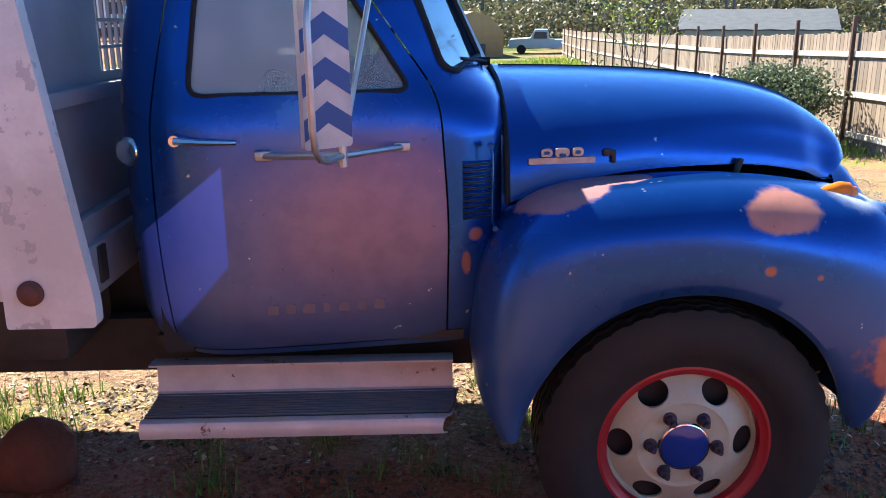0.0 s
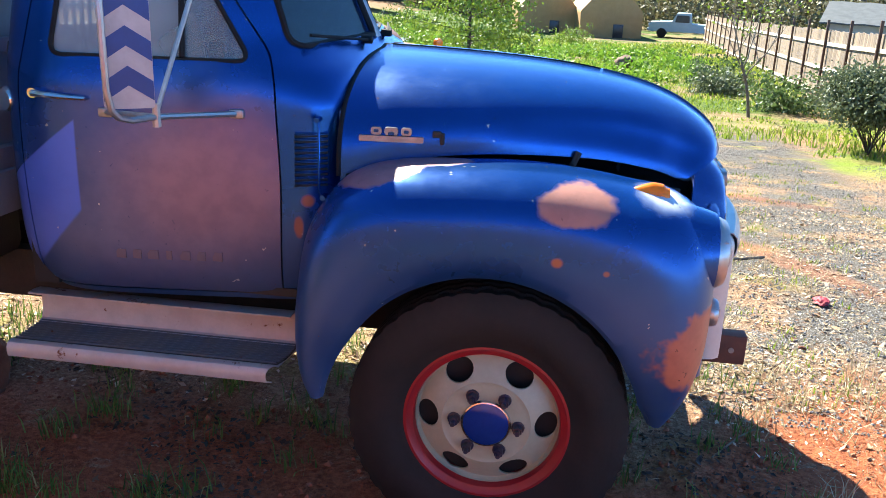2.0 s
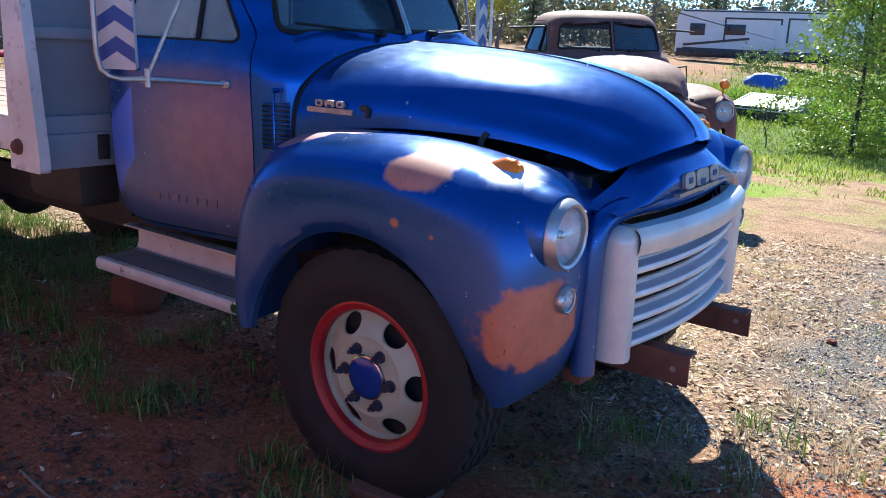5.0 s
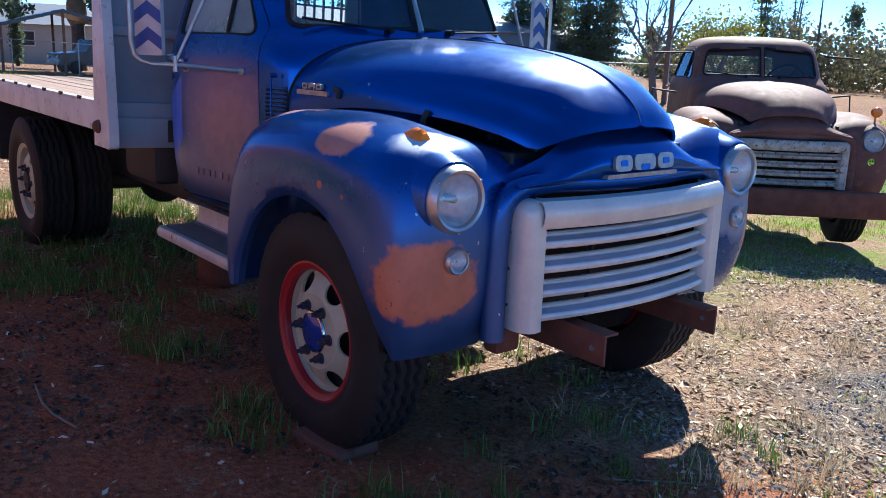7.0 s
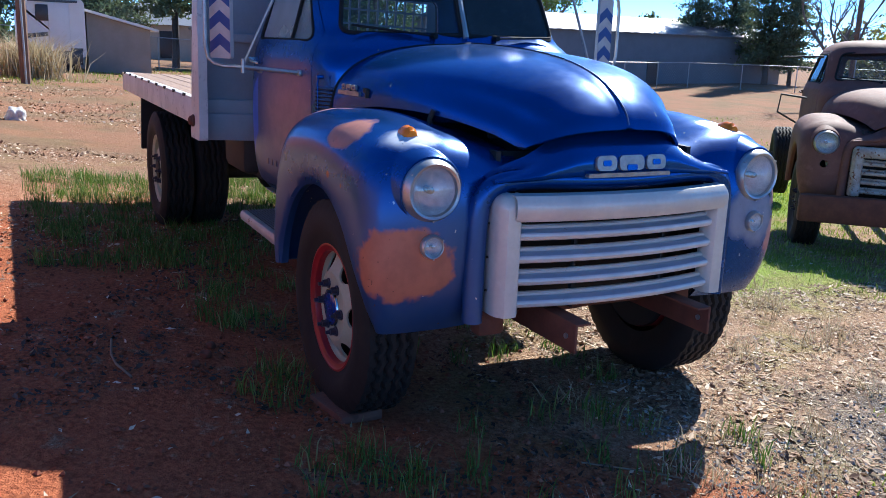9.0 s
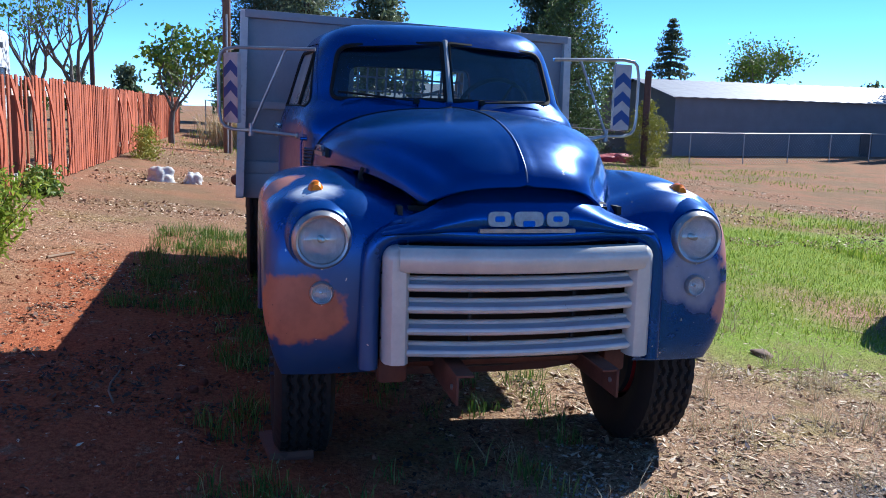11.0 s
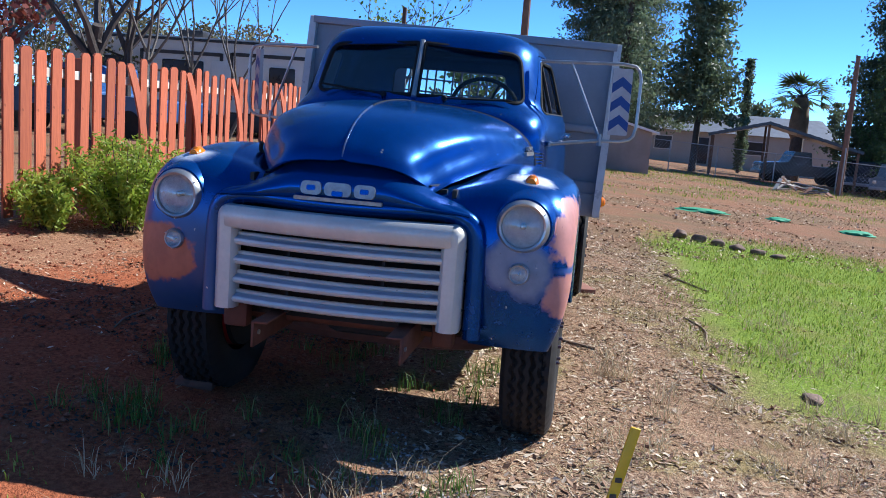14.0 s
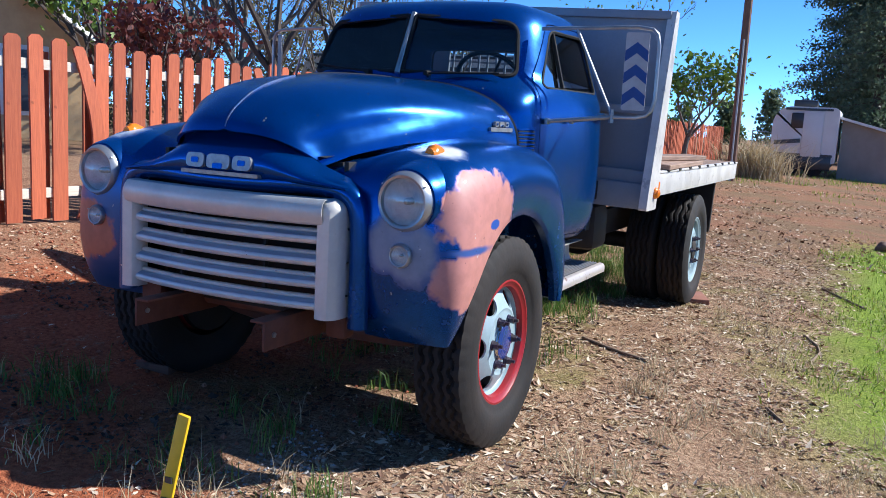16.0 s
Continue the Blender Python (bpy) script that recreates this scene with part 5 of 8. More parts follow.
def ground_material():
    n = Nodes("ground")
    x, y, z = n.xyz()
    w = n.math("MULTIPLY", n.math("SUBTRACT", n.noise(0.55, 4), 0.5), 3.0)
    w2 = n.math("MULTIPLY", n.math("SUBTRACT", n.noise(2.3, 5, 0.65), 0.5), 1.6)
    wob = n.math("ADD", w, w2)
    mid, fine, grit = n.noise(7, 5, 0.65), n.noise(38, 4, 0.7), n.noise(150, 2)
    vor = n.add("ShaderNodeTexVoronoi", Scale=95.0)
    n.link(n.co.outputs["Object"], vor.inputs["Vector"])
    # red earth
    dirt = n.mix(n.step(fine, 0.3, 0.72), (0.21, 0.056, 0.025), (0.52, 0.165, 0.074))
    dirt = n.mix(n.math("MULTIPLY", n.step(mid, 0.4, 0.7), 0.6), dirt, (0.40, 0.13, 0.062))
    # straw and leaf litter
    litter = n.mix(n.step(fine, 0.32, 0.68), (0.19, 0.10, 0.058), (0.52, 0.335, 0.205))
    litter = n.mix(n.step(n.noise(16, 5, 0.7), 0.5, 0.75), litter, (0.25, 0.135, 0.075))
    litter = n.mix(n.math("MULTIPLY", n.step(grit, 0.55, 0.75), 0.5), litter, (0.55, 0.42, 0.28))
    litter = n.mix(n.math("MULTIPLY", n.step(n.noise(120, 2, 0.6), 0.58, 0.66), 0.65), litter, (0.07, 0.036, 0.02))
    litter = n.mix(n.math("MULTIPLY", n.step(n.noise(84, 2, 0.6, distort=1.5), 0.62, 0.67), 0.75), litter, (0.70, 0.56, 0.40))
    litter = n.mix(n.math("MULTIPLY", n.step(n.noise(1.9, 5, 0.7), 0.48, 0.66), 0.6), litter, n.mix(fine, (0.09, 0.045, 0.026), (0.27, 0.15, 0.09)))
    # gravel
    sep = n.t.nodes.new("ShaderNodeSeparateColor")
    n.link(vor.outputs["Color"], sep.inputs[0])
    stone = n.mix(sep.outputs[0], (0.16, 0.15, 0.145), (0.36, 0.34, 0.325))
    stone = n.mix(n.step(vor.outputs["Distance"], 0.25, 0.6), stone, (0.09, 0.075, 0.06))
    # green sward
    green = n.mix(n.step(fine, 0.3, 0.7), (0.11, 0.18, 0.02), (0.29, 0.38, 0.05))
    green = n.mix(n.step(n.noise(1.1, 4), 0.5, 0.75), green, (0.26, 0.25, 0.07))
    green = n.mix(n.step(y, 11.0, 17.0), green, n.mix(n.step(mid, 0.3, 0.7), (0.055, 0.10, 0.018), (0.13, 0.17, 0.04)))
    # where each lies
    m_red = n.math("MULTIPLY", n.step(n.math("SUBTRACT", n.math("ADD", y, n.math("MULTIPLY", wob, 0.35)), n.math("MULTIPLY", n.step(x, 0.6, 1.8), 1.1)), 0.1, -0.7), n.math("MULTIPLY", n.step(n.math("ADD", x, wob), -7.0, -3.5), n.step(n.math("ADD", x, n.math("MULTIPLY", wob, 0.5)), 4.6, 2.4)))
    far_red = n.math("MULTIPLY", n.step(n.math("ADD", x, wob), -5.0, -9.0), 0.85)
    xr = n.math("ADD", x, n.math("MULTIPLY", wob, 0.3))
    m_grav = n.math("MULTIPLY", n.step(xr, 0.2, 1.1), n.step(xr, 4.2, 3.4))
    m_grav = n.math("MULTIPLY", m_grav, n.step(n.math("ADD", y, n.math("MULTIPLY", wob, 0.5)), 0.0, 1.6))
    m_green = n.math("MULTIPLY", n.step(n.math("ADD", y, wob), 7.0, 9.5), n.math("ADD", 0.25, n.math("MULTIPLY", n.step(n.noise(0.30, 4, 0.6), 0.44, 0.56), 0.75)))
    strip = n.math("MULTIPLY", n.step(n.math("ADD", y, n.math("MULTIPLY", wob, 0.3)), 1.75, 2.5), n.math("MULTIPLY", n.step(n.math("ADD", x, wob), -12.0, -10.0), n.step(xr, -0.3, -1.8)))
    worn = n.math("MULTIPLY", n.step(n.math("ADD", x, wob), -5.0, -3.2), n.math("MULTIPLY", n.step(y, 3.6, 4.6), n.step(n.math("ADD", y, wob), 16.0, 12.0)))
    m_green = n.math("MULTIPLY", n.math("MAXIMUM", m_green, strip), n.math("SUBTRACT", 1.0, n.math("MULTIPLY", worn, n.step(n.noise(0.9, 4, 0.6), 0.60, 0.42))))
    m_green = n.math("MULTIPLY", m_green, n.step(n.math("ADD", x, wob), -16.0, -12.0))
    m_grav = n.math("MULTIPLY", m_grav, n.step(n.math("ADD", y, wob), 14.5, 11.0))
    m_side = n.math("MULTIPLY", n.step(n.noise(0.9, 4), 0.5, 0.62), 0.55)
    c = litter
    c = n.mix(m_side, c, n.mix(0.5, litter, green))
    c = n.mix(far_red, c, n.mix(n.step(n.noise(0.5, 5), 0.4, 0.6), n.mix(fine, (0.19, 0.085, 0.05), (0.40, 0.20, 0.115)), n.mix(mid, (0.12, 0.065, 0.04), (0.30, 0.20, 0.11))))
    c = n.mix(m_red, c, n.mix(n.math("MAXIMUM", n.step(n.noise(5, 5, 0.7), 0.56, 0.7), n.math("MULTIPLY", n.step(n.math("ADD", y, n.math("MULTIPLY", w2, 0.9)), -2.3, -3.0), 0.72)), dirt, litter))
    c = n.mix(m_green, c, green)
    c = n.mix(n.math("MULTIPLY", m_grav, n.step(n.noise(1.6, 5, 0.65), 0.36, 0.52)), c, stone)
    # red earth spilt on the drive
    for x0, y0, slope, half, lo, hi in ((1.88, 3.3, -0.52, 0.17, 2.3, 4.1), (1.9, 5.9, -2.2, 0.40, 5.5, 6.3)):
        off = n.math("ABSOLUTE", n.math("SUBTRACT", n.math("SUBTRACT", x, x0), n.math("MULTIPLY", n.math("SUBTRACT", y, y0), slope)))
        off = n.math("ADD", off, n.math("MULTIPLY", w2, 0.18))
        b = n.math("MULTIPLY", n.step(off, half * 1.5, half * 0.5), n.math("MULTIPLY", n.step(y, lo - 0.2, lo + 0.2), n.step(y, hi + 0.2, hi - 0.2)))
        c = n.mix(n.math("MULTIPLY", b, 0.6), c, n.mix(fine, (0.24, 0.085, 0.04), (0.42, 0.18, 0.095)))
    n.bump(n.math("ADD", n.math("MULTIPLY", mid, 0.7), n.math("ADD", n.math("MULTIPLY", fine, 0.6), n.math("MULTIPLY", grit, 0.2))), 0.9, 0.05)
    return n.out(c, 0.95, 0.0, Specular_IOR_Level=0.15)


gx = spaced(-420, 420, 0.0, 0.11, 1.028)
gyv = spaced(-420, 420, 0.0, 0.11, 1.028)
verts = [(x, y, ground_z(x, y)) for x in gx for y in gyv]
ny = len(gyv)
faces = [(i * ny + j, (i + 1) * ny + j, (i + 1) * ny + j + 1, i * ny + j + 1) for i in range(len(gx) - 1) for j in range(ny - 1)]
me = bpy.data.meshes.new("ground")
me.from_pydata(verts, [], faces)
for p in me.polygons:
    p.use_smooth = True
me.materials.append(ground_material())
ground = tagged(new("ground", me), "uneven ground of red dirt, gravel, dry litter and grass", "ground", kind="structure")


def from_eye(eye, az, d, lift=0.0):
    x, y = eye[0] + d * math.cos(radians(az)), eye[1] + d * math.sin(radians(az))
    return Vector((x, y, ground_z(x, y) + lift))


# ---------------------------------------------------------------- the rusted truck
rust_truck = thing("derelict_truck", "rusted brown derelict truck with a chipped white grille", "truck", pose(-2.239, 5.866, -0.276, 0, 0, -43.6))
CHIPPED = plain("chipped_white_paint", (0.50, 0.47, 0.42), (0.30, 0.24, 0.19), 0.7, 0.0, 14, 0.1, 60, 0.16)
build_cab(rust_truck, RUST_BODY, RUST_BODY, (GLASS, GLASS), INTERIOR, True)
build_front(rust_truck, RUST_BODY, RUST_BODY, RUST_BODY, RUST_BODY, CHIPPED, DULL_STEEL, True)
build_frame(rust_truck, -4.6)
for s in (-1, 1):
    build_wheel((0.0, s * 0.83, 0.42), s, GRIME, GRIME, GRIME, rust_truck, N=126)
    build_wheel((-3.6, s * 0.85, 0.42), s, GRIME, GRIME, GRIME, rust_truck, N=126)
bm = B()
add_box(bm, (0.10, 2.0, 0.26), (0.98, 0, 0.50), None, 0.03)
part("bumper", bm, RUST, rust_truck, "heavy rusty bumper")
for s in (-1, 1):
    bm = B()
    add_tube(bm, [(-0.92, s * 0.74, 1.88), (-1.0, s * 1.15, 1.86)], 0.012, 6)
    part("mirror_arm", bm, GRIME, rust_truck)
    bm = B()
    add_tube(bm, [(-1.0, s * 0.85, 1.42), (-1.05, s * 1.12, 1.45), (-1.05, s * 1.14, 1.25), (-1.0, s * 0.86, 1.1)], 0.012, 6)
    part("mirror_arm", bm, GRIME, rust_truck)
bm = B()
add_lathe(bm, [(0.05, -0.02), (0.055, 0.0), (0.045, 0.03), (0.0001, 0.035)], Matrix.Translation((0.55, 0.83, 1.36)) @ Matrix.Rotation(radians(90), 4, "Y"), 20)
add_cyl(bm, (0.53, 0.83, 1.24), (0.53, 0.83, 1.33), 0.01, 0.01, 8)
part("turn_signal", bm, AMBER, rust_truck, "faded orange round lamp")

# ---------------------------------------------------------------- red picket fence
PICKET_WOOD = worn_wood("red_stained_picket", (0.50, 0.125, 0.052), (0.37, 0.085, 0.038), 2)
RAIL_WOOD = worn_wood("bare_rail_wood", (0.84, 0.76, 0.64), (0.70, 0.60, 0.48), 0)
TAN_WOOD = worn_wood("tan_fence_wood", (0.30, 0.22, 0.16), (0.21, 0.155, 0.115), 2)
PALE_RAIL = worn_wood("pale_rail_wood", (0.66, 0.58, 0.48), (0.52, 0.44, 0.35), 1)
POST_STEEL = plain("brown_steel_post", (0.09, 0.05, 0.04), (0.13, 0.07, 0.05), 0.7, 0.3, 9, 0.1, 60)
fence_y = -3.9
fence = thing("picket_fence", "weathered red picket fence with warped boards and pale rails", "fence")


def picket_mesh(h, w, warp, seed):
    rng = random.Random(seed)
    bm = B()
    k = 9 if warp else 3
    amp = rng.uniform(0.10, 0.16) * rng.choice((-1, 1)) if warp else rng.uniform(-0.006, 0.006)
    rows = []
    for i in range(k):
        t = i / (k - 1)
        off = amp * math.sin(t * math.pi * (1.0 if not warp else 1.2)) * (1 if not warp else (1 - t * 0.4))
        out = 0.08 * math.sin(t * math.pi) if warp else 0
        z = t * h
        a = w / 2
        rows.append([(off - a, out - 0.010, z), (off + a, out - 0.010, z), (off + a, out + 0.010, z), (off - a, out + 0.010, z)])
    # dog-eared top
    top = rows[-1]
    c = rows[-1][0][0] + w / 2
    rows[-1] = [(q[0], q[1], h - 0.03) for q in top]
    rows.append([(c + (q[0] - c) * 0.55, q[1], h) for q in top])
    V = add_grid(bm, rows, loop_v=True)
    bm.faces.new(V[-1])
    return make_mesh("picket", bm, PICKET_WOOD, 30)


picket_meshes = [picket_mesh(1.51 + 0.02 * math.sin(k * 2.1), 0.138 + 0.006 * math.sin(k * 1.3), False, k) for k in range(8)]
warped_meshes = [picket_mesh(1.48, 0.125, True, 40 + k) for k in range(5)]
fence_rng = random.Random(5)
x = 1.2
while x > -37:
    zb = ground_z(x, fence_y, False) + 0.01
    warped = fence_rng.random() < (0.12 if -9 < x < -4 else 0.05)
    me = fence_rng.choice(warped_meshes if warped else picket_meshes)
    m = Matrix.Translation((x, fence_y + 0.033, zb + fence_rng.uniform(-0.015, 0.02))) @ Matrix.Rotation(fence_rng.gauss(0, 0.012), 4, "Y") @ Matrix.Rotation(fence_rng.gauss(0, 0.05), 4, "Z")
    ob = new("picket", me)
    ob.parent = fence
    ob.matrix_local = m
    x -= 0.218 + fence_rng.uniform(-0.012, 0.016)
# second row behind
x = 1.13
while x > -2.2:
    zb = ground_z(x, fence_y, False) + 0.01
    back = B()
    add_box(back, (0.095, 0.02, 1.40), (x, fence_y - 0.045, zb + 0.70), Euler((0, fence_rng.gauss(0, 0.01), 0)).to_matrix())
    part("back_board", back, PICKET_WOOD, fence)
    x -= 0.45
x = 1.3
while x > -37:
    for h in (0.24, 1.30):
        z0, z1 = ground_z(x, fence_y, False) + h, ground_z(x - 2.4, fence_y, False) + h
        bm = B()
        add_box(bm, (2.38, 0.04, 0.085), (0, 0, 0), None, 0.004, 1)
        r = part("rail", bm, RAIL_WOOD, fence)
        r.matrix_local = Matrix.Translation((x - 1.2, fence_y, (z0 + z1) / 2)) @ Matrix.Rotation(math.atan2(z0 - z1, 2.4), 4, "Y")
    bm = B()
    add_box(bm, (0.09, 0.09, 1.5), (x, fence_y - 0.07, ground_z(x, fence_y, False) + 0.72), None, 0.006, 1)
    part("post", bm, PICKET_WOOD, fence)
    x -= 2.4

# ---------------------------------------------------------------- tan board fence along the drive
tan = thing("board_fence", "sun-bleached tan board fence with pale rails and steel posts", "fence")
A, Bp = Vector((5.75, 5.5, 0)), Vector((9.2, 60.0, 0))
way = (Bp - A).normalized()
yaw = math.atan2(way.y, way.x)
board_meshes = []
for k in range(4):
    bm = B()
    add_box(bm, (0.138, 0.02, 1.8 + 0.012 * k), (0, 0, 0.9), None, 0.003, 1)
    board_meshes.append(make_mesh("board", bm, TAN_WOOD, 30))
d = 0.0
tan_rng = random.Random(8)
far_boards = B()
k = 0
while d < (Bp - A).length:
    p = A + way * d
    zb = ground_z(p.x, p.y, False)
    if k < 260:
        ob = new("board", tan_rng.choice(board_meshes))
        ob.parent = tan
        ob.matrix_local = Matrix.Translation((p.x, p.y, zb + tan_rng.uniform(-0.01, 0.02))) @ Matrix.Rotation(yaw + tan_rng.gauss(0, 0.015), 4, "Z")
    else:
        add_box(far_boards, (0.138, 0.02, 1.8), (p.x, p.y, zb + 0.9), Euler((0, 0, yaw)).to_matrix())
    d += 0.147
    k += 1
tagged(part("far_boards", far_boards, TAN_WOOD, tan), kind="stuff")
side = Vector((-way.y, way.x, 0))
d = 0.0
while d < (Bp - A).length:
    p, q = A + way * d, A + way * (d + 2.5)
    zp, zq = ground_z(p.x, p.y, False), ground_z(q.x, q.y, False)
    for h in (0.22, 0.85, 1.48):
        bm = B()
        add_box(bm, (2.5, 0.04, 0.09), (0, 0, 0), None, 0.004, 1)
        r = part("rail", bm, PALE_RAIL, tan)
        c = (p + q) / 2 + side * 0.032
        r.matrix_local = Matrix.Translation((c.x, c.y, (zp + zq) / 2 + h)) @ Matrix.Rotation(yaw, 4, "Z") @ Matrix.Rotation(math.atan2(zp - zq, 2.5), 4, "Y")
    bm = B()
    c = p + side * 0.08
    add_box(bm, (0.06, 0.06, 2.15), (c.x, c.y, zp + 1.0), None, 0.004, 1)
    part("post", bm, POST_STEEL, tan)
    d += 2.5

# ---------------------------------------------------------------- trees and shrubs
def leaf_material(name, a, b, c2=None, translucent=0.25):
    n = Nodes(name)
    geo = n.t.nodes.new("ShaderNodeNewGeometry")
    col = n.mix(geo.outputs["Random Per Island"], a, b)
    if c2:
        col = n.mix(n.step(n.noise(1.3, 3), 0.5, 0.7), col, c2)
    tr = n.add("ShaderNodeBsdfTranslucent")
    n.link(col, tr.inputs["Color"])
    mx = n.t.nodes.new("ShaderNodeMixShader")
    mx.inputs[0].default_value = translucent
    n.out(col, 0.55, 0.0)
    n.link(n.b.outputs[0], mx.inputs[1])
    n.link(tr.outputs[0], mx.inputs[2])
    n.link(mx.outputs[0], n.t.nodes["Material Output"].inputs[0])
    return n.m


BARK = plain("bark", (0.055, 0.040, 0.032), (0.10, 0.075, 0.06), 0.9, 0.0, 5, 0.6, 30, 0.0, 0.02)
GREY_BARK = plain("grey_bark", (0.11, 0.095, 0.08), (0.18, 0.16, 0.14), 0.9, 0.0, 5, 0.6, 30, 0.0, 0.02)
NEEDLES = leaf_material("conifer_needles", (0.070, 0.105, 0.058), (0.14, 0.18, 0.10), (0.14, 0.155, 0.09), 0.5)
PINE = leaf_material("pine_needles", (0.09, 0.125, 0.065), (0.15, 0.19, 0.10), None, 0.4)
DARK_LEAF = leaf_material("dark_leaves", (0.050, 0.090, 0.028), (0.12, 0.18, 0.06), None, 0.35)
LEAF = leaf_material("fresh_leaves", (0.07, 0.14, 0.018), (0.16, 0.24, 0.035))
LIME_LEAF = leaf_material("spring_leaves", (0.14, 0.22, 0.02), (0.28, 0.36, 0.05))
YELLOW_LEAF = leaf_material("yellow_green_leaves", (0.20, 0.22, 0.03), (0.34, 0.33, 0.05))
WEED_LEAF = leaf_material("weed_leaves", (0.10, 0.21, 0.02), (0.22, 0.36, 0.04), None, 0.4)
RED_LEAF = leaf_material("dark_red_leaves", (0.10, 0.02, 0.02), (0.20, 0.05, 0.035))
GREY_LEAF = leaf_material("grey_green_leaves", (0.08, 0.11, 0.055), (0.16, 0.19, 0.10))


def leaf_cloud(centres, size, per, spread, rng, flat=0.5, droop=0.0, long=1.6):
    """Many small leaf blades about the given places, as verts and faces."""
    nrng = np.random.default_rng(rng.randrange(1 << 30))
    C = np.repeat(np.array(centres, float), per, axis=0)
    n = len(C)
    C = C + nrng.normal(0, 1, (n, 3)) * np.array([spread, spread, spread * flat])
    d = nrng.normal(0, 1, (n, 3))
    d[:, 2] -= droop
    d /= np.linalg.norm(d, axis=1)[:, None]
    e = np.cross(d, nrng.normal(0, 1, (n, 3)))
    e /= np.linalg.norm(e, axis=1)[:, None]
    s = size * nrng.uniform(0.6, 1.4, (n, 1))
    a, b = d * s * long / 2, e * s / 2
    V = np.stack([C - a, C + b, C + a, C - b], axis=1).reshape(-1, 3)
    F = np.arange(4 * n).reshape(-1, 4)
    return V, F


def cloud_part(name, V, F, material, parent, kind=""):
    me = bpy.data.meshes.new(name)
    me.from_pydata(V.tolist(), [], F.tolist())
    me.materials.append(material)
    ob = new(name, me)
    ob.parent = parent
    return ob


def limbs(bm, start, way, length, radius, depth, rng, tips, spread=0.6, lift=0.15):
    pts = [Vector(start)]
    d = Vector(way).normalized()
    for k in range(4):
        d = (d + Vector((rng.gauss(0, 0.12), rng.gauss(0, 0.12), rng.gauss(lift * 0.4, 0.08)))).normalized()
        pts.append(pts[-1] + d * length / 4)
    add_tube(bm, pts, lambda t: radius * (1 - 0.55 * t), 6 if radius > 0.03 else 4)
    if depth == 0:
        tips += [pts[2], pts[3], pts[4]]
        return
    for k in range(rng.choice((2, 3, 3))):
        q = pts[rng.choice((2, 3, 4))]
        nd = (d + Vector((rng.gauss(0, spread), rng.gauss(0, spread), rng.gauss(lift, spread * 0.5)))).normalized()
        limbs(bm, q, nd, length * rng.uniform(0.6, 0.8), radius * 0.55, depth - 1, rng, tips, spread, lift)


def broadleaf(name, label, at, h, seed, leaves, bark=BARK, size=0.12, per=14, spread=0.35, depth=3, trunk=0.3, radius=None, group="trees", wide=0.6, stems=1):
    rng = random.Random(seed)
    tree = thing(name, label, "tree", Matrix.Translation(at), group)
    bm = B()
    tips = []
    r = radius or h * 0.022
    for s in range(stems):
        base = Vector((rng.gauss(0, 0.12), rng.gauss(0, 0.12), -0.1)) if stems > 1 else Vector((0, 0, -0.1))
        lean = Vector((rng.gauss(0, 0.12), rng.gauss(0, 0.12), 1))
        top = base + lean * h * trunk
        add_tube(bm, [base, base.lerp(top, 0.5) + Vector((rng.gauss(0, 0.02), rng.gauss(0, 0.02), 0)) * h, top], lambda t: r * (1.25 - 0.45 * t), 8, 1)
        for k in range(4):
            a = 2 * math.pi * (k + rng.random() * 0.6) / 4
            limbs(bm, base.lerp(top, rng.uniform(0.7, 1.0)), (math.cos(a) * wide, math.sin(a) * wide, 1), h * (1 - trunk) * 0.45, r * 0.6, depth - 1, rng, tips, wide, 0.2)
    part("trunk", bm, bark, tree)
    if leaves:
        V, F = leaf_cloud([tuple(p) for p in tips], size, per, spread, rng)
        cloud_part("crown", V, F, leaves, tree)
    return tree


def conifer(name, label, at, h, r, seed, leaves=NEEDLES, per=30, size=0.115, low=0.12, sparse=1.0, group="trees", columnar=False, loose=None):
    rng = random.Random(seed)
    tree = thing(name, label, "tree", Matrix.Translation(at), group)
    bm = B()
    add_tube(bm, [(0, 0, -0.2), (rng.gauss(0, 0.05), rng.gauss(0, 0.05), h * 0.5), (0, 0, h)], lambda t: max(0.02, h * 0.016 * (1 - t)), 7, 1)
    centres = []
    levels = int(h * 2.0 * sparse)
    for i in range(levels):
        t = low + (1 - low) * (i + rng.random() * 0.7) / levels
        z = t * h
        reach = r * (1 - t) ** (0.75 if not columnar else 0.35) * rng.uniform(0.7, 1.1)
        if columnar:
            reach *= min(1, t * 5)
        n = rng.randint(4, 6)
        a0 = rng.random() * 6.28
        for k in range(n):
            a = a0 + 2 * math.pi * k / n + rng.gauss(0, 0.2)
            L = reach * rng.uniform(0.65, 1.1)
            tip = Vector((math.cos(a) * L, math.sin(a) * L, z - (0.18 * L if not columnar else -0.5 * L)))
            if L > 0.5:
                add_tube(bm, [(0, 0, z), tip], lambda q: 0.035 * (1 - 0.8 * q), 4)
            m = max(2, int(L * 3))
            for j in range(m):
                q = (j + 0.6) / m
                centres.append((tip.x * q, tip.y * q, z + (tip.z - z) * q))
    part("trunk", bm, BARK, tree)
    V, F = leaf_cloud(centres, size, per, loose or 0.20 * max(1, r / 2.5), rng, 0.55, 0.5, 2.0)
    cloud_part("crown", V, F, leaves, tree)
    return tree


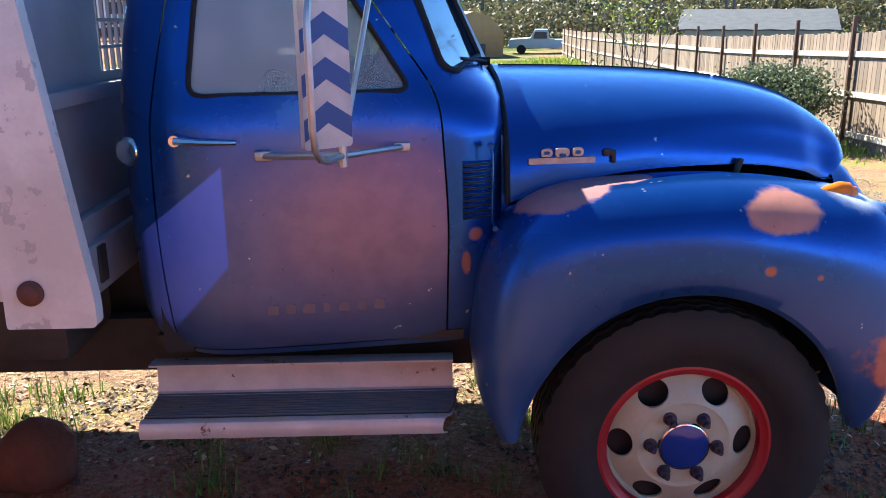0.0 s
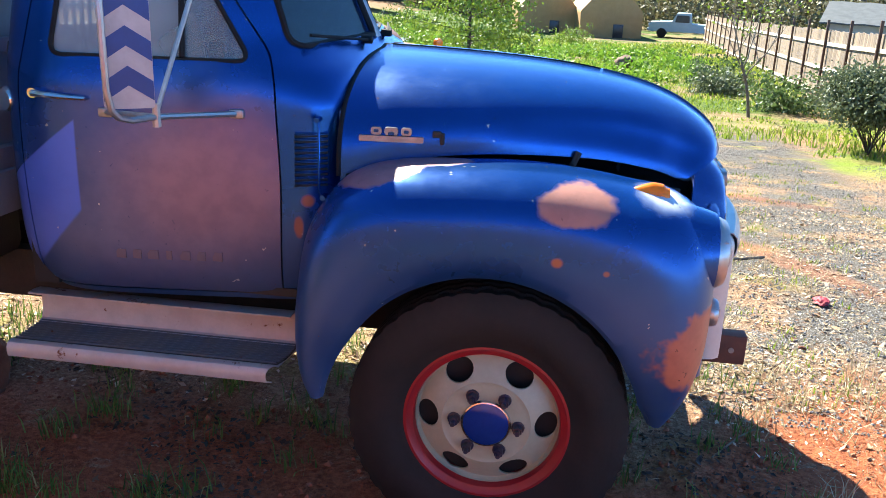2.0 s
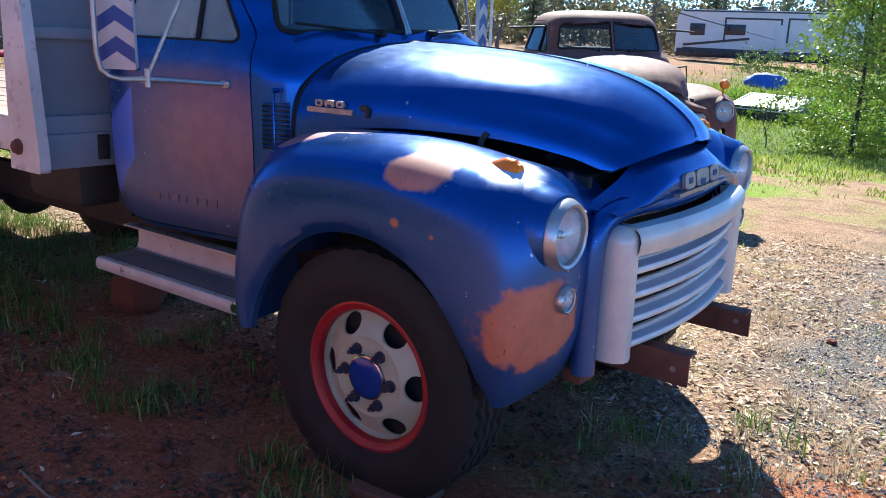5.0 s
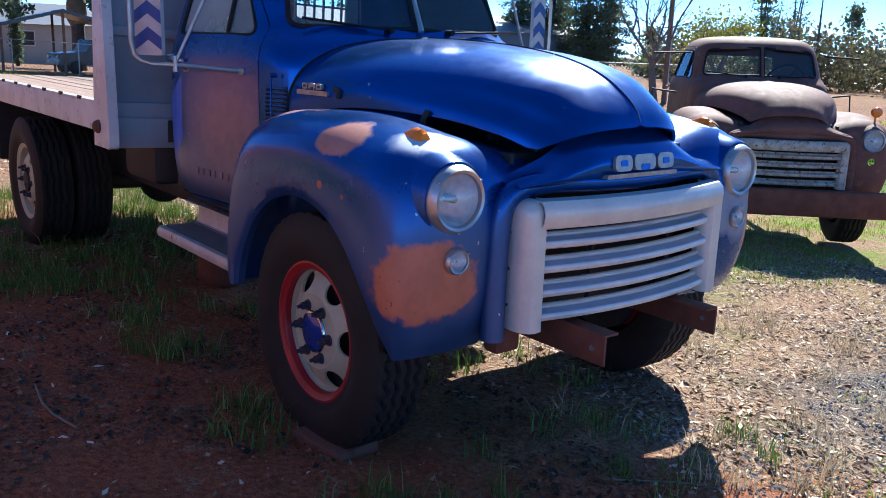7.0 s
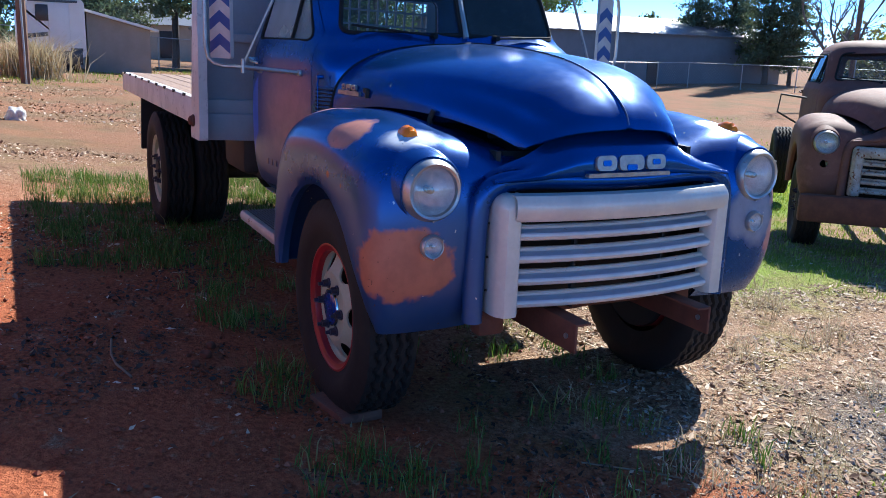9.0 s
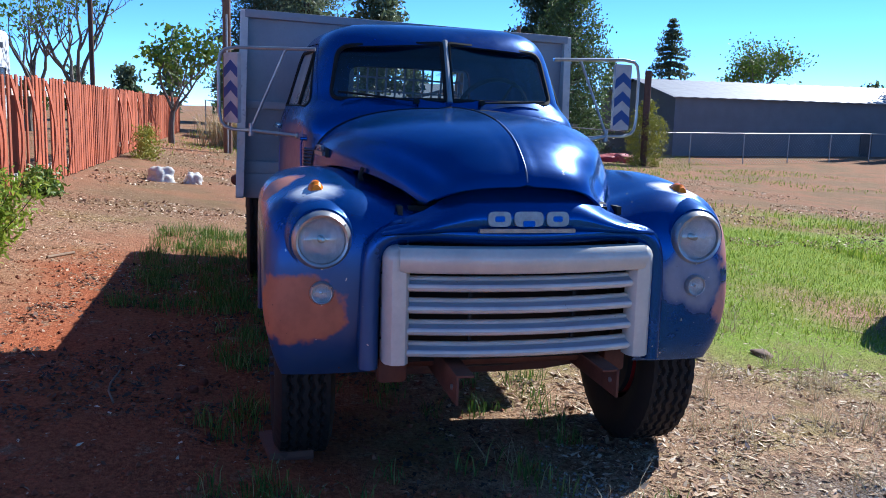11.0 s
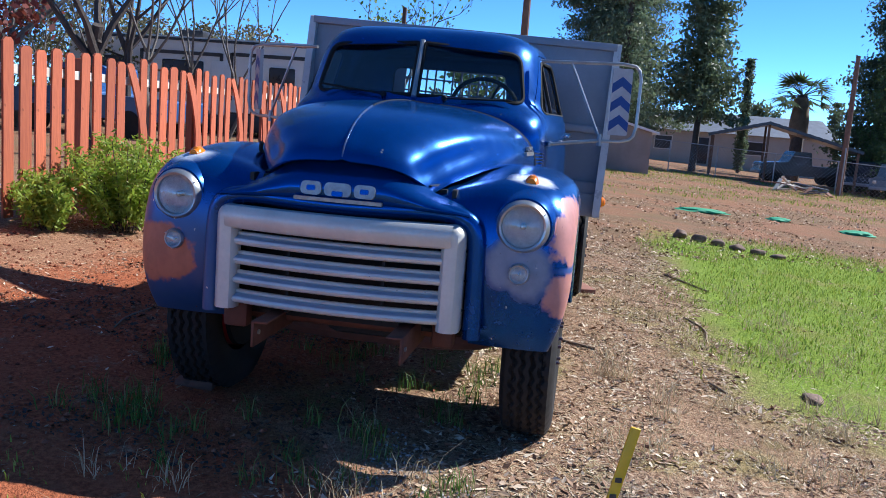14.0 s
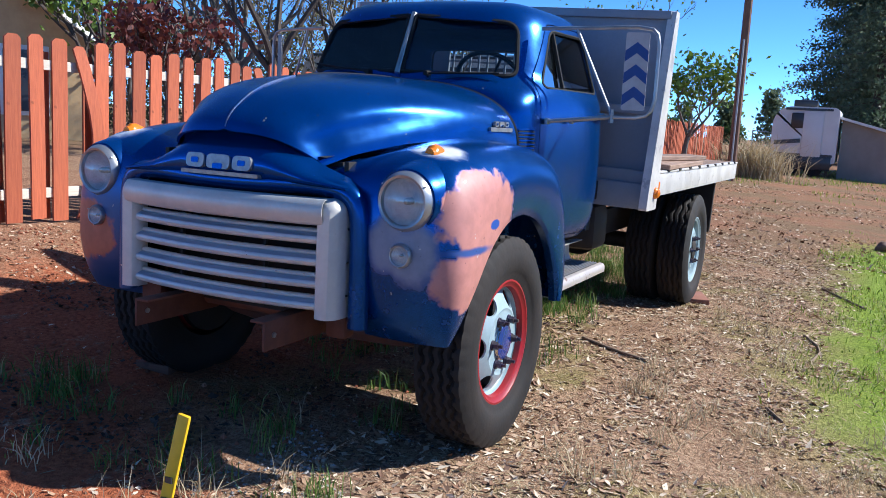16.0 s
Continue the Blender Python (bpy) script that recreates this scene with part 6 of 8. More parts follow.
E12, E13, E16, E8, E2, E0, E11, E5 = (4.22, -0.10), (4.38, 0.69), (3.49, 2.33), (3.04, -2.37), (0.45, -3.5), (-0.82, -3.39), (3.97, -1.08), (1.91, -3.06)
conifer("cedar_tree", "tall dark cedar with ragged outline", from_eye(E12, 177.3, 46), 17, 3.3, 1, per=26, size=0.10, sparse=0.75, loose=0.30)
conifer("cedar_tree", "tall dark cedar with ragged outline", from_eye(E16, 180.6, 64), 24, 6.0, 2, per=60, size=0.115)
conifer("pine_tree", "tall sparse pine with clumped needles", from_eye(E12, 172.6, 52), 15, 4.0, 3, PINE, 30, 0.14, 0.22, 0.7)
conifer("cypress_tree", "slim dark columnar cypress tree", from_eye(E13, 170.8, 62), 7.5, 0.42, 4, NEEDLES, 20, 0.09, 0.03, 2.2, columnar=True, loose=0.13)
conifer("cedar_tree", "very tall dark conifer with dense branches", from_eye(E12, 161.4, 58), 19, 4.2, 5, NEEDLES, 72, 0.115, 0.03)
def egg_tree(name, label, at, h, r, seed, leaves, size, clumps, per, low=0.0, category="tree", group="trees", taper=1.0):
    """A tree clothed to the ground: leaf clumps about an egg-shaped crown with gaps and an uneven outline."""
    rng = random.Random(seed)
    tree = thing(name, label, category, Matrix.Translation(at), group)
    bm = B()
    add_tube(bm, [(0, 0, -0.2), (rng.gauss(0, 0.1), rng.gauss(0, 0.1), h * 0.5), (0, 0, h * 0.92)], lambda t: max(0.015, h * 0.018 * (1 - t)), 7, 1)
    cs = []
    for k in range(clumps):
        t = low + (1 - low) * rng.random()
        a = rng.random() * 2 * math.pi
        bulge = 1 + 0.35 * noise.noise((math.cos(a) * 1.5, math.sin(a) * 1.5, t * h * 0.45 + seed))
        reach = r * bulge * (math.sin(math.pi * min(1, (0.22 + 0.78 * t) ** taper)) ** 0.6) * rng.random() ** 0.35
        c = (math.cos(a) * reach, math.sin(a) * reach, t * h)
        cs.append(c)
        if k % 4 == 0:
            add_tube(bm, [(0, 0, t * h * 0.85), c], lambda q: 0.012 * h * 0.25 * (1 - 0.7 * q), 4)
    part("trunk", bm, BARK, tree)
    V, F = leaf_cloud(cs, size, per, r * 0.11, rng, 0.7, 0.6)
    cloud_part("crown", V, F, leaves, tree)
    return tree


egg_tree("evergreen_oak", "tall leafy evergreen tree beside the lot", from_eye(E12, 160.2, 53), 9.6, 2.7, 6, DARK_LEAF, 0.10, 460, 42)
conifer("fir_tree", "pointed fir with open branches", from_eye(E12, 153.5, 78), 10.5, 4.2, 7, NEEDLES, 34, 0.10, 0.22, 1.15, loose=0.15)
broadleaf("ash_tree", "tall tree with pale spring-green leaves", from_eye(E11, 148.2, 82), 9.5, 8, LEAF, GREY_BARK, 0.15, 18, 0.7, 4)
conifer("fir_tree", "far bluish conifer on the skyline", from_eye(E13, 165.7, 85), 6.5, 1.8, 9)
conifer("fir_tree", "far bluish conifer on the skyline", from_eye(E12, 157.0, 95), 8, 2.4, 10)
broadleaf("young_tree", "young leafy tree with thin trunk", from_eye(E11, 184.4, 30), 4.2, 11, LEAF, GREY_BARK, 0.11, 12, 0.28, 3)
broadleaf("bare_tree", "thin tree with sparse new leaves", from_eye(E12, 191.5, 34), 6.5, 12, LEAF, GREY_BARK, 0.10, 2, 0.3, 4)
broadleaf("bare_tree", "thin tree with sparse new leaves", from_eye(E11, 192.5, 36), 6.0, 13, LEAF, GREY_BARK, 0.10, 2, 0.3, 4)
broadleaf("oak_tree", "spreading oak with dark limbs and few leaves", from_eye(E16, 217.5, 15.5), 7.5, 14, LEAF, BARK, 0.07, 5, 0.3, 5, 0.3, 0.11)
broadleaf("oak_tree", "spreading oak with dark limbs and few leaves", from_eye(E13, 209, 24), 8.5, 15, YELLOW_LEAF, BARK, 0.08, 5, 0.35, 5, 0.3, 0.12)
broadleaf("plum_tree", "small tree with dark red leaves", from_eye(E16, 224.5, 17), 3.3, 16, RED_LEAF, BARK, 0.09, 14, 0.22, 3)
broadleaf("ivy_tree", "ivy-covered tree with green leaves", from_eye(E16, 228.2, 19), 5.0, 17, LEAF, BARK, 0.10, 16, 0.25, 3)
for k in range(5):
    broadleaf("bare_tree", "thin leafless tree behind the fence", from_eye(E16, 219 + 3.2 * k, 26 + 2 * k), 8, 20 + k, None, GREY_BARK, depth=4)
for k, (az, d, h, r) in enumerate(((137.2, 70, 15, 2.8), (135.2, 72, 17, 3.0), (133.0, 68, 16, 3.6), (131.6, 70, 11, 2.6))):
    conifer("fir_tree", "tall dark fir beyond the lot", from_eye(E8, az, d), h, r, 30 + k)
conifer("pine_tree", "tall sparse pine with clumped needles", from_eye(E8, 122.4, 72), 9.5, 2.4, 36, PINE, 26, 0.11, 0.2, 0.7)
broadleaf("willow_tree", "rounded tree with yellow-green spring leaves", from_eye(E8, 124.8, 52), 5.4, 37, YELLOW_LEAF, GREY_BARK, 0.10, 34, 0.5, 3)
broadleaf("dead_tree", "bare dead tree beside the pole", from_eye(E8, 128.6, 46), 8, 38, None, GREY_BARK, depth=4, wide=0.9)
broadleaf("sapling", "thin sapling with few leaves", from_eye(E2, 79.4, 19), 3.4, 40, LIME_LEAF, GREY_BARK, 0.04, 3, 0.2, 3, 0.35, 0.03)
broadleaf("sapling", "thin sapling with few leaves", from_eye(E5, 106.4, 20.4), 1.6, 41, LEAF, GREY_BARK, 0.05, 2, 0.1, 3, 0.3, 0.015)
broadleaf("shrub", "grey-green shrub against the fence", Vector((4.9, 10.6, ground_z(4.9, 10.6))), 1.5, 42, GREY_LEAF, BARK, 0.036, 60, 0.20, 3, 0.08, 0.02, "shrubs", 0.6, 5)
egg_tree("shrub", "upright yellow-green shrub before the warehouse", from_eye(E12, 155.3, 43), 3.1, 0.95, 43, YELLOW_LEAF, 0.05, 260, 34, 0.0, "shrub", "shrubs")

egg_tree("young_tree", "young tree with lime-green spring leaves", from_eye(E5, 101.5, 21), 3.8, 1.5, 39, LIME_LEAF, 0.055, 380, 30)
# thin bare woods and brush behind the red fence
DRY_BRUSH = leaf_material("dry_brush", (0.10, 0.085, 0.05), (0.20, 0.18, 0.09), (0.12, 0.15, 0.05))
brush_rng = random.Random(64)
for k in range(9):
    broadleaf("bare_tree", "thin leafless tree behind the fence", from_eye(E16, 207 + 2.7 * k, brush_rng.uniform(22, 34)), brush_rng.uniform(6.5, 9), 60 + k, DRY_BRUSH, GREY_BARK, 0.05, 8, 0.3, 4, 0.25, 0.06, "trees", 0.5)
for k in range(9):
    egg_tree("brush", "tangled dry brush behind the fence", from_eye(E16, 205 + 3.0 * k, brush_rng.uniform(33, 40)), brush_rng.uniform(3.6, 6.0), 2.3, 80 + k, DRY_BRUSH, 0.09, 150, 26, 0.0, "brush", "fence brush")

# woods far off, all round
woods_rng = random.Random(77)
for name, mat_, n, lo, hi, seed in (("far_woods", PINE, 46, 60, 212, 1), ("far_brush", DARK_LEAF, 40, 62, 210, 2)):
    cs = []
    for k in range(n):
        az = radians(lo + (hi - lo) * (k + woods_rng.random()) / n)
        d = woods_rng.uniform(105, 150) if name == "far_woods" else woods_rng.uniform(90, 120)
        x, y = 2 + d * math.cos(az), d * math.sin(az)
        zb = ground_z(x, y, False)
        h = woods_rng.uniform(7, 14) if name == "far_woods" else woods_rng.uniform(1.6, 3.6)
        if not 60 < math.degrees(az) < 118:
            h *= 0.62
        for j in range(60):
            t = woods_rng.random() ** 0.8
            rr = (1 - t) * h * 0.2 if name == "far_woods" else h * 0.55 * math.sin(math.pi * min(0.95, t + 0.1))
            a = woods_rng.random() * 6.28
            cs.append((x + rr * math.cos(a), y + rr * math.sin(a), zb + 0.3 + t * h))
    V, F = leaf_cloud(cs, 0.36, 18, 0.6, woods_rng, 0.7, 0.3)
    me = bpy.data.meshes.new(name)
    me.from_pydata(V.tolist(), [], F.tolist())
    me.materials.append(mat_)
    tagged(new(name, me), "distant belt of mixed woods", "woods", kind="stuff")

# tangled undergrowth at the foot of the woods beyond the field
cs = []
for k in range(110):
    az = radians(60 + 68 * (k + woods_rng.random()) / 110)
    d = woods_rng.uniform(72, 96)
    x, y = 1 + d * math.cos(az), d * math.sin(az)
    zb, h = ground_z(x, y, False), woods_rng.uniform(2.2, 5.5)
    for j in range(46):
        t = woods_rng.random()
        cs.append((x + woods_rng.gauss(0, 1.5), y + woods_rng.gauss(0, 1.2), zb + 0.2 + t * h))
V, F = leaf_cloud(cs, 0.26, 11, 0.55, woods_rng, 0.8, 0.2)
me = bpy.data.meshes.new("undergrowth")
me.from_pydata(V.tolist(), [], F.tolist())
me.materials.append(DRY_BRUSH)
tagged(new("undergrowth", me), "tangled grey-brown undergrowth of the woods", "woods", kind="stuff")

# bare and half-bare trunks in the woods behind the field
trunk_rng = random.Random(31)
bm = B()
cs = []
for k in range(70):
    az = radians(trunk_rng.uniform(60, 122))
    d = trunk_rng.uniform(72, 100)
    x, y = 1 + d * math.cos(az), d * math.sin(az)
    zb = ground_z(x, y, False)
    h = trunk_rng.uniform(7, 15)
    add_tube(bm, [(x, y, zb - 0.3), (x + trunk_rng.gauss(0, 0.3), y, zb + h * 0.5), (x + trunk_rng.gauss(0, 0.5), y, zb + h)], lambda t: 0.17 * (1.1 - t), 5)
    for j in range(9):
        z = zb + h * trunk_rng.uniform(0.3, 0.95)
        a = trunk_rng.random() * 6.28
        L = trunk_rng.uniform(0.6, 2.0)
        tip = (x + math.cos(a) * L, y + math.sin(a) * L, z + trunk_rng.uniform(0.1, 0.9))
        add_tube(bm, [(x, y, z), tip], lambda t: 0.045 * (1 - 0.8 * t), 4)
        if k % 3:
            cs.append(tip)
tagged(solo("woodland_trunks", bm, GREY_BARK, "many thin bare trunks of the woods", "woods"), kind="stuff")
V, F = leaf_cloud(cs, 0.18, 26, 0.45, trunk_rng, 0.6)
me = bpy.data.meshes.new("woodland_leaves")
me.from_pydata(V.tolist(), [], F.tolist())
me.materials.append(PINE)
tagged(new("woodland_leaves", me), "thin foliage of the woods", "woods", kind="stuff")


# ---------------------------------------------------------------- buildings and vehicles far off
METAL_ROOF = plain("pale_metal_roof", (0.24, 0.255, 0.28), (0.19, 0.20, 0.225), 0.45, 0.3, 2, 0.1, 20)
GREY_WALL = plain("grey_metal_wall", (0.19, 0.20, 0.22), (0.16, 0.17, 0.19), 0.7, 0.0, 1, 0.1, 20)
PALE_WALL = plain("pale_wall", (0.48, 0.45, 0.40), (0.42, 0.39, 0.35), 0.8, 0.0, 1, 0.1, 20)
SHINGLE = plain("grey_shingles", (0.11, 0.12, 0.13), (0.08, 0.09, 0.10), 0.9, 0.0, 3, 0.3, 20)
RV_WHITE = plain("trailer_white", (0.76, 0.75, 0.72), (0.68, 0.67, 0.64), 0.35, 0.0, 1, 0.03, 30)
RV_DARK = plain("trailer_dark", (0.03, 0.03, 0.035), (0.05, 0.05, 0.055), 0.3, 0.0, 2, 0.03, 30)
TAN_TARP = plain("tan_tarp", (0.46, 0.27, 0.11), (0.40, 0.23, 0.09), 0.7, 0.0, 2, 0.2, 12, 0.0, 0.05)
POLE_WOOD = plain("pole_wood", (0.17, 0.09, 0.06), (0.24, 0.14, 0.09), 0.9, 0.0, 4, 0.4, 40)
GALV = plain("galvanised_steel", (0.42, 0.43, 0.43), (0.34, 0.35, 0.36), 0.5, 0.6, 6, 0.05, 40)
HOUSE_WALL = plain("house_wood_wall", (0.62, 0.43, 0.22), (0.54, 0.36, 0.18), 0.8, 0.0, 3, 0.2, 20)


def gable_house(name, label, origin, yaw, length, depth, wall_h, ridge, wall_mat, roof_mat, openings=(), eave=0.3):
    """A gabled building; the long front runs along local x, with its face at local y = 0."""
    h = thing(name, label, "building", Matrix.Translation(origin) @ Matrix.Rotation(radians(yaw), 4, "Z"))
    bm = B()
    outline = [(0, -1.0), (depth, -1.0), (depth, wall_h), (depth / 2, ridge - 0.05), (0, wall_h)]
    add_prism(bm, outline, length, Matrix(((0, 0, 1, length / 2), (1, 0, 0, 0), (0, 1, 0, 0), (0, 0, 0, 1))))
    part("wall", bm, wall_mat, h)
    for s in (0, 1):
        bm = B()
        y0, y1 = (-eave, depth / 2) if s == 0 else (depth + eave, depth / 2)
        drop = eave * (ridge - wall_h) / (depth / 2)
        n = max(2, int(length / 0.9))
        P = []
        for i in range(2 * n + 1):
            x = -eave + (length + 2 * eave) * i / (2 * n)
            lift = 0.03 if i % 2 else 0.0
            P.append([(x, y0, wall_h - drop + lift), (x, y1, ridge + lift)])
        add_grid(bm, P)
        r = part("roof", bm, roof_mat, h)
        thicken(r, 0.06, 1)
    for kind, x, z, w, hh in openings:
        bm = B()
        add_box(bm, (w, 0.06, hh), (x, -0.02, z + hh / 2), None, 0.01)
        o = part(kind, bm, RV_WHITE if kind == "window" else RV_DARK, h)
        if kind == "window":
            bm = B()
            add_box(bm, (w - 0.14, 0.04, hh - 0.14), (x, -0.045, z + hh / 2))
            part("pane", bm, RV_DARK, o)
    return h


gable_house("metal_warehouse", "long grey metal warehouse with a pale roof", (-44.0, 24.1, -1.1), 93, 27, 10, 3.85, 5.0, GREY_WALL, METAL_ROOF,
            [])
bm = B()
add_box(bm, (0.9, 0.05, 2.0), (14.0, -0.03, 1.0))
part("door", bm, RV_DARK, bpy.data.objects["metal_warehouse"])
gable_house("shed", "low shed with a grey shingled roof behind the fence", from_eye(E0, 73.5, 38), -20, 5.6, 5, 1.95, 2.6, PALE_WALL, SHINGLE, [("window", 3.2, 0.9, 1.6, 0.6)])
gable_house("bungalow", "low pale bungalow with a light roof", from_eye(E13, 175.5, 70) + Vector((0, -3, 0)), 96, 16, 8, 2.5, 4.0, PALE_WALL, METAL_ROOF,
            [("window", 3, 0.9, 1.4, 1.1), ("door", 6, 0, 1.0, 2.0), ("window", 10, 0.9, 1.8, 1.1)])
SHED_WALL = plain("tan_grey_siding", (0.30, 0.27, 0.24), (0.25, 0.225, 0.20), 0.8, 0.0, 1.5, 0.15, 20)
lean_to = thing("outbuilding", "tan grey outbuilding with a white edged sloping roof", "building", Matrix.Translation((-34.6, 1.0, ground_z(-34.6, 3))))
bm = B()
add_prism(bm, [(0, -0.6), (2.4, -0.6), (2.4, 1.80), (0, 2.42)], 6.0, Matrix.Translation((-3.0, 0, 0)) @ ALONG_X)
part("wall", bm, SHED_WALL, lean_to)
bm = B()
add_prism(bm, [(-0.5, 2.55), (2.7, 1.73), (2.7, 1.83), (-0.5, 2.65)], 6.5, Matrix.Translation((-2.9, 0, 0)) @ ALONG_X)
part("roof", bm, RV_WHITE, lean_to, "white edged roof sheet")
bm = B()
add_box(bm, (0.12, 0.12, 3.0), (0.1, -0.4, 1.3))
part("post", bm, POLE_WOOD, lean_to)
gable_house("cottage", "ochre timber cottage with white trim behind the fence", from_eye(E16, 228.6, 21), 231, 9, 7, 2.25, 4.8, HOUSE_WALL, SHINGLE, [("window", 1.6, 0.7, 1.2, 1.3)])
cottage = bpy.data.objects["cottage"]
for s in (0, 1):
    bm = B()
    a, b = Vector((-0.33, -0.3 if s == 0 else 7.3, 2.03)), Vector((-0.33, 3.5, 4.8))
    add_cyl(bm, a, b, 0.09, 0.09, 4)
    part("barge_board", bm, RV_WHITE, cottage, "white painted barge board")
for y in (1.3, 4.2):
    bm = B()
    add_box(bm, (0.05, 1.0, 1.5), (-0.02, y, 1.25), None, 0.02)
    w = part("window", bm, RV_WHITE, cottage)
    bm = B()
    add_box(bm, (0.03, 0.8, 1.3), (-0.045, y, 1.25))
    part("pane", bm, RV_DARK, w)

# carport with a dark roof
carport = thing("carport", "open carport with a dark sagging roof", "carport", Matrix.Translation(from_eye(E13, 168.6, 51)) @ Matrix.Rotation(radians(82), 4, "Z"))
def carport_top(x):
    """Height of the roof along the front, which peaks off the middle."""
    return ramp(x, [-3.6, -0.6, 4.0], [2.35, 3.15, 1.95])


bm = B()
add_grid(bm, [[(x, y, carport_top(x) + 0.02 * (i % 2)) for y in (-2.5, 2.5)] for i, x in enumerate(np.linspace(-3.6, 4.0, 39))])
r = part("roof", bm, RV_DARK, carport)
thicken(r, 0.16, 0)
for x in (-3.4, -0.6, 3.8):
    for y in (-2.2, 2.2):
        bm = B()
        top = carport_top(x) - 0.05
        add_box(bm, (0.12, 0.12, top + 0.6), (x, y, top / 2 - 0.3))
        part("post", bm, POLE_WOOD, carport)


def travel_trailer(label, m, length, h, stripes=True):
    t = thing("travel_trailer", label, "trailer", m, "travel trailers")
    bm = B()
    add_prism(bm, rounded([(0, 0.55), (length, 0.55), (length, h), (0.35, h), (0, h - 0.5)], [0.05, 0.15, 0.25, 0.4, 0.3]), 2.45, Matrix.Translation((0, 1.225, 0)) @ ALONG_Y)
    part("body", bm, RV_WHITE, t)
    for x, z, w, hh in ((1.6, 1.75, 1.1, 0.8), (4.3, 1.85, 1.5, 0.7), (length - 1.3, 1.9, 0.9, 0.6)):
        if x + w / 2 > length - 0.2 or (length < 4 and x > 1.5):
            continue
        bm = B()
        add_box(bm, (w, 0.04, hh), (x, -0.015, z + hh / 2), None, 0.05)
        part("window", bm, RV_DARK, t)
    bm = B()
    add_box(bm, (0.04, 1.1, 0.55), (length + 0.015, 1.2, h - 1.45), None, 0.05)
    part("window", bm, RV_DARK, t)
    bm = B()
    add_box(bm, (0.75, 0.05, 1.85), (length * 0.62, -0.02, 0.75 + 0.92), None, 0.03)
    part("door", bm, RV_WHITE, t)
    bm = B()
    for k, (x0, x1, z) in enumerate(((length * 0.30, length * 0.62, h - 0.55), (length * 0.66, length * 0.95, h - 0.5)) if length > 4 else ()):
        add_box(bm, (x1 - x0, 0.03, 0.12), ((x0 + x1) / 2, -0.012, z))
        add_box(bm, (0.12, 0.03, 1.6), (x0, -0.012, z - 0.75))
        add_box(bm, (0.12, 0.03, 1.6), (x1, -0.012, z - 0.75))
    add_box(bm, (length * 0.9, 0.03, 0.10), (length / 2, -0.012, 0.85))
    add_box(bm, (length * 0.4, 0.03, 0.16), (length * 0.25, -0.012, 1.35), Euler((0, radians(-7), 0)).to_matrix())
    part("stripe", bm, RV_DARK, t)
    for k in range(4):
        bm = B()
        add_box(bm, (0.03, 0.22, 0.16), (length + 0.012, 0.72 + 0.28 * k, h - 0.5))
        part("lettering_bar", bm, RV_DARK, t, "dark painted bar of lettering")
    bm = B()
    add_box(bm, (length - 0.3, 0.05, 0.55), (length / 2, -0.02, 0.55), None, 0.02)
    part("skirt", bm, RV_DARK, t, "dark lower skirt")
    bm = B()
    add_box(bm, (length - 0.7, 0.05, 0.09), (length / 2 + 0.1, -0.015, h - 0.10))
    part("roof_trim", bm, RV_DARK, t, "dark roof edge trim")
    bm = B()
    add_box(bm, (0.9, 0.7, 0.3), (length * 0.45, 1.2, h + 0.15), None, 0.06)
    part("roof_unit", bm, RV_DARK, t)
    for x in (length * 0.5 - 0.45, length * 0.5 + 0.45):
        bm = B()
        add_cyl(bm, (x, -0.01, 0.36), (x, 0.25, 0.36), 0.36, 0.36, 20)
        part("wheel", bm, RUBBER, t)
    bm = B()
    add_box(bm, (length - 0.4, 2.2, 0.25), (length / 2, 1.2, 0.5))
    part("chassis", bm, RV_DARK, t)
    return t


travel_trailer("white travel trailer with dark stripes behind the red fence", Matrix.Translation((-24.0, -17.5, ground_z(-24, -12) - 0.1)) @ Matrix.Rotation(radians(90), 4, "Z"), 9.2, 3.35)
travel_trailer("large white travel trailer parked across the field", Matrix.Translation(from_eye(E5, 112.4, 66)) @ Matrix.Rotation(radians(-3), 4, "Z"), 12.0, 3.5)
travel_trailer("white travel trailer beside a grey outbuilding", Matrix.Translation((-34.0, -1.55, ground_z(-34, 0))) @ Matrix.Rotation(radians(90), 4, "Z"), 2.45, 2.75)


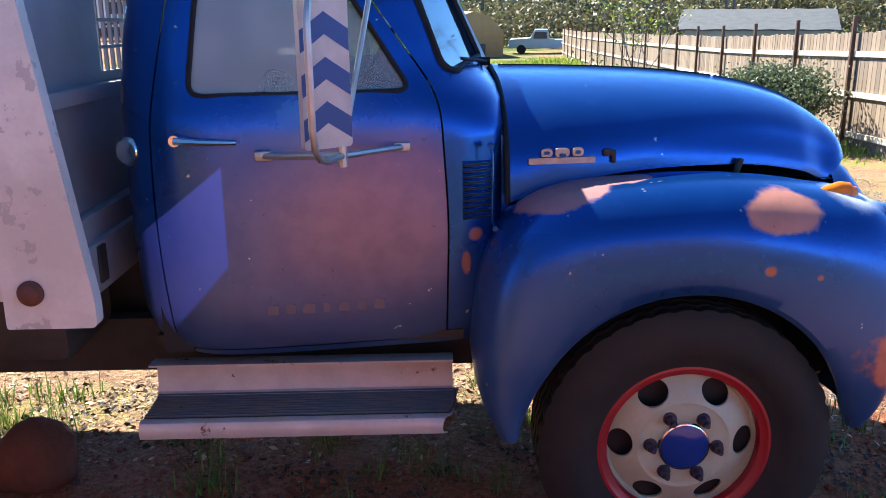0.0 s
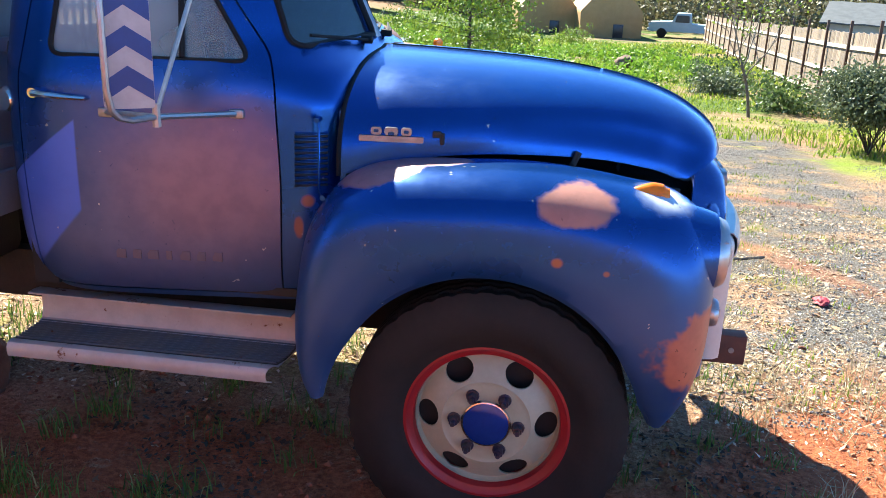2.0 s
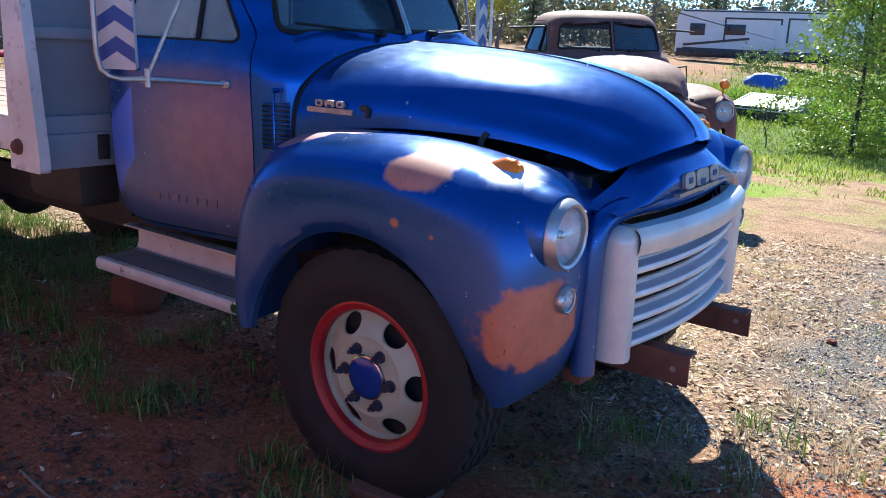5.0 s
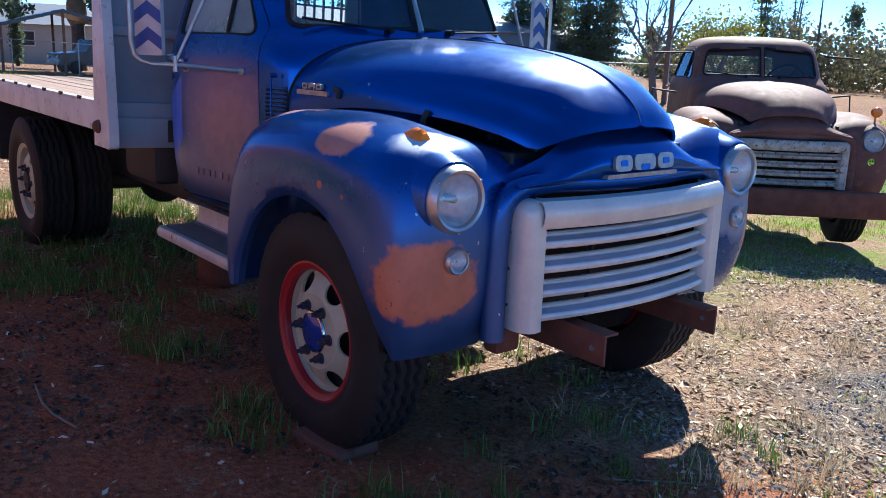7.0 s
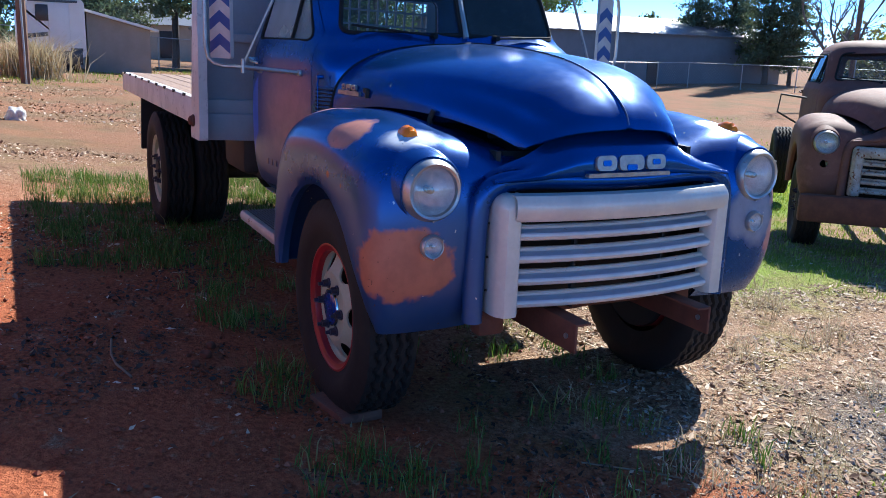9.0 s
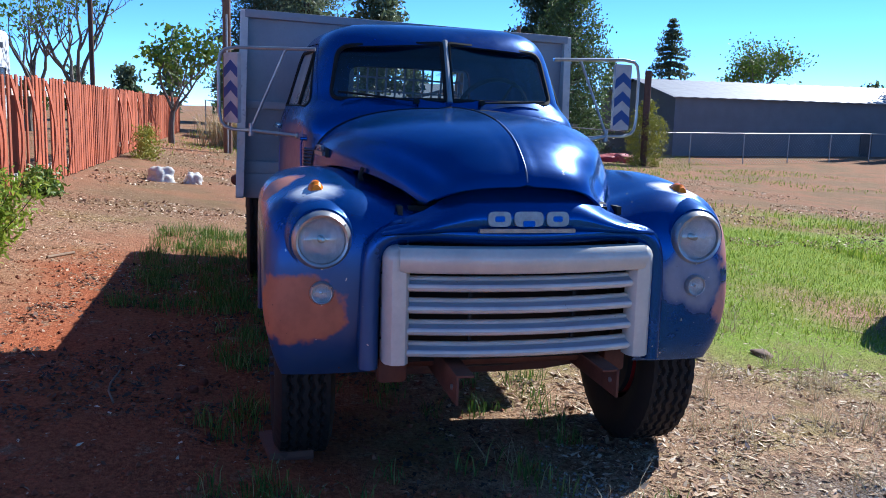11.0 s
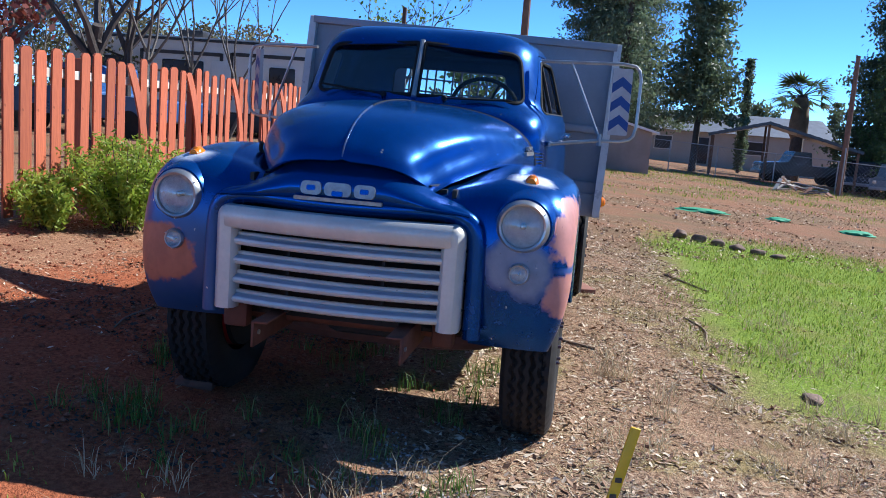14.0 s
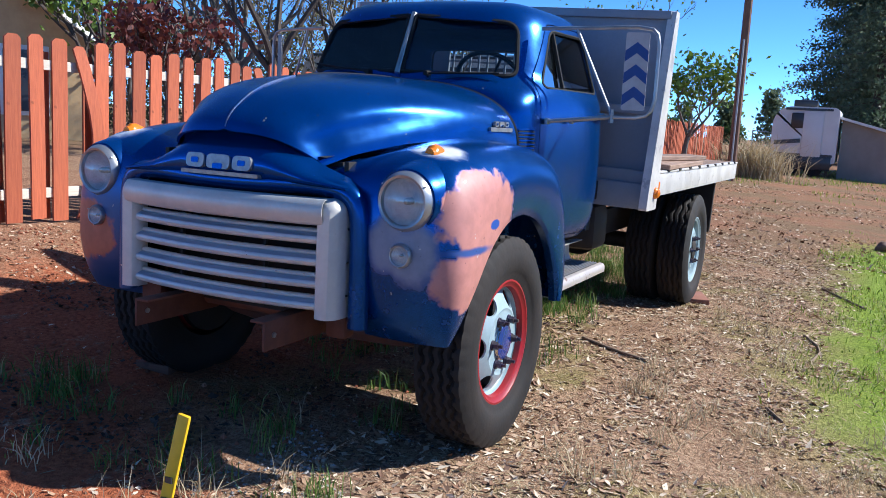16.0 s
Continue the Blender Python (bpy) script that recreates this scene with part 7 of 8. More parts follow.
def parked_car(name, label, m, paint, pickup=False, long=4.8, h=1.75):
    c = thing(name, label, "car", m)
    bm = B()
    if pickup:
        prof = [(0, 0.45), (long, 0.45), (long, 1.0), (long * 0.56, 1.02), (long * 0.54, h), (long * 0.36, h), (long * 0.30, 1.15), (0.08, 1.05)]
    else:
        prof = [(0, 0.45), (long, 0.45), (long, 1.0), (long * 0.95, h - 0.05), (long * 0.42, h), (long * 0.28, 1.1), (0.1, 0.98)]
    add_prism(bm, rounded(prof, 0.09), 1.8, Matrix.Translation((0, 0.9, 0)) @ ALONG_Y)
    part("body", bm, paint, c)
    bm = B()
    x0, x1 = (long * 0.34, long * 0.53) if pickup else (long * 0.36, long * 0.9)
    add_prism(bm, rounded([(x0, 1.12), (x1, 1.12), (x1 - 0.05, h - 0.14), (x0 + 0.12, h - 0.14)], 0.06), 1.83, Matrix.Translation((0, 0.9, 0)) @ ALONG_Y)
    part("window", bm, RV_DARK, c)
    for x in (long * 0.18, long * 0.8):
        for y in (0.1, 1.7):
            bm = B()
            add_cyl(bm, (x, y - 0.12, 0.34), (x, y + 0.12, 0.34), 0.34, 0.34, 20)
            part("wheel", bm, RUBBER, c)
    bm = B()
    add_box(bm, (0.06, 1.7, 0.16), (-0.03, 0.9, 0.55), None, 0.02)
    part("bumper", bm, GALV, c)
    for y in (0.25, 1.55):
        bm = B()
        add_cyl(bm, (0.08, y, 0.85), (0.0, y, 0.85), 0.1, 0.1, 14)
        part("headlight", bm, LENS, c)
    return c


PALE_BLUE = plain("faded_pale_blue_paint", (0.36, 0.47, 0.52), (0.30, 0.40, 0.45), 0.5, 0.0, 2, 0.05, 30, 0.03)
WHITE_CAR = plain("silver_car_paint", (0.24, 0.25, 0.26), (0.20, 0.21, 0.22), 0.3, 0.1, 2, 0.03, 30)
DARK_CAR = plain("dark_car_paint", (0.04, 0.045, 0.05), (0.06, 0.065, 0.07), 0.25, 0.2, 2, 0.03, 30)
BLUE_CAR = plain("blue_car_paint", (0.03, 0.10, 0.26), (0.04, 0.12, 0.3), 0.3, 0.2, 2, 0.03, 30)
parked_car("pickup_truck", "faded pale blue pickup parked in the grass", Matrix.Translation(from_eye(E2, 85.6, 66)) @ Matrix.Rotation(radians(-8), 4, "Z"), PALE_BLUE, True, 5.4)
parked_car("parked_suv", "silver grey parked car behind the wire fence", Matrix.Translation(from_eye(E12, 160.2, 48)) @ Matrix.Rotation(radians(150), 4, "Z"), WHITE_CAR)
parked_car("parked_suv", "dark parked car behind the wire fence", Matrix.Translation(from_eye(E12, 162.0, 50)) @ Matrix.Rotation(radians(150), 4, "Z"), DARK_CAR)
parked_car("parked_pickup", "dark pickup under the carport", Matrix.Translation(from_eye(E13, 169.4, 50)) @ Matrix.Rotation(radians(95), 4, "Z"), DARK_CAR, True)
parked_car("parked_pickup", "blue pickup behind the red fence", Matrix.Translation((-16.0, -14.0, ground_z(-16, -12))) @ Matrix.Rotation(radians(80), 4, "Z"), BLUE_CAR, True)

for az, d in ((91.9, 64), (87.9, 62)):
    tent = thing("tarp_shelter", "tan tarp shelter shaped like a small barn", "shelter", Matrix.Translation(from_eye(E2, az, d)) @ Matrix.Rotation(radians(8), 4, "Z"), "tarp shelters")
    bm = B()
    add_prism(bm, rounded([(-2.1, -0.2), (2.1, -0.2), (2.15, 1.7), (1.2, 2.75), (0, 3.1), (-1.2, 2.75), (-2.15, 1.7)], 0.15), 6.0, Matrix.Translation((0, 3, 0)) @ ALONG_Y)
    part("cover", bm, TAN_TARP, tent)
    bm = B()
    add_box(bm, (0.7, 0.05, 0.9), (0.5, -0.01, 0.45), None, 0.02)
    part("flap", bm, RV_DARK, tent)


def utility_pole(label, at, h, r=0.13, lean=0.0):
    p = thing("utility_pole", label, "pole", Matrix.Translation(at) @ Matrix.Rotation(lean, 4, "X"), "utility poles")
    bm = B()
    add_tube(bm, [(0, 0, -0.5), (0, 0, h / 2), (0, 0, h)], lambda t: r * (1.1 - 0.35 * t), 10)
    part("pole", bm, POLE_WOOD, p)
    bm = B()
    add_cyl(bm, (r * 1.1, 0, 0), (r * 1.1, 0, h * 0.35), 0.03, 0.03, 6)
    part("conduit", bm, GALV, p)
    return p


utility_pole("tall brown wooden utility pole", (-24.0, -1.55, ground_z(-24, -1.55)), 12)
utility_pole("weathered wooden pole without wires", from_eye(E12, 163.7, 44.5), 6.4)
utility_pole("leaning wooden utility pole", from_eye(E8, 128.0, 46), 11)
bm = B()
p = from_eye(E12, 190.8, 28)
add_tube(bm, [p - Vector((0, 0, 0.5)), p + Vector((0, 0, 4.6))], 0.07, 8)
solo("steel_post", bm, POST_STEEL, "tall brown steel post by the fence", "post")
bm = B()
p = from_eye(E12, 155.4, 42.5)
add_cyl(bm, p - Vector((0, 0, 0.3)), p + Vector((0, 0, 4.5)), 0.16, 0.16, 12)
solo("chimney_post", bm, POST_STEEL, "thick rusty post before the warehouse", "post")

# wires
for k, (a, b, sag) in enumerate((((-24, -1.55, 11.8), (-60, 6, 9.5), 1.6), ((-24, -1.45, 11.2), (-60, 7.5, 8.8), 1.9), ((-24, -1.6, 11.6), (-24, -60, 12.5), 2.0), ((-24, -1.6, 11.9), (6, -30, 10.5), 1.5))):
    bm = B()
    a, b = Vector(a), Vector(b)
    pts = [a.lerp(b, t) - Vector((0, 0, sag * 4 * t * (1 - t))) for t in np.linspace(0, 1, 20)]
    add_tube(bm, pts, 0.014, 4)
    solo("overhead_wire", bm, RV_DARK, "thin dark overhead wire", "wire")

# wire mesh fence across the lot
link = thing("chain_link_fence", "galvanised chain-link fence with thin posts", "fence")
corner_pts = [from_eye(E16, 187, 42), from_eye(E13, 172, 48), from_eye(E12, 164, 46), from_eye(E12, 156, 44), from_eye(E11, 148, 48), from_eye(E11, 139, 58), from_eye(E8, 125, 60)]
wires = B()
for a, b in zip(corner_pts, corner_pts[1:]):
    L = (b - a).length
    n = max(1, round(L / 3.0))
    for i in range(n):
        p, q = a.lerp(b, i / n), a.lerp(b, (i + 1) / n)
        p.z, q.z = ground_z(p.x, p.y, False), ground_z(q.x, q.y, False)
        bm = B()
        add_cyl(bm, p - Vector((0, 0, 0.2)), p + Vector((0, 0, 1.6)), 0.03, 0.03, 8)
        part("post", bm, GALV, link)
        bm = B()
        add_cyl(bm, p + Vector((0, 0, 1.58)), q + Vector((0, 0, 1.58)), 0.02, 0.02, 6)
        part("top_rail", bm, GALV, link)
        seg = (q - p)
        m = 16
        for j in range(m):
            for sgn in (1, -1):
                u0 = j / m
                s0, s1 = (u0, min(1.0, u0 + 0.5)) if sgn > 0 else (u0, max(0.0, u0 - 0.5))
                h1 = abs(s1 - s0) / 0.5 * 1.55
                w0, w1 = p + seg * s0, p + seg * s1 + Vector((0, 0, h1))
                o = Vector((0, 0, 0.006))
                vs = [wires.verts.new(v) for v in (w0 - o, w1 - o, w1 + o, w0 + o)]
                wires.faces.new(vs)
tagged(part("wire_mesh", wires, GALV, link), kind="stuff")

# ---------------------------------------------------------------- small things near the truck
YELLOW = plain("yellow_plastic", (0.85, 0.50, 0.01), (0.75, 0.42, 0.01), 0.4, 0.0, 10, 0.05, 60)
stake = thing("marker_stake", "thin yellow utility marker stake leaning in the dirt", "stake")
bm = B()
sz = ground_z(2.33, 1.10)
low, high = Vector((2.33, 1.02, sz - 0.1)), Vector((2.293, 1.222, 0.815))
d = (high - low)
m = Matrix.Translation((low + high) / 2) @ d.to_track_quat("Z", "Y").to_matrix().to_4x4()
add_box(bm, (0.010, 0.026, d.length), (0, 0, 0), None, 0.003)
bmesh.ops.transform(bm, matrix=m, verts=bm.verts)
part("blade", bm, YELLOW, stake)
for k in range(7):
    bm = B()
    c = low.lerp(high, 0.86 - 0.045 * k)
    add_box(bm, (0.016, 0.016, 0.012), c)
    part("lettering_bar", bm, RV_DARK, stake, "small dark bar of lettering")

# fan palm beyond the carport
PALM_LEAF = leaf_material("palm_fronds", (0.05, 0.085, 0.02), (0.11, 0.15, 0.045))
THATCH = plain("dead_palm_thatch", (0.22, 0.15, 0.09), (0.15, 0.10, 0.06), 0.9, 0.0, 5, 0.5, 30, 0.0, 0.02)
palm = thing("fan_palm", "fan palm with a shaggy brown skirt", "tree", Matrix.Translation(from_eye(E13, 167.6, 60)) @ Matrix.Scale(1.18, 4), "trees")
bm = B()
add_tube(bm, [(0, 0, -0.3), (0.1, 0, 2.5), (0, 0, 4.6)], lambda t: 0.38 - 0.12 * t, 10, 1)
part("trunk", bm, BARK, palm)
bm = B()
add_lathe(bm, [(0.30, 2.2), (0.50, 2.6), (0.48, 3.4), (0.36, 4.3), (0.2, 4.6)], Matrix(), 14)
part("thatch", bm, THATCH, palm)
palm_rng = random.Random(4)
for k in range(26):
    a, up = palm_rng.random() * 6.28, palm_rng.uniform(-0.4, 1.2)
    d = Vector((math.cos(a), math.sin(a), up)).normalized()
    base, hub = Vector((0, 0, 4.55)), Vector((0, 0, 4.55)) + d * 1.0
    side = d.cross(Vector((0, 0, 1))).normalized()
    bm = B()
    add_tube(bm, [base, hub], 0.025, 4)
    for j in range(11):
        q = (j / 10 - 0.5) * 2.4
        tip = hub + (d * math.cos(q) + side * math.sin(q)) * 1.0 - Vector((0, 0, 0.25 * abs(q) + 0.15))
        w = (side * math.cos(q) - d * math.sin(q)) * 0.07
        vs = [bm.verts.new(v) for v in (hub, hub.lerp(tip, 0.5) + w, tip, hub.lerp(tip, 0.5) - w)]
        bm.faces.new(vs)
    part("frond", bm, PALM_LEAF, palm)


# ---------------------------------------------------------------- ground cover near the camera's way
def island_material(name, stops, rough=0.85, translucent=0.0):
    n = Nodes(name)
    geo = n.t.nodes.new("ShaderNodeNewGeometry")
    r = n.t.nodes.new("ShaderNodeValToRGB")
    els = r.color_ramp.elements
    while len(els) < len(stops):
        els.new(0.5)
    for e, (p, c) in zip(els, stops):
        e.position, e.color = p, (*c, 1)
    n.link(geo.outputs["Random Per Island"], r.inputs[0])
    n.out(r.outputs[0], rough, 0.0)
    if translucent:
        tr = n.add("ShaderNodeBsdfTranslucent")
        n.link(r.outputs[0], tr.inputs["Color"])
        mx = n.t.nodes.new("ShaderNodeMixShader")
        mx.inputs[0].default_value = translucent
        n.link(n.b.outputs[0], mx.inputs[1])
        n.link(tr.outputs[0], mx.inputs[2])
        n.link(mx.outputs[0], n.t.nodes["Material Output"].inputs[0])
    return n.m


GRASS = island_material("grass_blades", [(0.0, (0.045, 0.10, 0.012)), (0.6, (0.10, 0.20, 0.03)), (0.85, (0.20, 0.28, 0.06)), (1.0, (0.42, 0.36, 0.16))], 0.6, 0.3)
FIELD = island_material("field_weeds", [(0.0, (0.10, 0.17, 0.02)), (0.6, (0.25, 0.35, 0.04)), (1.0, (0.48, 0.48, 0.10))], 0.6, 0.35)
STRAW = island_material("dry_straw", [(0.0, (0.30, 0.22, 0.12)), (0.6, (0.52, 0.42, 0.25)), (1.0, (0.66, 0.56, 0.38))], 0.8, 0.2)
DEAD_LEAF = island_material("dead_leaves", [(0.0, (0.10, 0.048, 0.028)), (0.3, (0.24, 0.125, 0.07)), (0.65, (0.48, 0.31, 0.19)), (1.0, (0.78, 0.66, 0.50))], 0.8, 0.1)
SHADED_LEAF = island_material("shaded_leaves", [(0.0, (0.020, 0.012, 0.008)), (0.6, (0.055, 0.030, 0.020)), (1.0, (0.16, 0.085, 0.055))], 0.7)
PEBBLE = island_material("pebbles", [(0.0, (0.15, 0.14, 0.135)), (0.5, (0.25, 0.24, 0.23)), (1.0, (0.42, 0.40, 0.38))], 0.9)
CLOD = island_material("red_clods", [(0.0, (0.14, 0.04, 0.02)), (0.6, (0.28, 0.09, 0.045)), (1.0, (0.40, 0.16, 0.09))], 0.95)

gr = np.random.default_rng(12)
VN = np.vectorize(lambda a, b, s, o: noise.noise((a * s, b * s, o)))


def heights(x, y):
    return np.array([ground_z(a, b) for a, b in zip(x, y)])


def mesh_of(name, V, F, material, label, category):
    me = bpy.data.meshes.new(name)
    me.from_pydata(V.reshape(-1, 3).tolist(), [], F.tolist())
    me.materials.append(material)
    return tagged(new(name, me), label, category, kind="stuff")


def blades(name, x, y, h, w, material, label, lean=0.35):
    """Bent grass blades, each of five corners, at the given places."""
    n = len(x)
    z = heights(x, y)
    a = gr.uniform(0, 2 * np.pi, n)
    b = gr.uniform(0, 2 * np.pi, n)
    side = np.stack([np.cos(a), np.sin(a), np.zeros(n)], 1) * (w / 2)[:, None]
    bend = np.stack([np.cos(b), np.sin(b), np.zeros(n)], 1) * (h * gr.uniform(0.05, lean * 2, n))[:, None]
    base = np.stack([x, y, z - 0.01], 1)
    up = np.array([0, 0, 1.0])
    mid = base + up * (h * 0.55)[:, None] + bend * 0.3
    tip = base + up * (h * (1 - 0.25 * gr.random(n)))[:, None] + bend
    V = np.stack([base - side, base + side, mid + side * 0.7, mid - side * 0.7, tip], 1)
    k = np.arange(n)[:, None] * 5
    quads = np.concatenate([k, k + 1, k + 2, k + 3], 1).tolist()
    tris = np.concatenate([k + 3, k + 2, k + 4], 1).tolist()
    me = bpy.data.meshes.new(name)
    me.from_pydata(V.reshape(-1, 3).tolist(), [], quads + tris)
    me.materials.append(material)
    return tagged(new(name, me), label, "grass", kind="stuff")


def tufts(centres, per, spread):
    c = np.repeat(np.array(centres), per, axis=0)
    return c[:, 0] + gr.normal(0, spread, len(c)), c[:, 1] + gr.normal(0, spread, len(c))


# shaded tufts along the right side and below the front of the truck
spots = []
for lo, hi, y0, y1, n in ((-6.5, -2.4, -2.0, 0.55, 520), (-1.8, -0.7, -1.25, -0.85, 15), (-0.6, 0.1, -1.3, -1.0, 9), (0.5, 1.2, -0.75, 0.8, 16), (-2.0, 0.2, -0.7, 0.8, 34), (0.35, 0.95, -1.25, -0.85, 11), (-2.8, -1.5, -1.3, -0.4, 16)):
    spots += [(gr.uniform(lo, hi), gr.uniform(y0, y1)) for _ in range(n)]
x, y = tufts(spots, 26, 0.045)
blades("grass_tufts", x, y, gr.uniform(0.04, 0.17, len(x)), gr.uniform(0.004, 0.008, len(x)), GRASS, "loose tufts of green grass in the shade")
# green strip on the sunny side
n = 70000
x, y = gr.uniform(-13, 1.5, n), gr.uniform(1.8, 12, n)
m = VN(x, y, 0.5, 2.0) * 1.3 + VN(x, y, 1.7, 5.0) * 0.6
fade = np.clip((y + m * 0.9 - 1.9) / 0.8, 0, 1) * np.clip((12 - y + m * 3) / 5, 0, 1) * np.clip((x + m * 2 + 12.5) / 3, 0, 1) * np.clip((-0.9 - x - m * 1.5) / 1.2, 0, 1)
keep = gr.random(n) < fade
x, y = x[keep], y[keep]
blades("grass_strip", x, y, gr.uniform(0.03, 0.085, len(x)), gr.uniform(0.006, 0.013, len(x)), FIELD, "short green grass beyond the truck")
# weeds of the field and beside the drive
n = 90000
x, y = gr.uniform(-16, 9, n), 8 + 42 * gr.random(n) ** 1.4
m = VN(x, y, 0.22, 7.0) * 3 + VN(x, y, 0.9, 8.0)
keep = ((x < 0.4 + m * 0.3) | (x > 3.7 + m * 0.3) | (y + m > 12.5)) & (m > np.where(y > 14, -1.3, 0.0)) & (gr.random(n) < np.clip((x + m * 1.5 + 13) / 5, 0.06, 1) * np.clip((y + m - 7.5) / 4, 0, 1))
x, y, mm = x[keep], y[keep], m[keep]
blades("field_grass", x, y, gr.uniform(0.03, 0.10, len(x)) * (1 + np.clip(mm, 0, 2) * 0.6) * np.clip((y - 14) / 8, 1, 3), gr.uniform(0.012, 0.035, len(x)) * (0.6 + y / 25), FIELD, "bright green weeds and field grass")
x, y = tufts([(gr.uniform(0.9, 3.6), gr.uniform(1.0, 9)) for _ in range(120)] + [(gr.uniform(1.3, 3.4), gr.uniform(-1.6, 1.2)) for _ in range(60)], 16, 0.06)
blades("drive_grass", x, y, gr.uniform(0.02, 0.07, len(x)), gr.uniform(0.004, 0.010, len(x)), FIELD, "small green tufts in the gravel drive")
# dry straw over the sunny ground
n = 52000
x, y = gr.uniform(-6, 4.2, n), gr.uniform(-0.5, 6.0, n)
keep = (VN(x, y, 1.1, 3.0) > -0.25) & ((y > 1.1) | (x > 1.5)) & ~((x > 0.8) & (y > 1.3) & (gr.random(n) < 0.6))
x, y = x[keep], y[keep]
blades("dry_grass", x, y, gr.uniform(0.01, 0.05, len(x)), gr.uniform(0.003, 0.007, len(x)), STRAW, "short dry straw-coloured grass", 1.2)
spots = [(gr.normal(1.45, 0.35), gr.normal(0.6, 0.6)) for _ in range(22)] + [(gr.uniform(-5, 2.0), gr.uniform(1.2, 3.2)) for _ in range(50)]
x, y = tufts(spots, 30, 0.05)
blades("dry_tufts", x, y, gr.uniform(0.05, 0.20, len(x)), gr.uniform(0.003, 0.006, len(x)), STRAW, "wiry dry grass tufts", 0.8)


def flakes(name, x, y, size, material, label, category, long=1.6, tilt=0.5):
    """Curled flat scraps of four corners lying on the ground."""
    n = len(x)
    z = heights(x, y) + size * 0.25 * gr.random(n)
    a = gr.uniform(0, 2 * np.pi, n)
    t1, t2 = gr.normal(0, tilt, n), gr.normal(0, tilt, n)
    u = np.stack([np.cos(a), np.sin(a), t1], 1) * (size * long / 2)[:, None]
    v = np.stack([-np.sin(a), np.cos(a), t2], 1) * (size / 2)[:, None]
    c = np.stack([x, y, z], 1)
    j = gr.uniform(0.5, 1.1, (n, 4, 1))
    V = np.stack([c - u, c + v, c + u, c - v], 1)
    V = c[:, None] + (V - c[:, None]) * j
    V[:, 1, 2] += size * 0.25 * gr.random(n)
    return mesh_of(name, V, np.arange(4 * n).reshape(-1, 4), material, label, category)


n = 110000
x, y = gr.uniform(-9, 4, n), gr.uniform(-3.8, 5, n)
dens = VN(x, y, 0.8, 11.0) * 0.6 + VN(x, y, 2.5, 12.0) * 0.4
shade = (y < -0.2) & (y > -2.3) & (x > -3)
sward = (x < -1.2) & (y > 2.2 - 0.5 * dens)
keep = (dens > -0.15) & (~shade | (gr.random(n) < 0.10)) & ~((x > 1.0) & (y > 1.6) & (gr.random(n) < 0.6)) & ~(sward & (gr.random(n) < 0.97))
x, y = x[keep], y[keep]
flakes("leaf_litter", x, y, 0.006 + 0.020 * gr.random(len(x)) ** 2.5, DEAD_LEAF, "scattered dead leaves and bark scraps", "litter", 2.6, 0.28)
n = 7000
x, y = gr.uniform(-14, 2.5, n), gr.uniform(-3.7, 4, n)
keep = ~((x < -1.2) & (y > 2.2)) & ((y > 0.2) | (y < -2.2) | (gr.random(n) < 0.12))
x, y = x[keep], y[keep]
flakes("wood_chips", x, y, gr.uniform(0.006, 0.014, len(x)), STRAW, "pale splintered wood chips", "litter", 7.0, 0.15)
# dead leaves over the red earth beside the truck, the shade put into their dark colour
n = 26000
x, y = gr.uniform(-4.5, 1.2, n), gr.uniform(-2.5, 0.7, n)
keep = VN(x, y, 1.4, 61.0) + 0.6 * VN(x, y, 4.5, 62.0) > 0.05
x, y = x[keep], y[keep]
flakes("shaded_leaves", x, y, 0.006 + 0.024 * gr.random(len(x)) ** 2, SHADED_LEAF, "dead leaves coloured dark for the shade on the red earth", "litter", 1.8, 0.4)


# sunlit litter: bark shreds, curled leaves and long splinters
def sunny(n, x0=-8.0, x1=4.3, y0=0.35, y1=5.5):
    x, y = gr.uniform(x0, x1, n), gr.uniform(y0, y1, n)
    m = VN(x, y, 1.3, 41.0) + 0.7 * VN(x, y, 4.0, 42.0)
    keep = (m > -0.25) & ~((x < -1.2) & (y > 2.2 + 0.4 * m) & (gr.random(n) < 0.97)) & ~((x > 0.7) & (y > 1.2) & (gr.random(n) < 0.6))
    return x[keep], y[keep]


x, y = sunny(95000)
flakes("bark_shreds", x, y, 0.008 + 0.022 * gr.random(len(x)) ** 2.5, DEAD_LEAF, "shredded bark and curled leaves in the sun", "litter", 3.2, 0.30)
x, y = sunny(1500)
flakes("curled_leaves", x, y, gr.uniform(0.014, 0.032, len(x)), DEAD_LEAF, "larger curled brown leaves on the ground", "litter", 1.5, 0.35)
x, y = sunny(42000)
flakes("wood_splinters", x, y, gr.uniform(0.003, 0.009, len(x)), STRAW, "pale long straw and wood splinters on the ground", "litter", 11.0, 0.10)

n = 34000
x, y = -8 - 34 * gr.random(n) ** 1.5, gr.uniform(-3.7, 16, n)
keep = VN(x, y, 0.35, 31.0) > -0.1
x, y = x[keep], y[keep]
flakes("bark_mulch", x, y, gr.uniform(0.02, 0.06, len(x)), DEAD_LEAF, "brown bark mulch over the open lot", "litter")


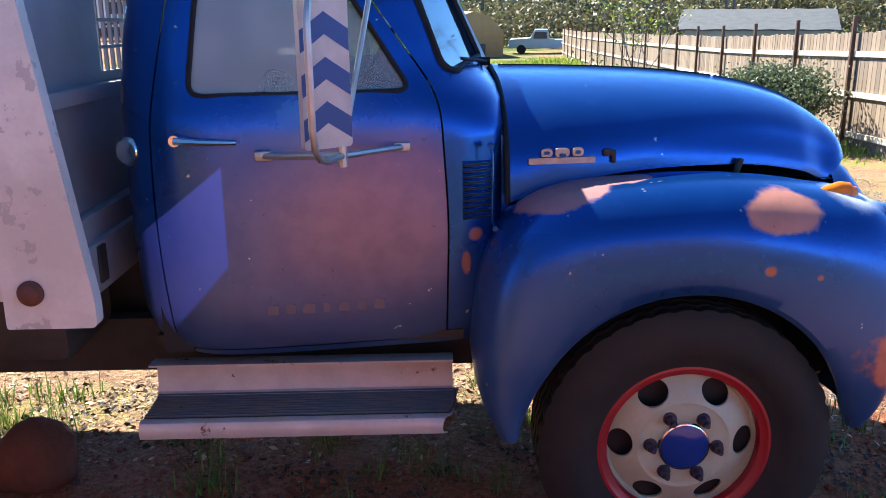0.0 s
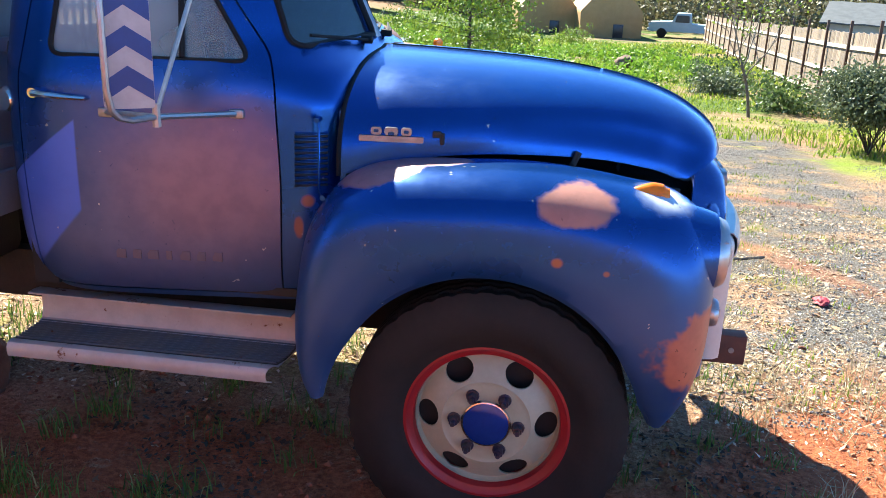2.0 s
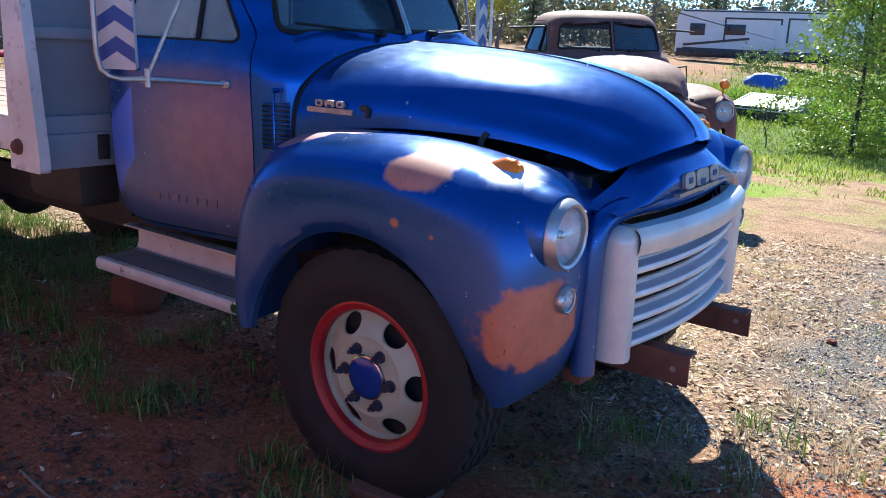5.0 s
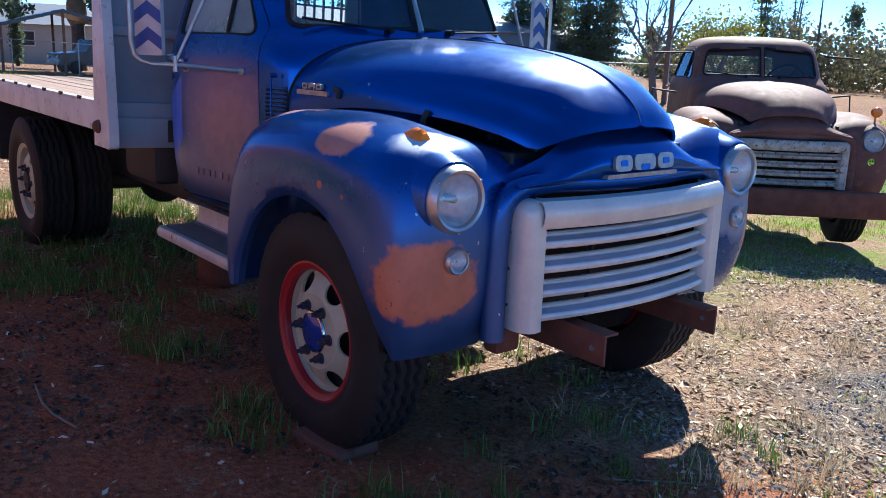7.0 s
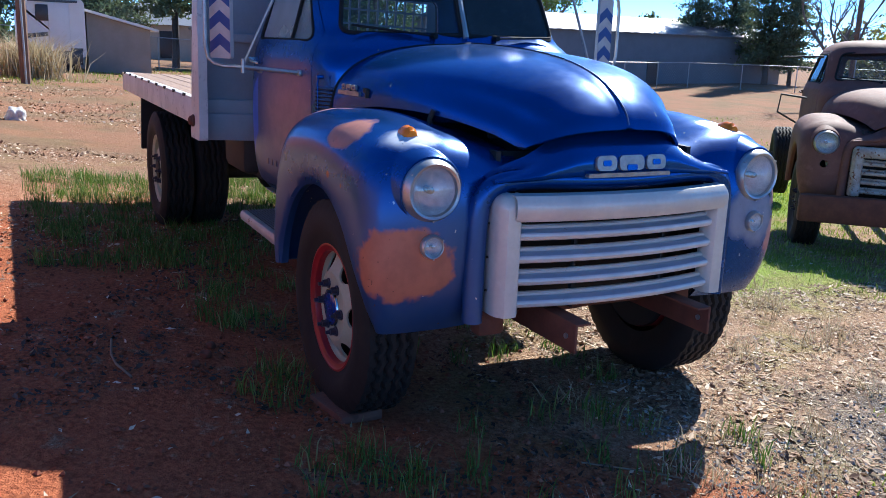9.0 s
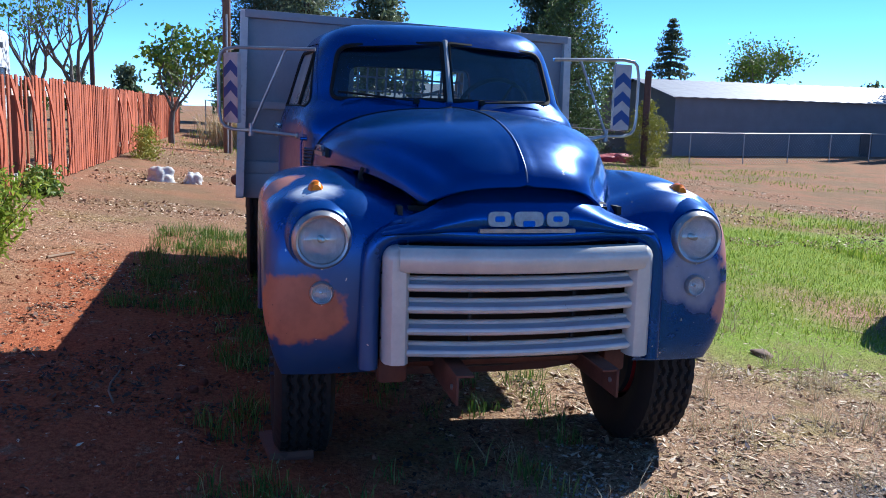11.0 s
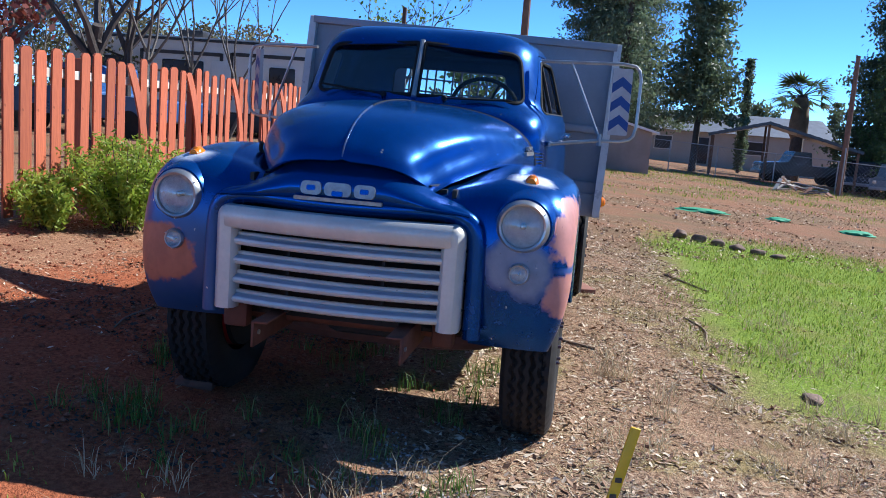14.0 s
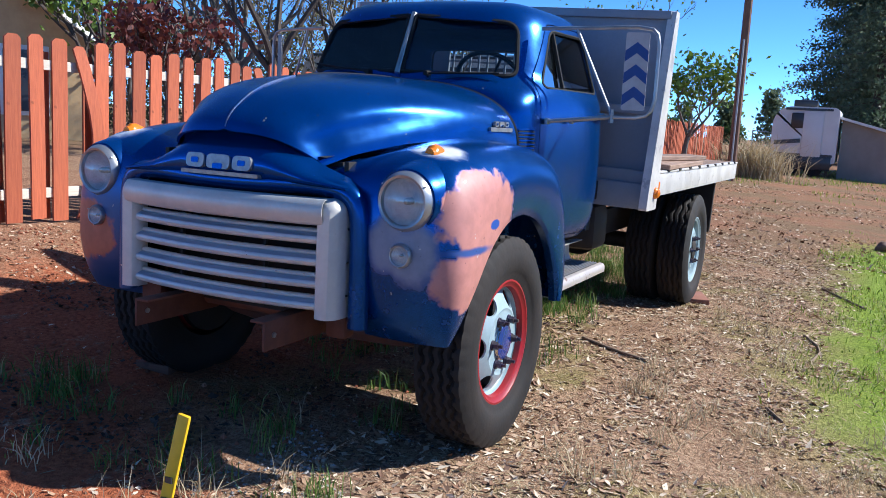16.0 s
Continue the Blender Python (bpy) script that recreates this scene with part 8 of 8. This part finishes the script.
def lumps(name, x, y, size, material, label, category):
    """Eight-sided uneven lumps."""
    n = len(x)
    z = heights(x, y)
    c = np.stack([x, y, z + size * 0.2], 1)
    a = gr.uniform(0, 2 * np.pi, n)
    ux = np.stack([np.cos(a), np.sin(a), np.zeros(n)], 1)
    uy = np.stack([-np.sin(a), np.cos(a), np.zeros(n)], 1)
    uz = np.tile([0, 0, 1.0], (n, 1))
    s = size[:, None] * 0.5
    j = lambda: gr.uniform(0.7, 1.25, (n, 1))
    V = np.stack([c + ux * s * j(), c + uy * s * j(), c - ux * s * j(), c - uy * s * j(), c + uz * s * 0.75 * j() + ux * s * 0.3 * (j() - 1), c - uz * s], 1)
    k = np.arange(n)[:, None] * 6
    F = np.concatenate([np.concatenate([k + p, k + q, k + 4], 1) for p, q in ((0, 1), (1, 2), (2, 3), (3, 0))] + [np.concatenate([k + q, k + p, k + 5], 1) for p, q in ((0, 1), (1, 2), (2, 3), (3, 0))])
    return mesh_of(name, V, F, material, label, category)


n = 24000
x, y = gr.uniform(0.2, 4.6, n), 0.2 + 10.8 * gr.random(n) ** 1.3
keep = VN(x, y, 0.9, 21.0) > -0.2
x, y = x[keep], y[keep]
lumps("gravel", x, y, gr.uniform(0.007, 0.022, len(x)), PEBBLE, "loose grey gravel of the drive", "gravel")
n = 8500
x, y = gr.uniform(-4, 1.25, n), gr.uniform(-3.6, 0.3, n)
lumps("dirt_clods", x, y, 0.006 + 0.030 * gr.random(n) ** 5, CLOD, "crumbled clods of red earth", "dirt")

# ---------------------------------------------------------------- stones, sticks and odd things
ROCK = plain("brown_rock", (0.24, 0.15, 0.11), (0.16, 0.11, 0.085), 0.9, 0.0, 5, 0.6, 30, 0.0, 0.02)
RED_ROCK = plain("red_earth_rock", (0.20, 0.065, 0.035), (0.14, 0.045, 0.025), 0.95, 0.0, 7, 0.6, 30, 0.0, 0.02)
STICK = plain("dry_stick", (0.30, 0.21, 0.14), (0.22, 0.15, 0.10), 0.9, 0.0, 9, 0.4, 60)
BRICK_WOOD = worn_wood("reddish_block_wood", (0.26, 0.105, 0.065), (0.18, 0.075, 0.05), 1)


def boulder(name, label, at, size, material, seed, group=""):
    rng = random.Random(seed)
    bm = B()
    bmesh.ops.create_icosphere(bm, subdivisions=3, radius=0.5)
    off = Vector((rng.random() * 9, rng.random() * 9, rng.random() * 9))
    for v in bm.verts:
        k = 1 + 0.35 * noise.noise(v.co * 2.2 + off) + 0.12 * noise.noise(v.co * 6 + off)
        v.co = Vector((v.co.x * size[0], v.co.y * size[1], v.co.z * size[2])) * k
    return solo(name, bm, material, label, "rock", Matrix.Translation((at[0], at[1], ground_z(at[0], at[1]) + size[2] * 0.3)), group, angle=50)


boulder("rock", "round red-brown rock under the truck bed", (-2.42, -0.25), (0.34, 0.30, 0.30), RED_ROCK, 3)
for k in range(6):
    boulder("rock", "brown stone in a short row", (-10.5 + 0.18 * k, 2.6 + 0.28 * k), (0.22 - 0.03 * (k % 3), 0.24, 0.17 - 0.015 * k), ROCK, 10 + k, "row of stones")
boulder("rock", "pale flat stone on the dry ground", (-1.5, 2.62), (0.22, 0.13, 0.05), ROCK, 21)
for k, (x0, y0, s) in enumerate(((-0.62, -1.35, 0.07), (-0.74, -1.30, 0.06), (-0.5, -1.42, 0.05), (-0.9, -1.6, 0.05), (0.9, 2.2, 0.06), (1.6, 1.2, 0.04))):
    boulder("rock", "small reddish stone in the dirt", (x0, y0), (s, s * 0.8, s * 0.7), RED_ROCK, 30 + k, "small stones")
for k, (pts, r) in enumerate(([((-2.06, 0.70), (-1.95, 0.95), (-1.86, 1.20)), 0.011], [((-3.6, 2.0), (-3.2, 2.15), (-2.8, 2.1)), 0.009], [((-1.45, 1.95), (-1.3, 2.05)), 0.008], [((-0.9, -1.75), (-0.62, -1.78), (-0.4, -1.72)), 0.006],
                               [((1.5, 3.0), (1.8, 3.2)), 0.010], [((1.0, 3.6), (1.25, 3.5)), 0.012], [((-6.0, 2.0), (-5.2, 2.4)), 0.012], [((-4.4, -2.6), (-4.0, -2.75)), 0.012], [((0.9, -0.2), (1.1, 0.1), (1.2, 0.15)), 0.004])):
    bm = B()
    add_tube(bm, [(a, b, ground_z(a, b) + r * 1.1) for a, b in pts], r, 6, 1)
    solo("stick", bm, STICK, "dry brown stick lying on the ground", "stick", group="sticks")
for at, size, rz in (((0.12, -0.90), (0.30, 0.20, 0.05), 8), ((-4.22, 1.0), (0.40, 0.28, 0.05), 20)):
    bm = B()
    add_box(bm, size, (0, 0, 0), None, 0.008)
    solo("wooden_block", bm, BRICK_WOOD, "weathered reddish wooden block under a tyre", "block", Matrix.Translation((at[0], at[1], ground_z(*at) + 0.012)) @ Matrix.Rotation(radians(rz), 4, "Z"), "wheel blocks")

# shrub with yellow flower heads by the red fence
shrub_rng = random.Random(90)
SHRUB_LEAF = leaf_material("shrub_leaves", (0.20, 0.32, 0.03), (0.38, 0.46, 0.07), None, 0.5)
for cx, cy, h, n in ((-3.0, -3.15, 0.85, 46), (-2.35, -3.5, 0.5, 16), (-3.75, -3.45, 0.55, 14)):
    sh = thing("flowering_shrub", "leafy green shrub with yellow flower tips by the fence", "shrub", Matrix.Translation((cx, cy, ground_z(cx, cy))), "fence shrubs")
    bm = B()
    cs, tops = [], []
    for k in range(n):
        a, r = shrub_rng.random() * 6.28, shrub_rng.random() ** 0.6 * h * 0.75
        hh = h * shrub_rng.uniform(0.6, 1.05) * (1 - 0.3 * (r / h) ** 2)
        tip = Vector((math.cos(a) * r, math.sin(a) * r, hh))
        foot = tip * 0.25
        foot.z = 0
        add_tube(bm, [foot, foot.lerp(tip, 0.5) + Vector((0, 0, 0.05)), tip], 0.004, 4)
        for j in range(7):
            cs.append(tuple(foot.lerp(tip, 0.25 + 0.75 * j / 6)))
        tops.append(tuple(tip))
    tagged(part("stem", bm, BARK, sh), kind="stuff")
    V, F = leaf_cloud(cs, 0.020, 26, 0.045, shrub_rng, 0.8, 0, 3.2)
    cloud_part("leaves", V, F, SHRUB_LEAF, sh)
    V, F = leaf_cloud(tops, 0.016, 22, 0.035, shrub_rng, 0.8)
    tagged(cloud_part("blossom", V, F, YELLOW_LEAF, sh), kind="stuff")
for cx, cy, h in ((-17.4, -3.3, 0.7), (-8.3, -3.75, 0.28)):
    sh = thing("weed_clump", "clump of green weeds at the fence foot", "shrub", Matrix.Translation((cx, cy, ground_z(cx, cy))), "fence weeds")
    cs = [(shrub_rng.gauss(0, 0.45 * h), shrub_rng.gauss(0, 0.12), shrub_rng.random() ** 1.4 * h) for _ in range(90)]
    V, F = leaf_cloud(cs, 0.028, 22, 0.07, shrub_rng, 0.8, 0, 2.6)
    cloud_part("leaves", V, F, YELLOW_LEAF if cx < -12 else LEAF, sh)
# thin weeds over the open lot
n = 26000
x, y = gr.uniform(-44, -16, n), gr.uniform(-3.4, 24, n)
keep = VN(x, y, 0.28, 51.0) + 0.5 * VN(x, y, 1.1, 52.0) + (-x - 30) / 30 > 0.0
x, y = x[keep], y[keep]
blades("lot_weeds", x, y, gr.uniform(0.03, 0.16, len(x)), gr.uniform(0.012, 0.03, len(x)), FIELD, "thin yellow-green weeds over the open lot")
# pampas tuft by the tall pole
n = 900
x, y = -27.5 + gr.normal(0, 0.35, n), -1.3 + gr.normal(0, 0.5, n)
blades("pampas_grass", x, y, gr.uniform(0.8, 1.7, n), gr.uniform(0.02, 0.04, n), STRAW, "tall arching tuft of pampas grass", 0.5)

# white sacks, green netting, blue tarp, camper shell
SACK = plain("white_sack", (0.62, 0.60, 0.57), (0.52, 0.50, 0.48), 0.7, 0.0, 8, 0.4, 40, 0.0, 0.02)
NET = plain("green_netting", (0.02, 0.30, 0.14), (0.03, 0.38, 0.2), 0.7, 0.0, 8, 0.4, 40, 0.0, 0.02)
TARP = plain("blue_tarp", (0.03, 0.10, 0.45), (0.05, 0.15, 0.55), 0.45, 0.0, 6, 0.5, 30, 0.0, 0.03)


def heap(name, label, category, at, size, material, seed):
    bm = B()
    bmesh.ops.create_icosphere(bm, subdivisions=4, radius=0.5)
    off = Vector((seed * 1.7, seed * 0.9, 3))
    for v in bm.verts:
        k = 1 + 0.4 * noise.noise(v.co * 2.5 + off) + 0.2 * noise.noise(v.co * 6 + off)
        v.co = Vector((v.co.x * size[0], v.co.y * size[1], max(-0.1, v.co.z) * size[2])) * k
    return solo(name, bm, material, label, category, Matrix.Translation((at[0], at[1], ground_z(at[0], at[1]) + 0.02)), angle=60)


heap("sack", "crumpled white sack lying on the mulch", "sack", (-12.6, -2.55), (0.55, 0.50, 0.50), SACK, 1)
heap("sack", "crumpled white sack lying on the mulch", "sack", (-12.6, -2.0), (0.35, 0.35, 0.36), SACK, 2)
for k, (x0, y0, w) in enumerate(((-17.0, 3.6, 1.4), (-17.8, 5.6, 0.5), (-17.0, 7.2, 0.7), (-16.5, 9.0, 0.9))):
    heap("netting", "flat heap of bright green netting", "netting", (x0, y0), (0.6, w, 0.14), NET, 5 + k)
heap("tarpaulin", "crumpled blue tarpaulin in the field", "tarpaulin", (-11.2, 40.0), (2.2, 1.6, 1.2), TARP, 12)
shell = thing("camper_shell", "low glass-topped camper shell lying in the grass", "camper shell", Matrix.Translation((-6.6, 24.5, ground_z(-6.6, 24.5))) @ Matrix.Rotation(radians(-12), 4, "Z"))
bm = B()
add_prism(bm, rounded([(-1.2, -0.1), (1.2, -0.1), (1.05, 0.42), (-1.05, 0.42)], 0.1), 1.5, Matrix.Translation((0, 0.75, 0)) @ ALONG_Y)
part("body", bm, RV_DARK, shell)
lid_tilt = Euler((radians(14), 0, 0)).to_matrix()
bm = B()
add_box(bm, (2.1, 1.5, 0.03), (0, 0.75, 0.50), lid_tilt, 0.01)
lid = part("lid", bm, GALV, shell, "dusty grey glass lid")
for size, off in (((2.2, 0.07, 0.06), (0, -0.74)), ((2.2, 0.07, 0.06), (0, 0.74)), ((0.07, 1.5, 0.06), (-1.06, 0)), ((0.07, 1.5, 0.06), (1.06, 0))):
    bm = B()
    add_box(bm, size, Vector((0, 0.75, 0.51)) + lid_tilt @ Vector((*off, 0)), lid_tilt, 0.012)
    part("lid_frame", bm, RV_WHITE, lid, "white lid frame")
for cx, cy, s in ((2.1, 29, 0.45),):
    boulder("rock", "grey round stone at the field edge", (cx, cy), (s * 1.6, s * 1.2, s * 1.4), ROCK, 55)
for k, (cx, cy, h, leaf) in enumerate(((4.6, 24, 0.9, DARK_LEAF), (4.2, 21, 0.6, GREY_LEAF), (5.0, 17.0, 0.8, DARK_LEAF), (-3.5, 33, 1.0, LEAF), (-9, 44, 1.2, LEAF), (-14, 48, 1.4, LEAF), (0, 46, 1.0, LIME_LEAF))):
    sh = thing("bush", "low dark bush in the grass" if leaf is DARK_LEAF else "low leafy bush in the grass", "bush", Matrix.Translation((cx, cy, ground_z(cx, cy))), "field bushes")
    cs = [(shrub_rng.gauss(0, h * 0.55), shrub_rng.gauss(0, h * 0.55), abs(shrub_rng.gauss(0, h * 0.45))) for _ in range(150)]
    V, F = leaf_cloud(cs, 0.06, 14, 0.10, shrub_rng, 0.8)
    cloud_part("leaves", V, F, leaf, sh)

# lush weeds in the field before the shelters
weed_rng = random.Random(17)
cs = []
while len(cs) < 900:
    x, y = weed_rng.uniform(-9, 5.0), weed_rng.uniform(19, 42)
    d = noise.noise((x * 0.25, y * 0.25, 9.0))
    if d < -0.05 or (x > 2.6 and y < 24):
        continue
    z0 = ground_z(x, y)
    for k in range(3):
        cs.append((x + weed_rng.gauss(0, 0.15), y + weed_rng.gauss(0, 0.15), z0 + weed_rng.random() * (0.25 + 0.6 * d)))
V, F = leaf_cloud(cs, 0.075, 30, 0.16, weed_rng, 0.7)
me = bpy.data.meshes.new("tall_weeds")
me.from_pydata(V.tolist(), [], F.tolist())
me.materials.append(WEED_LEAF)
tagged(new("tall_weeds", me), "lush bright green weeds standing in the field", "weeds", kind="stuff")

# junk by the wire fence, a red tarp before the warehouse, a pink rag on the drive
junk_rng = random.Random(61)
for k in range(14):
    p = from_eye(E12, junk_rng.uniform(163.2, 167.6), junk_rng.uniform(40, 43))
    L = junk_rng.uniform(0.7, 1.8)
    bm = B()
    add_box(bm, (L, 0.16, 0.05), (0, 0, 0), None, 0.006, 1)
    solo("scrap_board", bm, RAIL_WOOD if k % 3 == 0 else BRICK_WOOD if k % 3 == 1 else GREY_WALL, "old scrap board leaning in a junk pile", "board",
         Matrix.Translation(p + Vector((0, 0, 0.10 + 0.28 * junk_rng.random()))) @ Matrix.Rotation(junk_rng.random() * 6.3, 4, "Z") @ Matrix.Rotation(junk_rng.uniform(-0.6, 0.6), 4, "Y"), "junk pile")
RED_TARP = plain("red_tarp", (0.42, 0.03, 0.05), (0.32, 0.025, 0.04), 0.6, 0.0, 4, 0.4, 30, 0.0, 0.03)
for k, az in enumerate((156.4, 157.4)):
    p = from_eye(E12, az, 45.0)
    heap("tarpaulin", "low red tarpaulin heap before the warehouse", "tarpaulin", (p.x, p.y), (1.4, 1.9, 0.8), RED_TARP, 70 + k)
heap("rag", "small faded pink rag on the gravel", "rag", (1.92, 2.05), (0.10, 0.13, 0.05), RED_TARP, 75)
